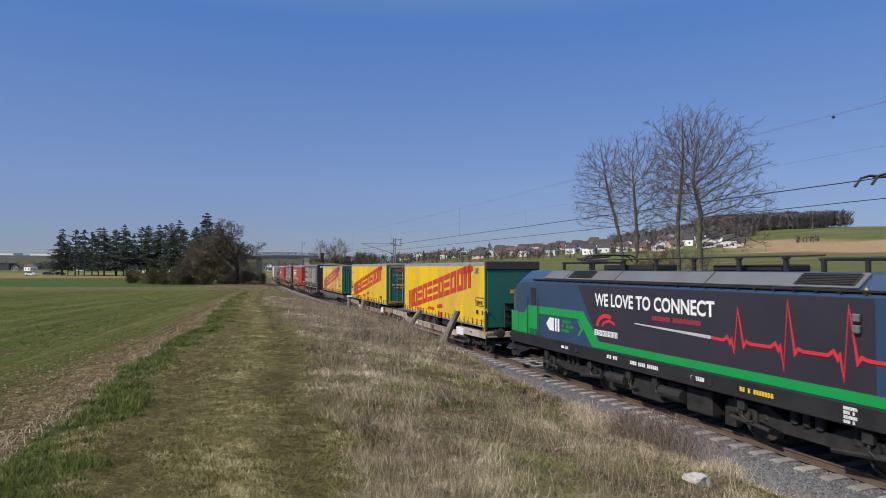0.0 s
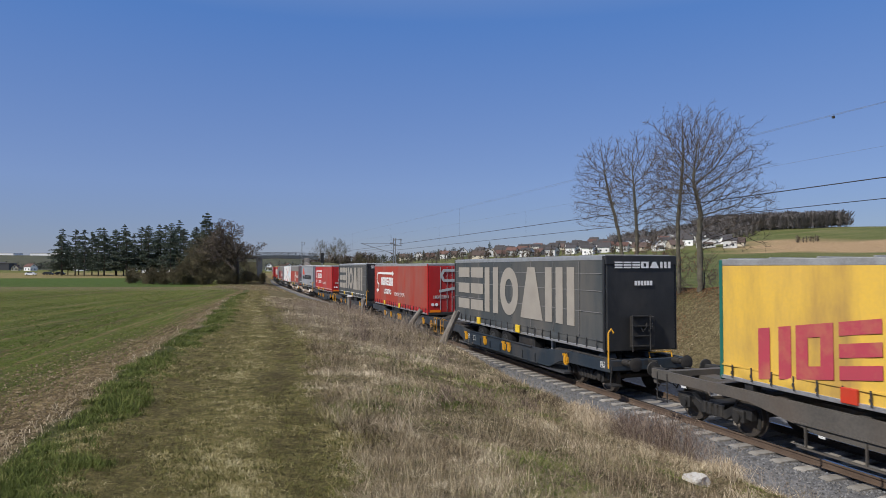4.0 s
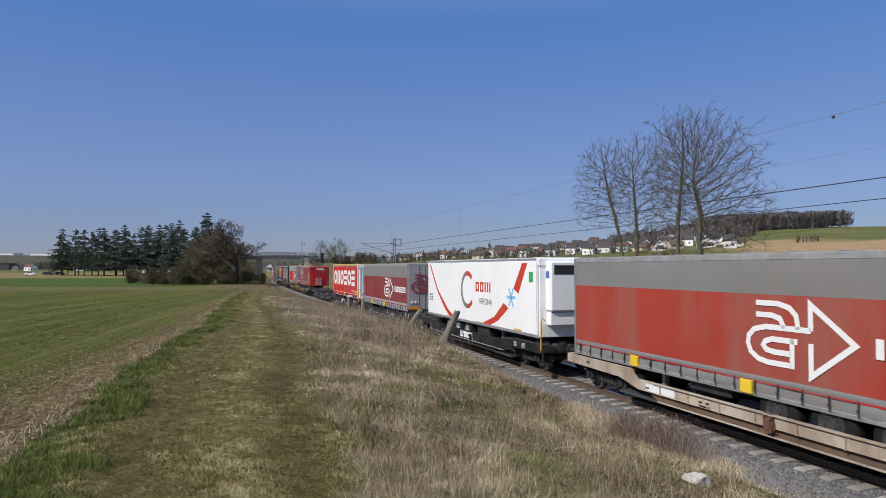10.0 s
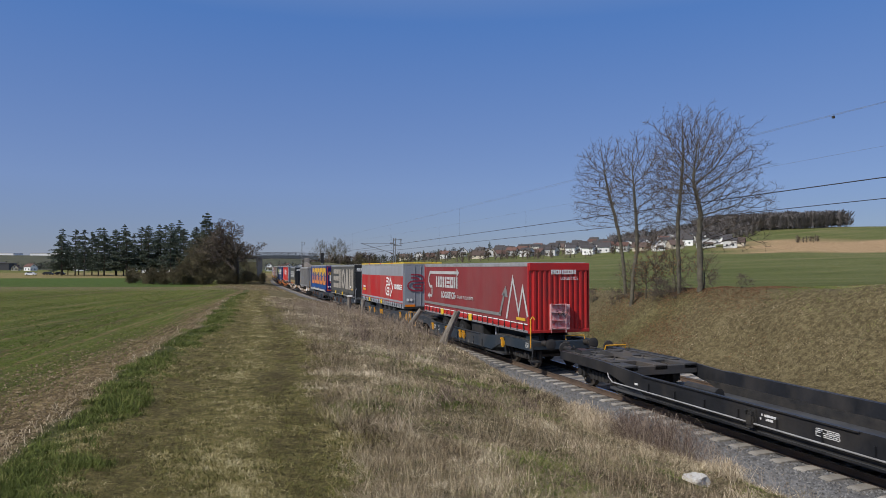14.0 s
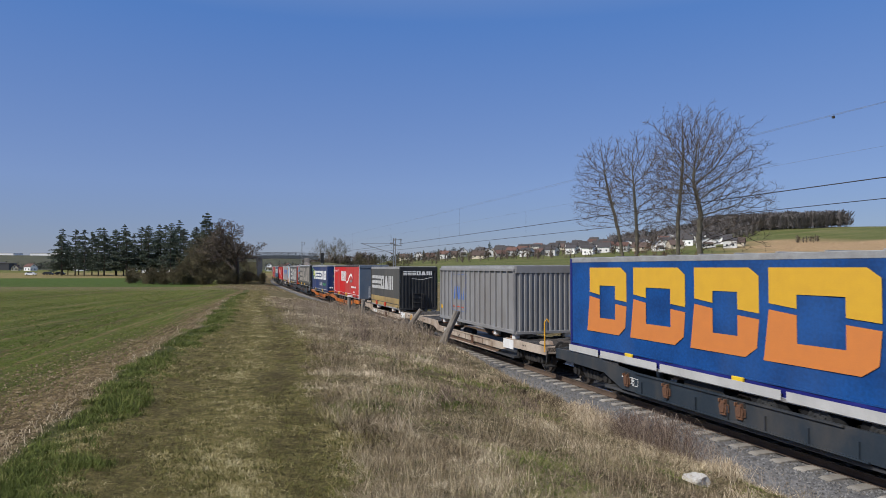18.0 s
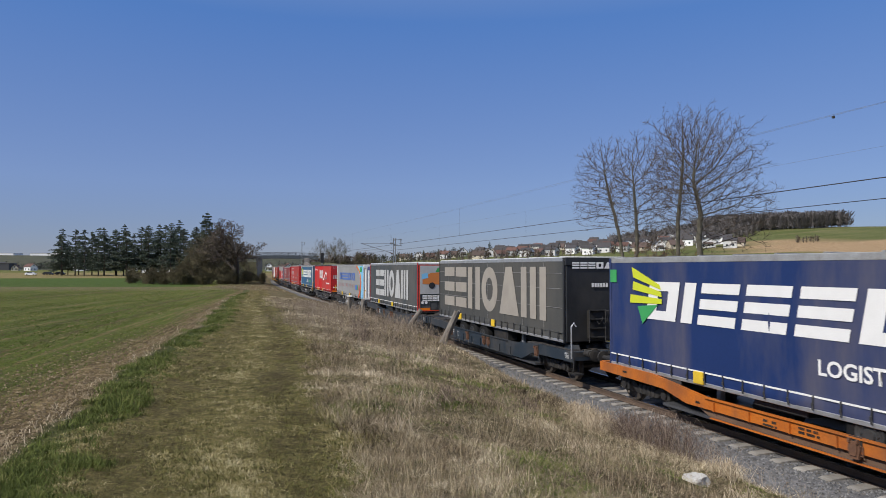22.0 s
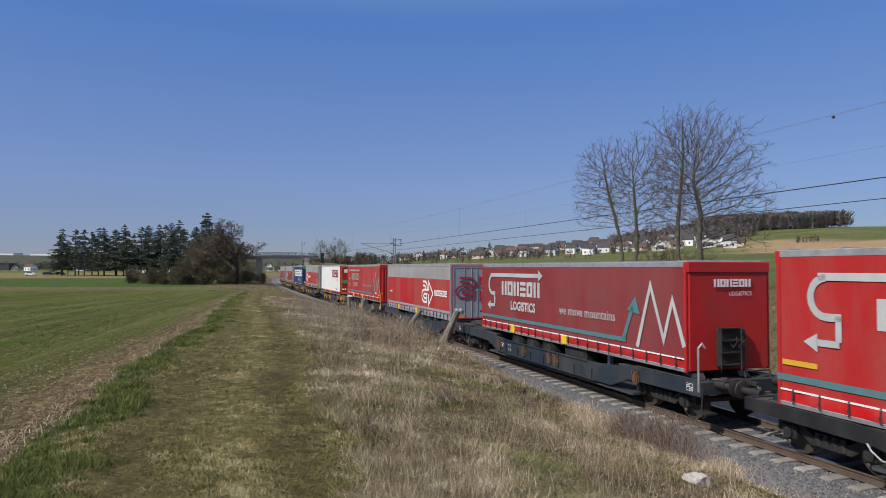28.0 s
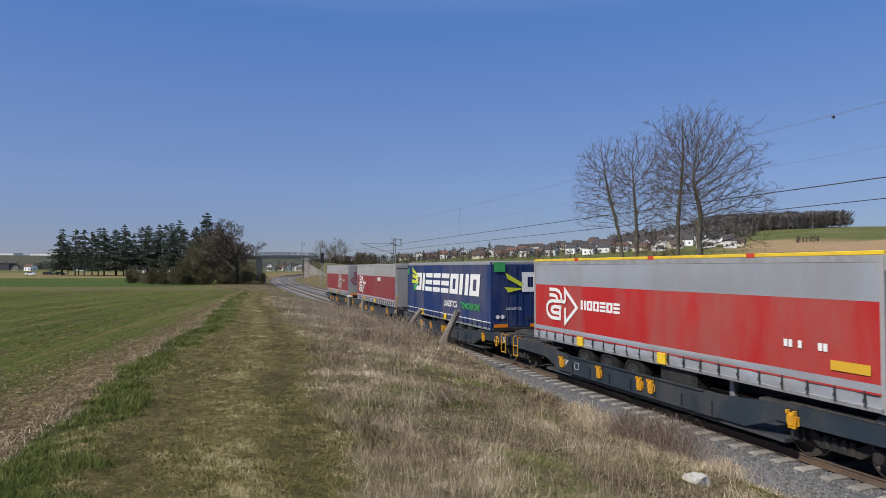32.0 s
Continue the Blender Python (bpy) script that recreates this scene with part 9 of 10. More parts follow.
# ---------------------------------------------------------------- road bridge over the line
BRICK = mat("bridge_concrete", (0.20, 0.180, 0.165), (0.27, 0.245, 0.225), 0.9, scale=1.0, fine=14, bump=0.3, dirt=(0.12, 0.11, 0.10), amount=0.7, streak=0.6)
DARKWALL = mat("bridge_dark_wall", (0.05, 0.055, 0.065), (0.08, 0.085, 0.095), 0.9, scale=1.0, fine=14, bump=0.3)
RAILING = mat("railing_grey_steel", (0.07, 0.08, 0.09), (0.10, 0.11, 0.12), 0.6, 0.3, scale=3)


def bridge():
    s = 222.0
    root = empty("road_bridge", Matrix.Translation(on_line(s)) @ Matrix.Rotation(heading(s) - math.pi / 2, 4, "Z"), "narrow steel and concrete road bridge with railings over the line", "bridge")
    bm = bmesh.new()
    prism(bm, [(-14, 6.5), (-4, 6.75), (1, 6.85), (8.5, 6.75), (13, 6.4), (13, 7.3), (8.5, 7.75), (1, 7.85), (-4, 7.75), (-14, 7.3)], -2.6, 2.6)
    part("deck", bm, RAILING, root, "dark girder deck")
    for x0, x1, mt in ((-6.2, -4.4, DARKWALL), (8.6, 10.2, BRICK)):
        bm = bmesh.new()
        box(bm, x0, x1, -3.2, 3.2, -1, 6.9, 0.05)
        part("abutment", bm, mt, root)
    bm = bmesh.new()
    vs = [(8.7, -3.2, -1), (15.5, -13, -1), (15.5, -13, 1.0), (8.7, -3.2, 5.8)]
    a = [bm.verts.new(v) for v in vs]
    b = [bm.verts.new((v[0] + 0.6, v[1] + 0.6, v[2])) for v in vs]
    bm.faces.new(a)
    bm.faces.new(b[::-1])
    for i in range(4):
        bm.faces.new((a[i], b[i], b[(i + 1) % 4], a[(i + 1) % 4]))
    part("wing_wall", bm, BRICK, root)
    sign("painted_patch", flat([rect(8.9, 9.5, 1.2, 3.4), rect(9.6, 9.9, 0.8, 2.6)]), mat("spray_paint", (0.6, 0.58, 0.6), (0.35, 0.2, 0.25), 0.6, scale=3), root, SIDE, -3.21)
    for y in (-2.5, 2.5):
        zf = lambda x: 7.75 - abs(x - 1.5) * 0.025
        for x in [(-14 + 2.2 * i) for i in range(13)]:
            bm = bmesh.new()
            tube(bm, (x, y, zf(x) - 0.3), (x, y, zf(x) + 1.05), 0.05, seg=6)
            part("railing_post", bm, RAILING, root)
        for h in (0.35, 0.7, 1.05):
            bm = bmesh.new()
            pipe(bm, [(x, y, zf(x) + h) for x in (-14, 1.5, 12.4)], 0.04)
            part("railing_bar", bm, RAILING, root)
    # earth ramps behind the abutments
    for x0, x1, x2, nm in ((-6.0, -12, -30, "near"), (10.0, 15, 60, "far")):
        bm = bmesh.new()
        verts = []
        for y, k in ((-12, 0), (-3.0, 1), (3.0, 1), (12, 0)):
            verts.append([(x0, y * (0.3 if k == 0 else 1), 6.4 * k - 0.8), (x1, y, 6.4 * k - 0.8), (x2, y, 1.5 * k - 0.8)])
        vv = [[bm.verts.new(p) for p in row] for row in verts]
        for i in range(3):
            for j in range(2):
                bm.faces.new((vv[i][j], vv[i][j + 1], vv[i + 1][j + 1], vv[i + 1][j]))
        bm.faces.new([vv[i][0] for i in range(4)])
        bmesh.ops.recalc_face_normals(bm, faces=bm.faces)
        part("ramp", bm, mat("ramp_grass", (0.14, 0.12, 0.065), (0.09, 0.095, 0.045), 0.95, scale=0.8, fine=6, bump=0.8), root, "dry grass ramp")


bridge()

# ---------------------------------------------------------------- overhead line
GALV = mat("galvanised_steel", (0.20, 0.21, 0.22), (0.28, 0.29, 0.30), 0.6, 0.4, scale=3)
WIREGREY = mat("weathered_wire_grey", (0.16, 0.17, 0.18), (0.20, 0.21, 0.22), 0.7, 0.2)
COPPER = mat("dark_copper_wire", (0.03, 0.028, 0.027), (0.05, 0.045, 0.042), 0.6, 0.3)
INSUL = mat("brown_insulator", (0.10, 0.05, 0.035), (0.13, 0.07, 0.05), 0.3)
MASTS = (-55.0, 15.0 - 35, 80.0, 148.0, 216.0, 290.0)


def mast(s, lat, height, arms):
    base = on_line(s, lat, 0)
    base.z = gz(base.x, base.y)
    root = empty("catenary_mast", Matrix.Translation(base) @ Matrix.Rotation(heading(s) - math.pi / 2, 4, "Z"), "grey lattice steel mast carrying the overhead line", "mast", "masts of the overhead line")
    h = height - base.z
    for x in (-0.14, 0.14):
        for y in (-0.1, 0.1):
            bm = bmesh.new()
            box(bm, x - 0.025, x + 0.025, y - 0.025, y + 0.025, -0.4, h)
            part("upright", bm, GALV, root)
    bm = bmesh.new()
    n = int(h / 0.5)
    for i in range(n):
        z = i * h / n
        sg = 1 if i % 2 else -1
        for y in (-0.1, 0.1):
            tube(bm, (-0.14 * sg, y, z), (0.14 * sg, y, z + h / n), 0.014, seg=4)
    part("lacing", bm, GALV, root)
    bm = bmesh.new()
    for z in (h - 0.12, h - 0.95):
        box(bm, -0.16, 0.95, -0.05, 0.05, z - 0.04, z + 0.04)
    box(bm, 0.80, 0.90, -0.05, 0.05, h - 0.95, h - 0.12)
    part("head_bracket", bm, GALV, root)
    for side, reach in arms:
        bm = bmesh.new()
        zz = -base.z
        tube(bm, (0, 0, zz + 5.6), (side * reach, 0, zz + 6.9), 0.035, seg=6)
        tube(bm, (0, 0, zz + 6.95), (side * reach, 0, zz + 6.9), 0.03, seg=6)
        tube(bm, (side * reach * 0.45, 0, zz + 6.2), (side * (reach + 0.3), 0, zz + 5.9), 0.02, seg=6)
        tube(bm, (side * (reach - 0.9), 0, zz + 5.85), (side * reach, 0, zz + 5.62), 0.015, seg=6)
        part("cantilever", bm, GALV, root)
        for z in (5.6, 6.95):
            bm = bmesh.new()
            for i in range(4):
                tube(bm, (side * (0.2 + 0.1 * i), 0, zz + z + (0.04 * i if z < 6 else 0)), (side * (0.25 + 0.1 * i), 0, zz + z + (0.05 * i if z < 6 else 0)), 0.08, seg=8)
            part("insulator", bm, INSUL, root)


for _s in (-58.0, 86.0, 152.0, 216.0):
    mast(_s, -8.3 if _s < 150.0 else -7.6, 7.6 if _s < 190 else 12.0, ((-1, 4.3), (-1, 8.3)) if _s < 0 else (((-1, 4.3),) if _s < 190 else ((1, 4.3),)))


def wire(name, s0, s1, lat, z0, z1, sag, r, label, metal=None):
    ob = empty(name, label=label, category="wire", group="overhead wires")
    bm = bmesh.new()
    n = 28
    pts = []
    for i in range(n + 1):
        t = i / n
        pts.append(on_line(s0 + (s1 - s0) * t, lat, z0 + (z1 - z0) * t - 4 * sag * t * (1 - t)))
    pipe(bm, pts, r, 5)
    part("conductor", bm, metal or COPPER, ob)
    return ob


for _lat, _nm in ((0.0, "near"), (-4.0, "far")):
    for _a, _b in ((-58, 86), (86, 152), (152, 290)):
        wire("contact_wire", _a, _b, _lat, 5.62 if _nm == "near" else 5.69, 5.60, 0.03, 0.011, "dark taut copper contact wire over the track")
        w = wire("catenary_wire", _a, _b, _lat, 7.40 if _nm == "near" else 7.32, 7.40 if _nm == "near" else 7.32, 0.35 if _a < 0 else 0.6, 0.0028, "thin sagging catenary wire over the track", WIREGREY)
        for _i in range(1, 9):
            _t = _i / 9
            bm = bmesh.new()
            _s = _a + (_b - _a) * _t
            tube(bm, on_line(_s, _lat, 5.57), on_line(_s, _lat, (7.40 if _nm == "near" else 7.32) - 4 * (0.35 if _a < 0 else 0.6) * _t * (1 - _t)), 0.004, seg=4)
            part("dropper", bm, COPPER, w)
_w = wire("feeder_wire", -58, 86, -8.3, 10.1, 9.4, 0.5, 0.0045, "thin feeder wire high beside the line", WIREGREY)
_bm = bmesh.new()
_p = on_line(14.6, 0.0, 7.0)
box(_bm, _p.x - 0.028, _p.x + 0.028, _p.y - 0.02, _p.y + 0.02, _p.z - 0.03, _p.z + 0.02, 0.006)
tagged(part("wire_clamp", _bm, COPPER), "small dark clamp on the catenary wire", "clamp")

# signal post
_sg = empty("signal", Matrix.Translation(on_line(146, -7.0, 0)) @ Matrix.Rotation(heading(146) - math.pi / 2, 4, "Z"), "dark railway signal head on a slim post", "signal")
_bm = bmesh.new()
tube(_bm, (0, 0, -0.5), (0, 0, 5.0), 0.08, seg=8)
part("post", _bm, GALV, _sg)
_bm = bmesh.new()
box(_bm, -0.35, 0.35, -0.12, 0.12, 4.9, 7.0, 0.04)
part("signal_head", _bm, mat("signal_black", (0.012, 0.012, 0.013), (0.02, 0.02, 0.02), 0.7), _sg)

# ---------------------------------------------------------------- fence posts and a stone
OLDWOOD = mat("weathered_post_wood", (0.15, 0.132, 0.112), (0.24, 0.215, 0.185), 0.9, scale=3, fine=26, bump=0.7, dirt=(0.09, 0.075, 0.06), amount=0.6, streak=0.8)


def fence_post(s, lat, h, r, lean, label, topm=None):
    p = on_line(s, lat)
    p.z = gz(p.x, p.y)
    bm = bmesh.new()
    rg = random.Random(int(s * 10))
    n, rings = 9, []
    for j in range(5):
        z = -0.35 + (h + 0.35) * j / 4
        rings.append([bm.verts.new((r * (1 - 0.06 * j) * math.cos(2 * math.pi * i / n) * rg.uniform(0.86, 1.1), r * (1 - 0.06 * j) * math.sin(2 * math.pi * i / n) * rg.uniform(0.86, 1.1), z + (rg.uniform(-0.07, 0.05) if j == 4 else 0))) for i in range(n)])
    for a, b in zip(rings[:-1], rings[1:]):
        for i in range(n):
            bm.faces.new((a[i], a[(i + 1) % n], b[(i + 1) % n], b[i]))
    bm.faces.new(rings[-1])
    bmesh.ops.rotate(bm, verts=bm.verts, cent=(0, 0, 0), matrix=Euler((lean[1], lean[0], 0)).to_matrix())
    ob = part("fence_post", bm, OLDWOOD)
    ob.matrix_basis = Matrix.Translation(p)
    tagged(ob, label, "post", "old fence posts")
    if topm:
        bm = bmesh.new()
        box(bm, -r * 1.1, r * 1.6, -r, r, h - 0.02, h + 0.07, 0.02)
        part("pale_top", bm, topm, ob)


fence_post(28.3, 4.15, 1.42, 0.155, (0.42, 0.05), "weathered grey wooden post leaning in the dry grass")
fence_post(33.6, 4.15, 1.2, 0.14, (0.60, 0.0), "weathered wooden post leaning far over in the dry grass")
fence_post(44.4, 4.05, 1.05, 0.15, (0.03, 0.0), "short weathered wooden post in the dry grass")
fence_post(49.0, 4.05, 1.1, 0.14, (-0.02, 0.0), "weathered wooden post with pale broken top", WHITE)
for _s, _la, _le in ((66.5, -10.8, 0.3), (57.0, -10.8, -0.4), (53.5, -11.4, 0.2)):
    fence_post(_s, _la, 1.0, 0.09, (_le, 0.1), "leaning dark wooden post on the far bank")


def white_stone():
    p = on_line(12.05, 5.66)
    bm = bmesh.new()
    bmesh.ops.create_icosphere(bm, subdivisions=3, radius=1.0)
    for v in bm.verts:
        c = v.co
        k = 1 + 0.22 * noise.noise(c * 1.7) + 0.06 * noise.noise(c * 6)
        c.x, c.y, c.z = max(-0.82, min(0.82, c.x)) * 0.21 * k, max(-0.75, min(0.75, c.y)) * 0.18 * k, max(-0.5, min(0.55, c.z)) * 0.15 * k
    ob = part("white_stone", bm, mat("pale_limestone", (0.56, 0.545, 0.51), (0.42, 0.40, 0.37), 0.9, scale=6, fine=50, bump=0.5), smooth=False)
    ob.matrix_basis = Matrix.Translation((p.x, p.y, gz(p.x, p.y) + 0.03)) @ Matrix.Rotation(0.6, 4, "Z")
    tagged(ob, "angular whitish stone block lying in the dry grass", "stone")


white_stone()

# ---------------------------------------------------------------- grass, weeds, clods
DRYGRASS = islands("dry_grass_blades", ((0.075, 0.054, 0.034), (0.150, 0.112, 0.070), (0.250, 0.195, 0.120), (0.360, 0.290, 0.185), (0.480, 0.395, 0.265), (0.620, 0.525, 0.370), (0.740, 0.640, 0.480)), by_tone=True)
PALEGRASS = islands("pale_grass_blades", ((0.40, 0.325, 0.22), (0.54, 0.45, 0.32), (0.64, 0.545, 0.405), (0.32, 0.245, 0.158), (0.23, 0.17, 0.11), (0.47, 0.38, 0.26)))
BANKGREEN = islands("bank_green_blades", ((0.050, 0.074, 0.014), (0.090, 0.125, 0.024), (0.150, 0.190, 0.040), (0.220, 0.235, 0.068), (0.350, 0.310, 0.145)), by_tone=True)
PATHGRASS = islands("mown_grass_blades", ((0.060, 0.044, 0.020), (0.098, 0.086, 0.026), (0.122, 0.122, 0.032), (0.178, 0.156, 0.052), (0.250, 0.212, 0.088), (0.390, 0.330, 0.165), (0.540, 0.465, 0.270)), by_tone=True)
LUSHGRASS = islands("lush_grass_blades", ((0.046, 0.062, 0.012), (0.080, 0.104, 0.020), (0.122, 0.148, 0.032), (0.170, 0.186, 0.050), (0.300, 0.265, 0.115)), by_tone=True)
SEEDLING = islands("crop_seedlings", ((0.066, 0.098, 0.014), (0.098, 0.134, 0.021), (0.132, 0.164, 0.030), (0.178, 0.192, 0.046)), by_tone=True)
WEED = islands("dead_weed_stems", ((0.10, 0.072, 0.056), (0.19, 0.145, 0.108), (0.29, 0.235, 0.178), (0.40, 0.335, 0.255)))
BRAMBLE = islands("bramble_shoots", ((0.075, 0.052, 0.042), (0.140, 0.100, 0.078), (0.230, 0.172, 0.135), (0.340, 0.270, 0.215)))
CLOD = islands("soil_clods", ((0.125, 0.090, 0.052), (0.195, 0.146, 0.086), (0.255, 0.194, 0.116), (0.34, 0.265, 0.165)), 0.95)


def spread(rg, n, r0, r1, a0, a1, power=0.0):
    """Places round the standpoint, thinning out with distance."""
    r = np.exp(rg.uniform(math.log(r0), math.log(r1), n))
    a = np.radians(rg.uniform(a0, a1, n))
    return r * np.sin(a), r * np.cos(a), r


def blades(name, label, x, y, r, hgt, wid, lean, material, rg, z_off=0.0, tone=None):
    n = len(x)
    z = ground_z(x, y) - 0.015 + z_off
    a = rg.uniform(0, 2 * math.pi, n)
    b = rg.uniform(0, 2 * math.pi, n)
    ln = lean * rg.uniform(0.2, 1.0, n) * hgt
    dx, dy = np.cos(b) * ln, np.sin(b) * ln
    wx, wy = np.cos(a) * wid / 2, np.sin(a) * wid / 2
    P = np.empty((n, 5, 3))
    P[:, 0] = np.stack([x - wx, y - wy, z], 1)
    P[:, 1] = np.stack([x + wx, y + wy, z], 1)
    mx, my, mz = x + dx * 0.35, y + dy * 0.35, z + hgt * 0.6
    P[:, 2] = np.stack([mx + wx * 0.8, my + wy * 0.8, mz], 1)
    P[:, 3] = np.stack([mx - wx * 0.8, my - wy * 0.8, mz], 1)
    P[:, 4] = np.stack([x + dx, y + dy, z + hgt * np.sqrt(np.clip(1 - (ln / np.maximum(hgt, 1e-4)) ** 2 * 0.6, 0.1, 1))], 1)
    me = bpy.data.meshes.new(name)
    me.vertices.add(n * 5)
    me.vertices.foreach_set("co", P.astype(np.float32).ravel())
    o = np.arange(n)[:, None] * 5
    loops = np.concatenate([o + np.array([0, 1, 2, 3]), o + np.array([3, 2, 4])], 1).astype(np.int32)
    me.loops.add(loops.size)
    me.loops.foreach_set("vertex_index", loops.ravel())
    st = np.stack([np.arange(n) * 7, np.arange(n) * 7 + 4], 1).astype(np.int32)
    me.polygons.add(n * 2)
    me.polygons.foreach_set("loop_start", st.ravel())
    if tone is not None:
        at = me.attributes.new("tone", "FLOAT", "POINT")
        at.data.foreach_set("value", np.repeat(np.clip(tone, 0, 1), 5).astype(np.float32))
    me.update()
    me.materials.append(material)
    tagged(new(name, me), label, "grass", kind="stuff")


def tufts(rg, x, y, r, m, reach):
    """m blades round each tuft: their places, distances and the tuft that each belongs to."""
    own = np.repeat(np.arange(len(x)), m)
    an, rad = rg.uniform(0, 2 * math.pi, len(own)), np.abs(rg.randn(len(own))) * np.repeat(reach, m)
    return x[own] + np.cos(an) * rad, y[own] + np.sin(an) * rad, r[own], own


def build_grass():
    rg = np.random.RandomState(21)
    # bank towards the line: tufts that fall outward, flattened hollows between hummocks
    cx, cy, cr = spread(rg, 80000, 4.5, 75, -22, 48)
    s, l, le = verge(cx, cy)
    keep = (l > 2.35) & (le < 11.2) & (rg.rand(len(cx)) < np.clip(0.12 + (l - 2.35) * 0.7, 0.10, 1.0) * np.clip(1.5 - smooth01(le, 10.2, 11.2), 0, 1))
    cx, cy, cr, s, l, le = cx[keep], cy[keep], cr[keep], s[keep], l[keep], le[keep]
    n = len(cx)
    hum = 0.45 * vnoise(cx, cy, 0.9, 1) + 0.35 * vnoise(cx, cy, 2.3, 2) + 0.2 * vnoise(cx, cy, 6.0, 3)
    lush = np.clip((hum - 0.33) * 3.6, 0.05, 1.7)
    green = 1.5 * (vnoise(cx, cy, 0.55, 4) - 0.5) + 0.9 * (vnoise(cx, cy, 1.9, 5) - 0.5) + 0.22 * rg.randn(n) + np.interp(s, (8, 17, 24, 45), (0.22, 0.14, -0.16, -0.5)) - 0.25 * smooth01(le, 9.0, 10.6)
    tone = 0.335 + 0.6 * (vnoise(cx, cy, 0.45, 6) - 0.5) + 0.75 * (vnoise(cx, cy, 3.6, 7) - 0.5) + 0.3 * (hum - 0.45) + 0.10 * rg.randn(n) + np.interp(s, (20, 32), (0.0, 0.06))
    x, y, r, own = tufts(rg, cx, cy, cr, 13, (0.015 + 0.055 * lush) * (0.6 + 0.05 * cr))
    hgt = (0.03 + 0.135 * rg.rand(len(x)) ** 1.5) * (0.16 + lush[own]) * np.where(rg.rand(len(x)) < 0.05, 1.7, 1.0) * np.interp(l[own], (2.4, 4.5), (0.4, 1.0))
    wid = np.maximum(0.0026, 0.00062 * r) * rg.uniform(0.5, 1.3, len(x))
    bt = tone[own] + 0.11 * rg.randn(len(x))
    g = green[own] > 0.30
    blades("dry_bank_grass", "tangled straw-coloured and brown dry grass on the railway bank", x[~g], y[~g], r[~g], hgt[~g], wid[~g], 2.1, DRYGRASS, rg, tone=bt[~g])
    blades("green_bank_grass", "patches of green grass among the dry grass", x[g], y[g], r[g], hgt[g] * 0.6, wid[g], 1.3, BANKGREEN, rg, tone=bt[g] + 0.12)
    # long thin stalks, bleached and brown
    x, y, r = spread(rg, 70000, 4.6, 70, -22, 46)
    s, l, le = verge(x, y)
    clump = vnoise(x, y, 1.3, 8) + 0.5 * vnoise(x, y, 4.4, 9) + 0.15 * rg.randn(len(x))
    keep = (l > 3.2) & (le < 10.9) & (clump > 0.86)
    x, y, r, clump, l = x[keep], y[keep], r[keep], clump[keep], l[keep]
    hgt = (0.12 + 0.40 * rg.rand(len(x)) ** 1.8) * np.interp(l, (3, 5), (0.5, 1.0))
    blades("dry_stalks", "thin bleached and brown stalks standing above the dry grass", x, y, r, hgt, np.maximum(0.0020, 0.00038 * r), 0.9, DRYGRASS, rg, tone=0.15 + 0.6 * rg.rand(len(x)))
    # fallen stems lying over one another
    x, y, r = spread(rg, 90000, 4.5, 50, -20, 47)
    s, l, le = verge(x, y)
    heap = 0.5 * vnoise(x, y, 0.7, 40) + 0.5 * vnoise(x, y, 2.1, 41) + 0.08 * rg.randn(len(x))
    keep = (l > 2.9) & (le < 10.9) & (heap > 0.50)
    x, y, r, heap = x[keep], y[keep], r[keep], heap[keep]
    blades("fallen_stems", "fallen grass stems lying across one another on the bank", x, y, r, 0.03 + 0.075 * rg.rand(len(x)) ** 1.5, np.maximum(0.0032, 0.0006 * r), 4.2, DRYGRASS, rg, z_off=0.02 + 0.09 * np.clip(heap - 0.5, 0, 1) * rg.rand(len(x)) * 4, tone=0.30 + 0.42 * (vnoise(x, y, 1.0, 42) - 0.35) + 0.20 * rg.randn(len(x)))
    # matted litter between the tufts
    x, y, r = spread(rg, 110000, 4.5, 45, -18, 47)
    s, l, le = verge(x, y)
    keep = (l > 2.9) & (le < 11.0) & (0.6 * vnoise(x, y, 1.7, 10) + 0.4 * vnoise(x, y, 5.0, 11) + 0.08 * rg.randn(len(x)) > 0.50)
    x, y, r = x[keep], y[keep], r[keep]
    blades("dead_litter", "matted brown dead leaves and stems between the tufts", x, y, r, 0.03 + 0.10 * rg.rand(len(x)), np.maximum(0.004, 0.0006 * r), 2.6, DRYGRASS, rg, tone=0.08 + 0.28 * rg.rand(len(x)))
    # dry straw before the thicket
    a = np.radians(-16.3 + 1.5 * rg.randn(9000))
    r = 128 + 11 * rg.randn(len(a))
    x, y = r * np.sin(a), r * np.cos(a)
    keep = ripple(x, y, 0.35, 2.0) + 0.5 * rg.randn(len(x)) > -0.1
    x, y, r = x[keep], y[keep], r[keep]
    blades("thicket_straw", "dry straw-coloured grass in front of the thicket", x, y, r, 0.05 + 0.17 * rg.rand(len(x)), 0.0006 * r, 1.8, DRYGRASS, rg, tone=0.3 + 0.2 * rg.randn(len(x)))
    # mown path: low tufts, bleached along the crown, worn brown in the wheel tracks
    cx, cy, cr = spread(rg, 150000, 4.3, 90, -42, 3)
    s, l, le = verge(cx, cy)
    keep = (le > 10.6) & (le < 13.6)
    cx, cy, cr, le = cx[keep], cy[keep], cr[keep], le[keep]
    rut = np.exp(-((le - 11.65) / 0.34) ** 2) + 0.7 * np.exp(-((le - 12.95) / 0.22) ** 2)
    patch = 0.5 * vnoise(cx, cy, 1.1, 12) + 0.5 * vnoise(cx, cy, 3.7, 13)
    keep = rg.rand(len(cx)) > 0.62 * rut * np.clip(0.4 + 1.1 * patch, 0, 1.2)
    cx, cy, cr, le, rut, patch = cx[keep], cy[keep], cr[keep], le[keep], rut[keep], patch[keep]
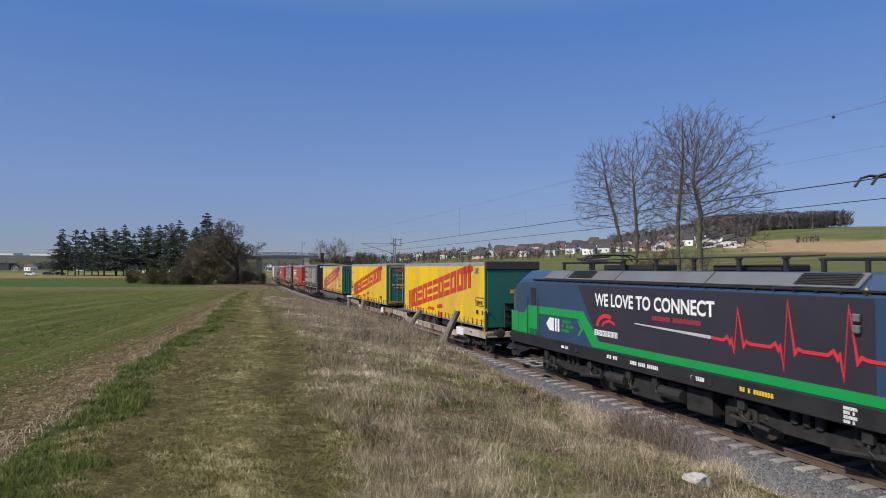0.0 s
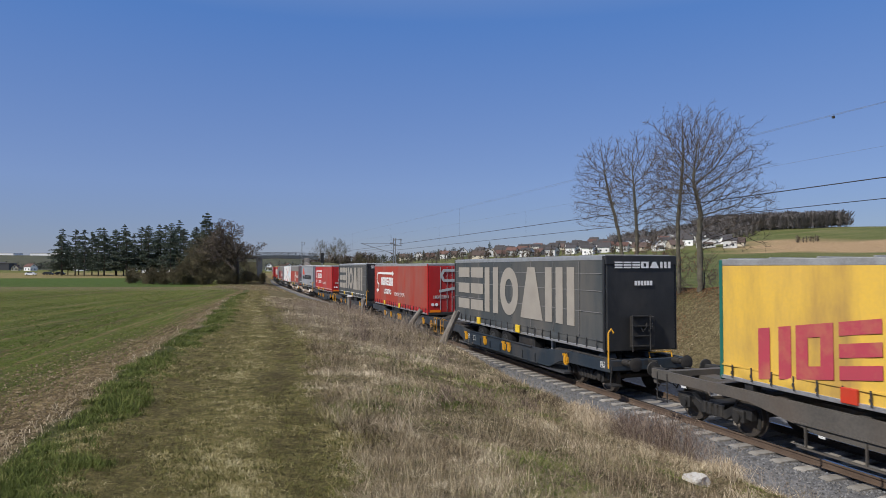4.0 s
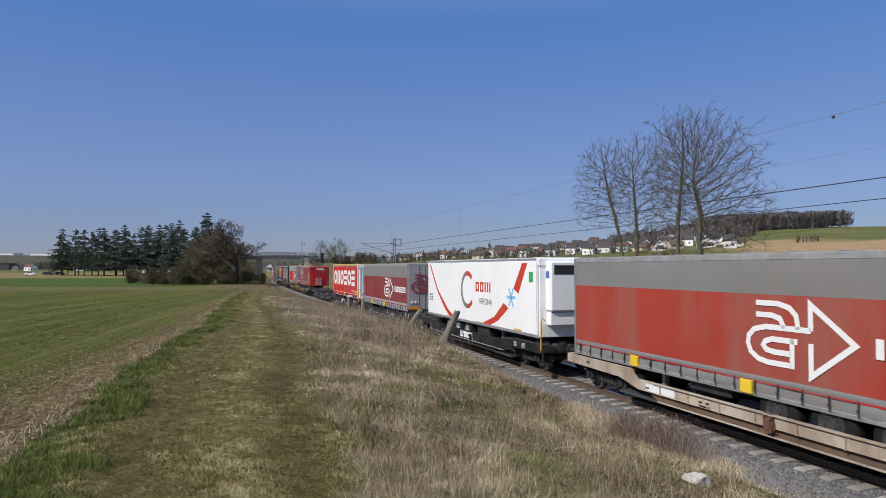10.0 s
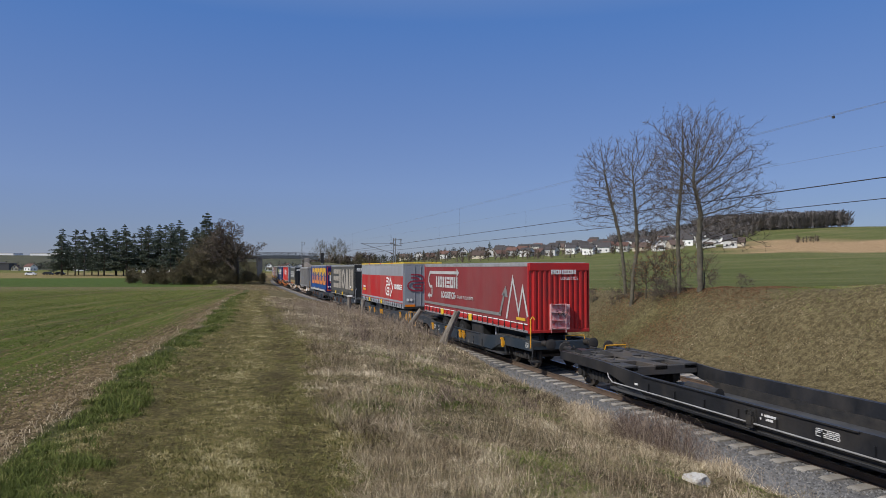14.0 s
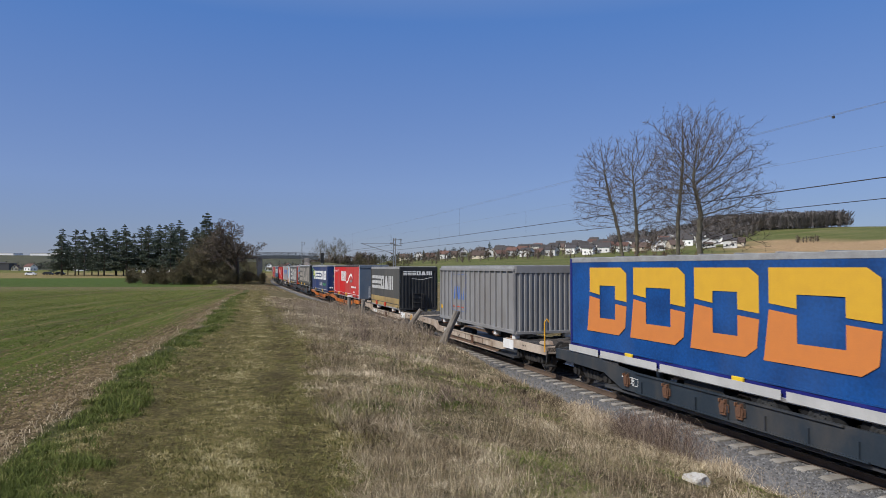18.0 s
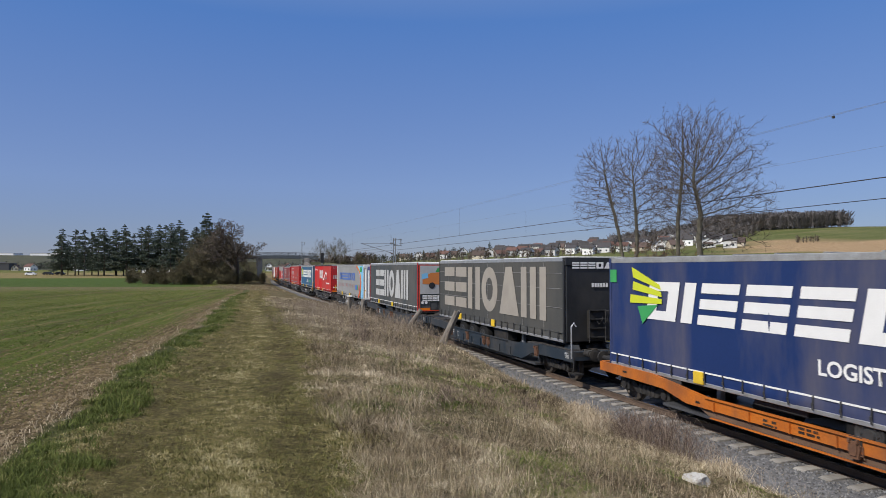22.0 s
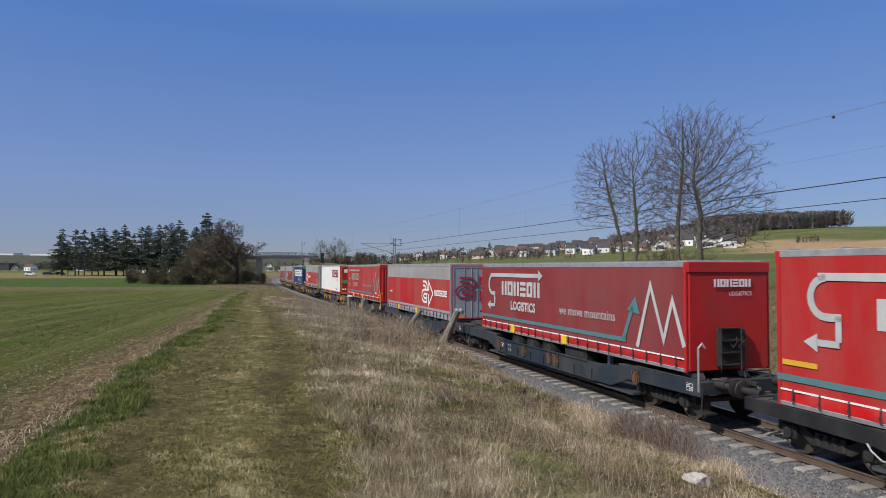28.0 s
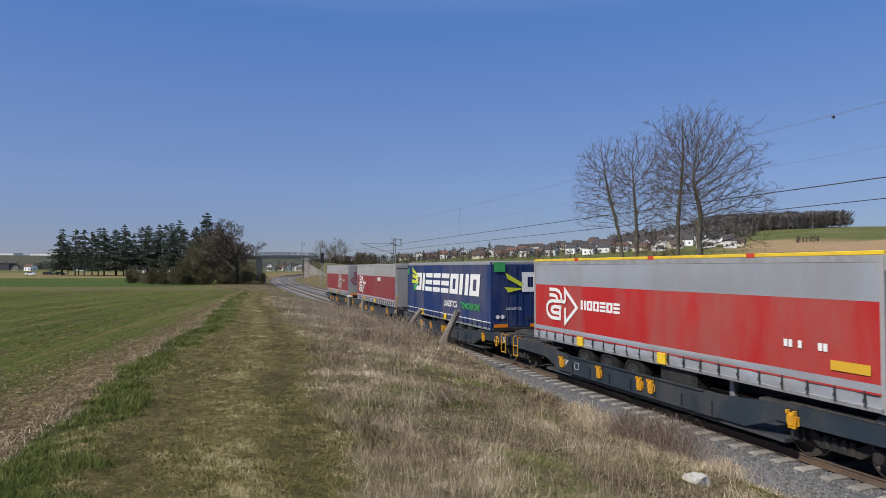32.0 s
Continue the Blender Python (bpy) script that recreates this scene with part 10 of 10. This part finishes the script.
    tone = 0.50 + 0.5 * (patch - 0.5) + 0.62 * (vnoise(cx, cy, 9.0, 14) - 0.5) + 0.10 * rg.randn(len(cx)) + 0.16 * np.exp(-((le - 12.3) / 0.3) ** 2) - 0.14 * np.clip(rut, 0, 1) - 0.08 * smooth01(-le, -11.2, -10.8)
    x, y, r, own = tufts(rg, cx, cy, cr, 5, 0.012 + 0.0016 * cr)
    hgt = (0.014 + 0.055 * rg.rand(len(x)) ** 1.5) * np.clip(0.3 + 1.5 * patch[own], 0.2, 1.5)
    blades("mown_path_grass", "short trodden grass of the field path, bleached along the middle", x, y, r, hgt, np.maximum(0.0036, 0.0009 * r) * rg.uniform(0.5, 1.4, len(x)), 2.3, PATHGRASS, rg, tone=tone[own] + 0.10 * rg.randn(len(x)))
    # green edge
    cx, cy, cr = spread(rg, 100000, 4.5, 85, -50, -10)
    s, l, le = verge(cx, cy)
    thick = 0.6 * vnoise(cx, cy, 1.2, 15) + 0.4 * vnoise(cx, cy, 4.0, 16)
    keep = (le > 13.05) & (le < 13.95 + 0.3 * (thick - 0.5)) & (rg.rand(len(cx)) < np.clip(2.4 * thick - 0.45 - smooth01(-le, -13.45, -13.05) * 0.7, 0.03, 1))
    cx, cy, cr, thick, le = cx[keep], cy[keep], cr[keep], thick[keep], le[keep]
    x, y, r, own = tufts(rg, cx, cy, cr, 9, 0.02 + 0.0022 * cr)
    hgt = (0.03 + 0.095 * rg.rand(len(x)) ** 1.3) * np.clip(0.2 + 1.5 * thick[own], 0.3, 1.5)
    tone = 0.42 + 0.6 * (vnoise(cx, cy, 5.0, 17) - 0.5) + 0.12 * rg.randn(len(cx)) + 0.22 * smooth01(le, 13.75, 14.05)
    blades("green_field_edge", "lush green grass edge between path and field", x, y, r, hgt, np.maximum(0.0032, 0.0009 * r), 1.2, LUSHGRASS, rg, tone=tone[own] + 0.12 * rg.randn(len(x)))
    # pale stalks at the field's edge
    x, y, r = spread(rg, 80000, 5, 70, -50, -10)
    s, l, le = verge(x, y)
    keep = (np.abs(le - 14.15) < 0.24) & (rg.rand(len(x)) < 1.5 * vnoise(x, y, 1.4, 18) - 0.25)
    x, y, r = x[keep], y[keep], r[keep]
    blades("straw_field_edge", "sparse straw between grass edge and soil", x, y, r, 0.04 + 0.11 * rg.rand(len(x)), np.maximum(0.003, 0.0007 * r), 1.5, DRYGRASS, rg, tone=0.55 + 0.2 * rg.randn(len(x)))
    # crop in drill rows, thinner along the tramlines
    x, y, r = spread(rg, 330000, 5, 120, -58, -12)
    s, l, le = verge(x, y)
    q = across(x, y)
    q2 = np.round(q / 0.25) * 0.25 + 0.03 * rg.randn(len(q))
    x, y = x - math.sin(ROWS) * (q2 - q), y + math.cos(ROWS) * (q2 - q)
    run = x * math.cos(ROWS) + y * math.sin(ROWS)
    start = np.interp(s, (8, 16, 30, 60), (3.6, 3.0, 2.2, 1.4))
    dense = np.clip((le - 14.3) / start, 0.03, 1) * np.clip(-0.15 + 1.9 * vnoise(q2, run * 0.03, 1.1, 19), 0.05, 1) * (1 - 0.9 * np.clip(tram(x, y, 0.2), 0, 1))
    keep = (le > 14.4) & (l > 11) & (y < 100) & (rg.rand(len(x)) < dense)
    x, y, r, run, q2 = x[keep], y[keep], r[keep], run[keep], q2[keep]
    tone = 0.5 + 0.8 * (vnoise(q2, run * 0.03, 0.8, 20) - 0.5) + 0.3 * (vnoise(x, y, 2.0, 21) - 0.5) + 0.12 * rg.randn(len(x))
    blades("sprouting_crop", "young green crop sprouting in rows on brown soil", x, y, r, 0.03 + 0.05 * rg.rand(len(x)), np.maximum(0.0042, 0.0007 * r), 1.4, SEEDLING, rg, tone=tone)
    # far side of the line
    x, y, r = spread(rg, 240000, 16, 130, -12, 40)
    s, l, le = verge(x, y)
    keep = (l < -6.2) & (l > -15.5) & (rg.rand(len(x)) < np.clip((15.8 + l) * 0.5, 0, 1))
    x, y, r, l = x[keep], y[keep], r[keep], l[keep]
    gn = 0.6 * vnoise(x, y, 0.22, 22) + 0.25 * vnoise(x, y, 1.0, 23) + 0.1 * rg.randn(len(x)) + 0.12 * smooth01(-l, 9.5, 13.0)
    near = np.exp(-((np.hypot(x - 12.4, (y - 35.5) * 0.8)) / 6.5) ** 2)          # browner grass under the four trees, with their shade put into its tone
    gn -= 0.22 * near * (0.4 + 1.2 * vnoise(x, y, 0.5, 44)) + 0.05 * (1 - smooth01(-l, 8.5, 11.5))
    g = gn > 0.575
    hgt = (0.03 + 0.15 * rg.rand(len(x)) ** 1.6) * (0.4 + 1.0 * vnoise(x, y, 1.5, 24))
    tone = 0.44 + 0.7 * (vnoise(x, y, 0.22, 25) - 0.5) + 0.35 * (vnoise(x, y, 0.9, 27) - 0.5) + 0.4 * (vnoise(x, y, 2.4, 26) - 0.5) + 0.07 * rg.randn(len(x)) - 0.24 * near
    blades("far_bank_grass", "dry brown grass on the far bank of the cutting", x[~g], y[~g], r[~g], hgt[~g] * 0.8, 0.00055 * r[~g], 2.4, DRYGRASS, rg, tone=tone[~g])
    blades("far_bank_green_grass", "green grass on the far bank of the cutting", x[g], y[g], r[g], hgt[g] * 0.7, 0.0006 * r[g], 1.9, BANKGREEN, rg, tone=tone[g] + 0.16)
    x, y = 12.6 + 3.4 * rg.randn(26000), 34.6 + 3.8 * rg.randn(26000)
    s, l, le = verge(x, y)
    keep = (l < -6.3) & (vnoise(x, y, 0.7, 45) + 0.15 * rg.randn(len(x)) > 0.48)
    x, y = x[keep], y[keep]
    blades("leaf_litter", "fallen brown leaves on the bank under the trees", x, y, np.hypot(x, y), 0.02 + 0.03 * rg.rand(len(x)), np.full(len(x), 0.05), 2.6, LEAFBROWN, rg, z_off=0.06)


build_grass()


def weeds():
    """Dead stems and bramble shoots."""
    rg = random.Random(12)
    w = Wood()
    patches = [(15.0, 4.4, 34, 0.5), (14.2, 3.9, 30, 0.6), (13.5, 3.6, 12, 0.4), (24, 6.4, 40, 0.4), (28, 5.4, 40, 0.5), (31, 4.8, 44, 0.65), (36, 4.8, 44, 0.6), (42, 4.8, 44, 0.6), (28, 7.5, 50, 0.45), (34, 7.6, 50, 0.5), (40, 7.0, 50, 0.5), (23, 8.0, 40, 0.4), (20, 6.4, 24, 0.4), (15, 7.2, 14, 0.35), (50, 4.6, 40, 0.6), (14.5, 9.0, 14, 0.4), (47, 7.5, 40, 0.5), (55, 5.5, 40, 0.5), (31, 9.2, 40, 0.4)]
    for s0, l0, n, h in patches:
        for _ in range(int(n * (6.0 if s0 > 21 else 3.2))):
            s, l = s0 + rg.gauss(0, 1.7 if s0 > 16 else 0.7), max(2.7, l0 + rg.gauss(0, 0.8 if s0 > 16 else 0.5))
            p = on_line(s, l)
            p.z = gz(p.x, p.y) - 0.03
            hh = h * rg.uniform(0.4, 1.35)
            d = Vector((rg.gauss(0, 0.28), rg.gauss(0, 0.28), 1)).normalized()
            rad = max(0.0022, 0.00018 * p.length)
            q = p + d * hh * 0.55
            e = q + (d + Vector((rg.gauss(0, 0.3), rg.gauss(0, 0.3), 0))).normalized() * hh * 0.45
            w.limb([p, q, e], [rad, rad * 0.8, rad * 0.5], 3)
            for _ in range(rg.randint(1, 3)):
                t = rg.uniform(0.3, 1.0)
                o = p.lerp(q, t) if rg.random() < 0.5 else q.lerp(e, t)
                t2 = o + Vector((rg.gauss(0, 1), rg.gauss(0, 1), rg.uniform(0.1, 1.2))).normalized() * hh * rg.uniform(0.1, 0.3)
                w.limb([o, t2], [rad * 0.6, rad * 0.35], 3)
    tagged(raw("dead_weeds", w.v, w.f, WEED), "dead brown weed stems standing on the railway bank", "weeds", kind="stuff")


weeds()


def bramble(s0, l0, n, reach, label, material):
    """An arching heap of pale or brown shoots."""
    rg = random.Random(int(s0 * 7 + l0))
    w = Wood()
    c = on_line(s0, l0)
    c.z = gz(c.x, c.y) - 0.03
    for _ in range(n):
        a = rg.uniform(0, 6.283)
        r = reach * rg.uniform(0.3, 1.0)
        h = reach * rg.uniform(0.3, 0.8)
        b = c + Vector((rg.gauss(0, 0.12), rg.gauss(0, 0.12), 0))
        m = b + Vector((math.cos(a) * r * 0.5, math.sin(a) * r * 0.5, h))
        e = b + Vector((math.cos(a) * r, math.sin(a) * r, h * rg.uniform(0.1, 0.7)))
        rad = max(0.003, 0.00024 * c.length)
        w.limb([b, m, e], [rad, rad, rad * 0.6], 3)
    tagged(raw("dry_tussock", w.v, w.f, material), label, "grass tussock")


for _s, _l, _n, _r in ((16.4, 4.9, 260, 0.52), (15.9, 4.95, 260, 0.52), (15.5, 5.2, 220, 0.46), (17.4, 4.5, 110, 0.36), (12.5, 10.0, 60, 0.3), (14.3, 9.2, 46, 0.42), (12.6, 4.6, 110, 0.4), (13.4, 4.0, 90, 0.42), (11.4, 5.4, 70, 0.35), (12.4, 7.4, 60, 0.3), (10.4, 6.6, 70, 0.32)):
    bramble(_s, _l, _n, _r, "pale dry grass tussock at the foot of the bank", PALEGRASS)
for _s, _l, _n, _r in ((15.2, 4.7, 120, 0.7), (14.9, 4.5, 150, 0.85), (14.5, 4.4, 150, 0.9), (14.1, 4.3, 120, 0.85), (15.6, 4.5, 50, 0.55), (13.7, 4.2, 40, 0.6), (22.5, 6.0, 40, 0.6), (16.5, 6.2, 40, 0.4), (14.7, 8.6, 60, 0.45), (17.0, 7.0, 50, 0.4), (26.0, 7.8, 60, 0.6), (30.0, 7.0, 60, 0.6)):
    bramble(_s, _l, _n, _r, "brown leafless bramble shoots on the railway bank", BRAMBLE)


def clods():
    rg = np.random.RandomState(9)
    base = np.array([(1, 0, 0), (-0.9, 0.2, 0), (0.1, 1, 0.05), (0, -0.9, 0), (0.1, 0.1, 0.7), (0, 0, -0.5)])
    tri = np.array([(0, 2, 4), (2, 1, 4), (1, 3, 4), (3, 0, 4), (2, 0, 5), (1, 2, 5), (3, 1, 5), (0, 3, 5)])
    x, y, r = spread(rg, 150000, 5, 50, -58, -12)
    s, l, le = verge(x, y)
    keep = (le > 14.05) & (le < 22) & (rg.rand(len(x)) < np.clip(1.3 - (le - 14.0) / np.interp(s, (8, 16, 30, 60), (2.8, 2.3, 1.6, 1.0)), 0.05, 1))
    x, y, r = x[keep], y[keep], r[keep]
    k = (0.005 + 0.034 * rg.rand(len(x)) ** 4) * (0.7 + r * 0.014)
    z = ground_z(x, y) + 0.01
    jit = 1 + 0.35 * rg.randn(len(x), 6, 3)
    V = (base[None] * jit) * k[:, None, None] + np.stack([x, y, z], 1)[:, None, :]
    F = (tri[None] + (np.arange(len(x)) * 6)[:, None, None]).reshape(-1, 3)
    me = bpy.data.meshes.new("soil_clods")
    me.from_pydata(V.reshape(-1, 3).tolist(), [], F.tolist())
    me.materials.append(CLOD)
    tagged(new("soil_clods", me), "brown soil clods along the edge of the field", "soil", kind="stuff")


clods()

# ---------------------------------------------------------------- last pieces: sleepers, one by one
_me = sleeper_mesh()
for _lat, _tr, _s0, _n in ((0.0, track_near, 6.0, 290), (-4.0, track_far, 8.0, 200)):
    for _i in range(_n):
        _s = _s0 + 0.6 * _i
        put("sleeper", _me, _tr, Matrix.Translation(on_line(_s, _lat, -0.034)) @ Matrix.Rotation(heading(_s) + math.pi / 2, 4, "Z"))


def far_sleepers(lat, tr, s0):
    verts, faces = [], []
    base = [v.co.copy() for v in _me.vertices]
    polys = [tuple(p.vertices) for p in _me.polygons]
    s = s0
    while s < 440:
        m = Matrix.Translation(on_line(s, lat, -0.034)) @ Matrix.Rotation(heading(s) + math.pi / 2, 4, "Z")
        o = len(verts)
        verts += [m @ v for v in base]
        faces += [tuple(o + k for k in p) for p in polys]
        s += 0.6
    tagged(raw("far_sleepers", verts, faces, CONCRETE, tr), kind="stuff")


far_sleepers(0.0, track_near, 6.0 + 0.6 * 290)
far_sleepers(-4.0, track_far, 8.0 + 0.6 * 200)



# ---------------------------------------------------------------- what moves
def gone(t):
    """Metres run since the start."""
    return 16.232 * t + 0.07134 * t * t / 2


def motions():
    times = [i * 1.0 for i in range(33)]
    for thing, mid in TRAIN:
        rows = []
        for t in times:
            s = mid - gone(t)
            a, b = on_line(s + 5.5), on_line(s - 5.5)
            d = b - a
            rows.append((t, Matrix.Translation((a + b) / 2) @ Matrix.Rotation(math.atan2(d.y, d.x), 4, "Z")))
        walk(thing, rows)


motions()
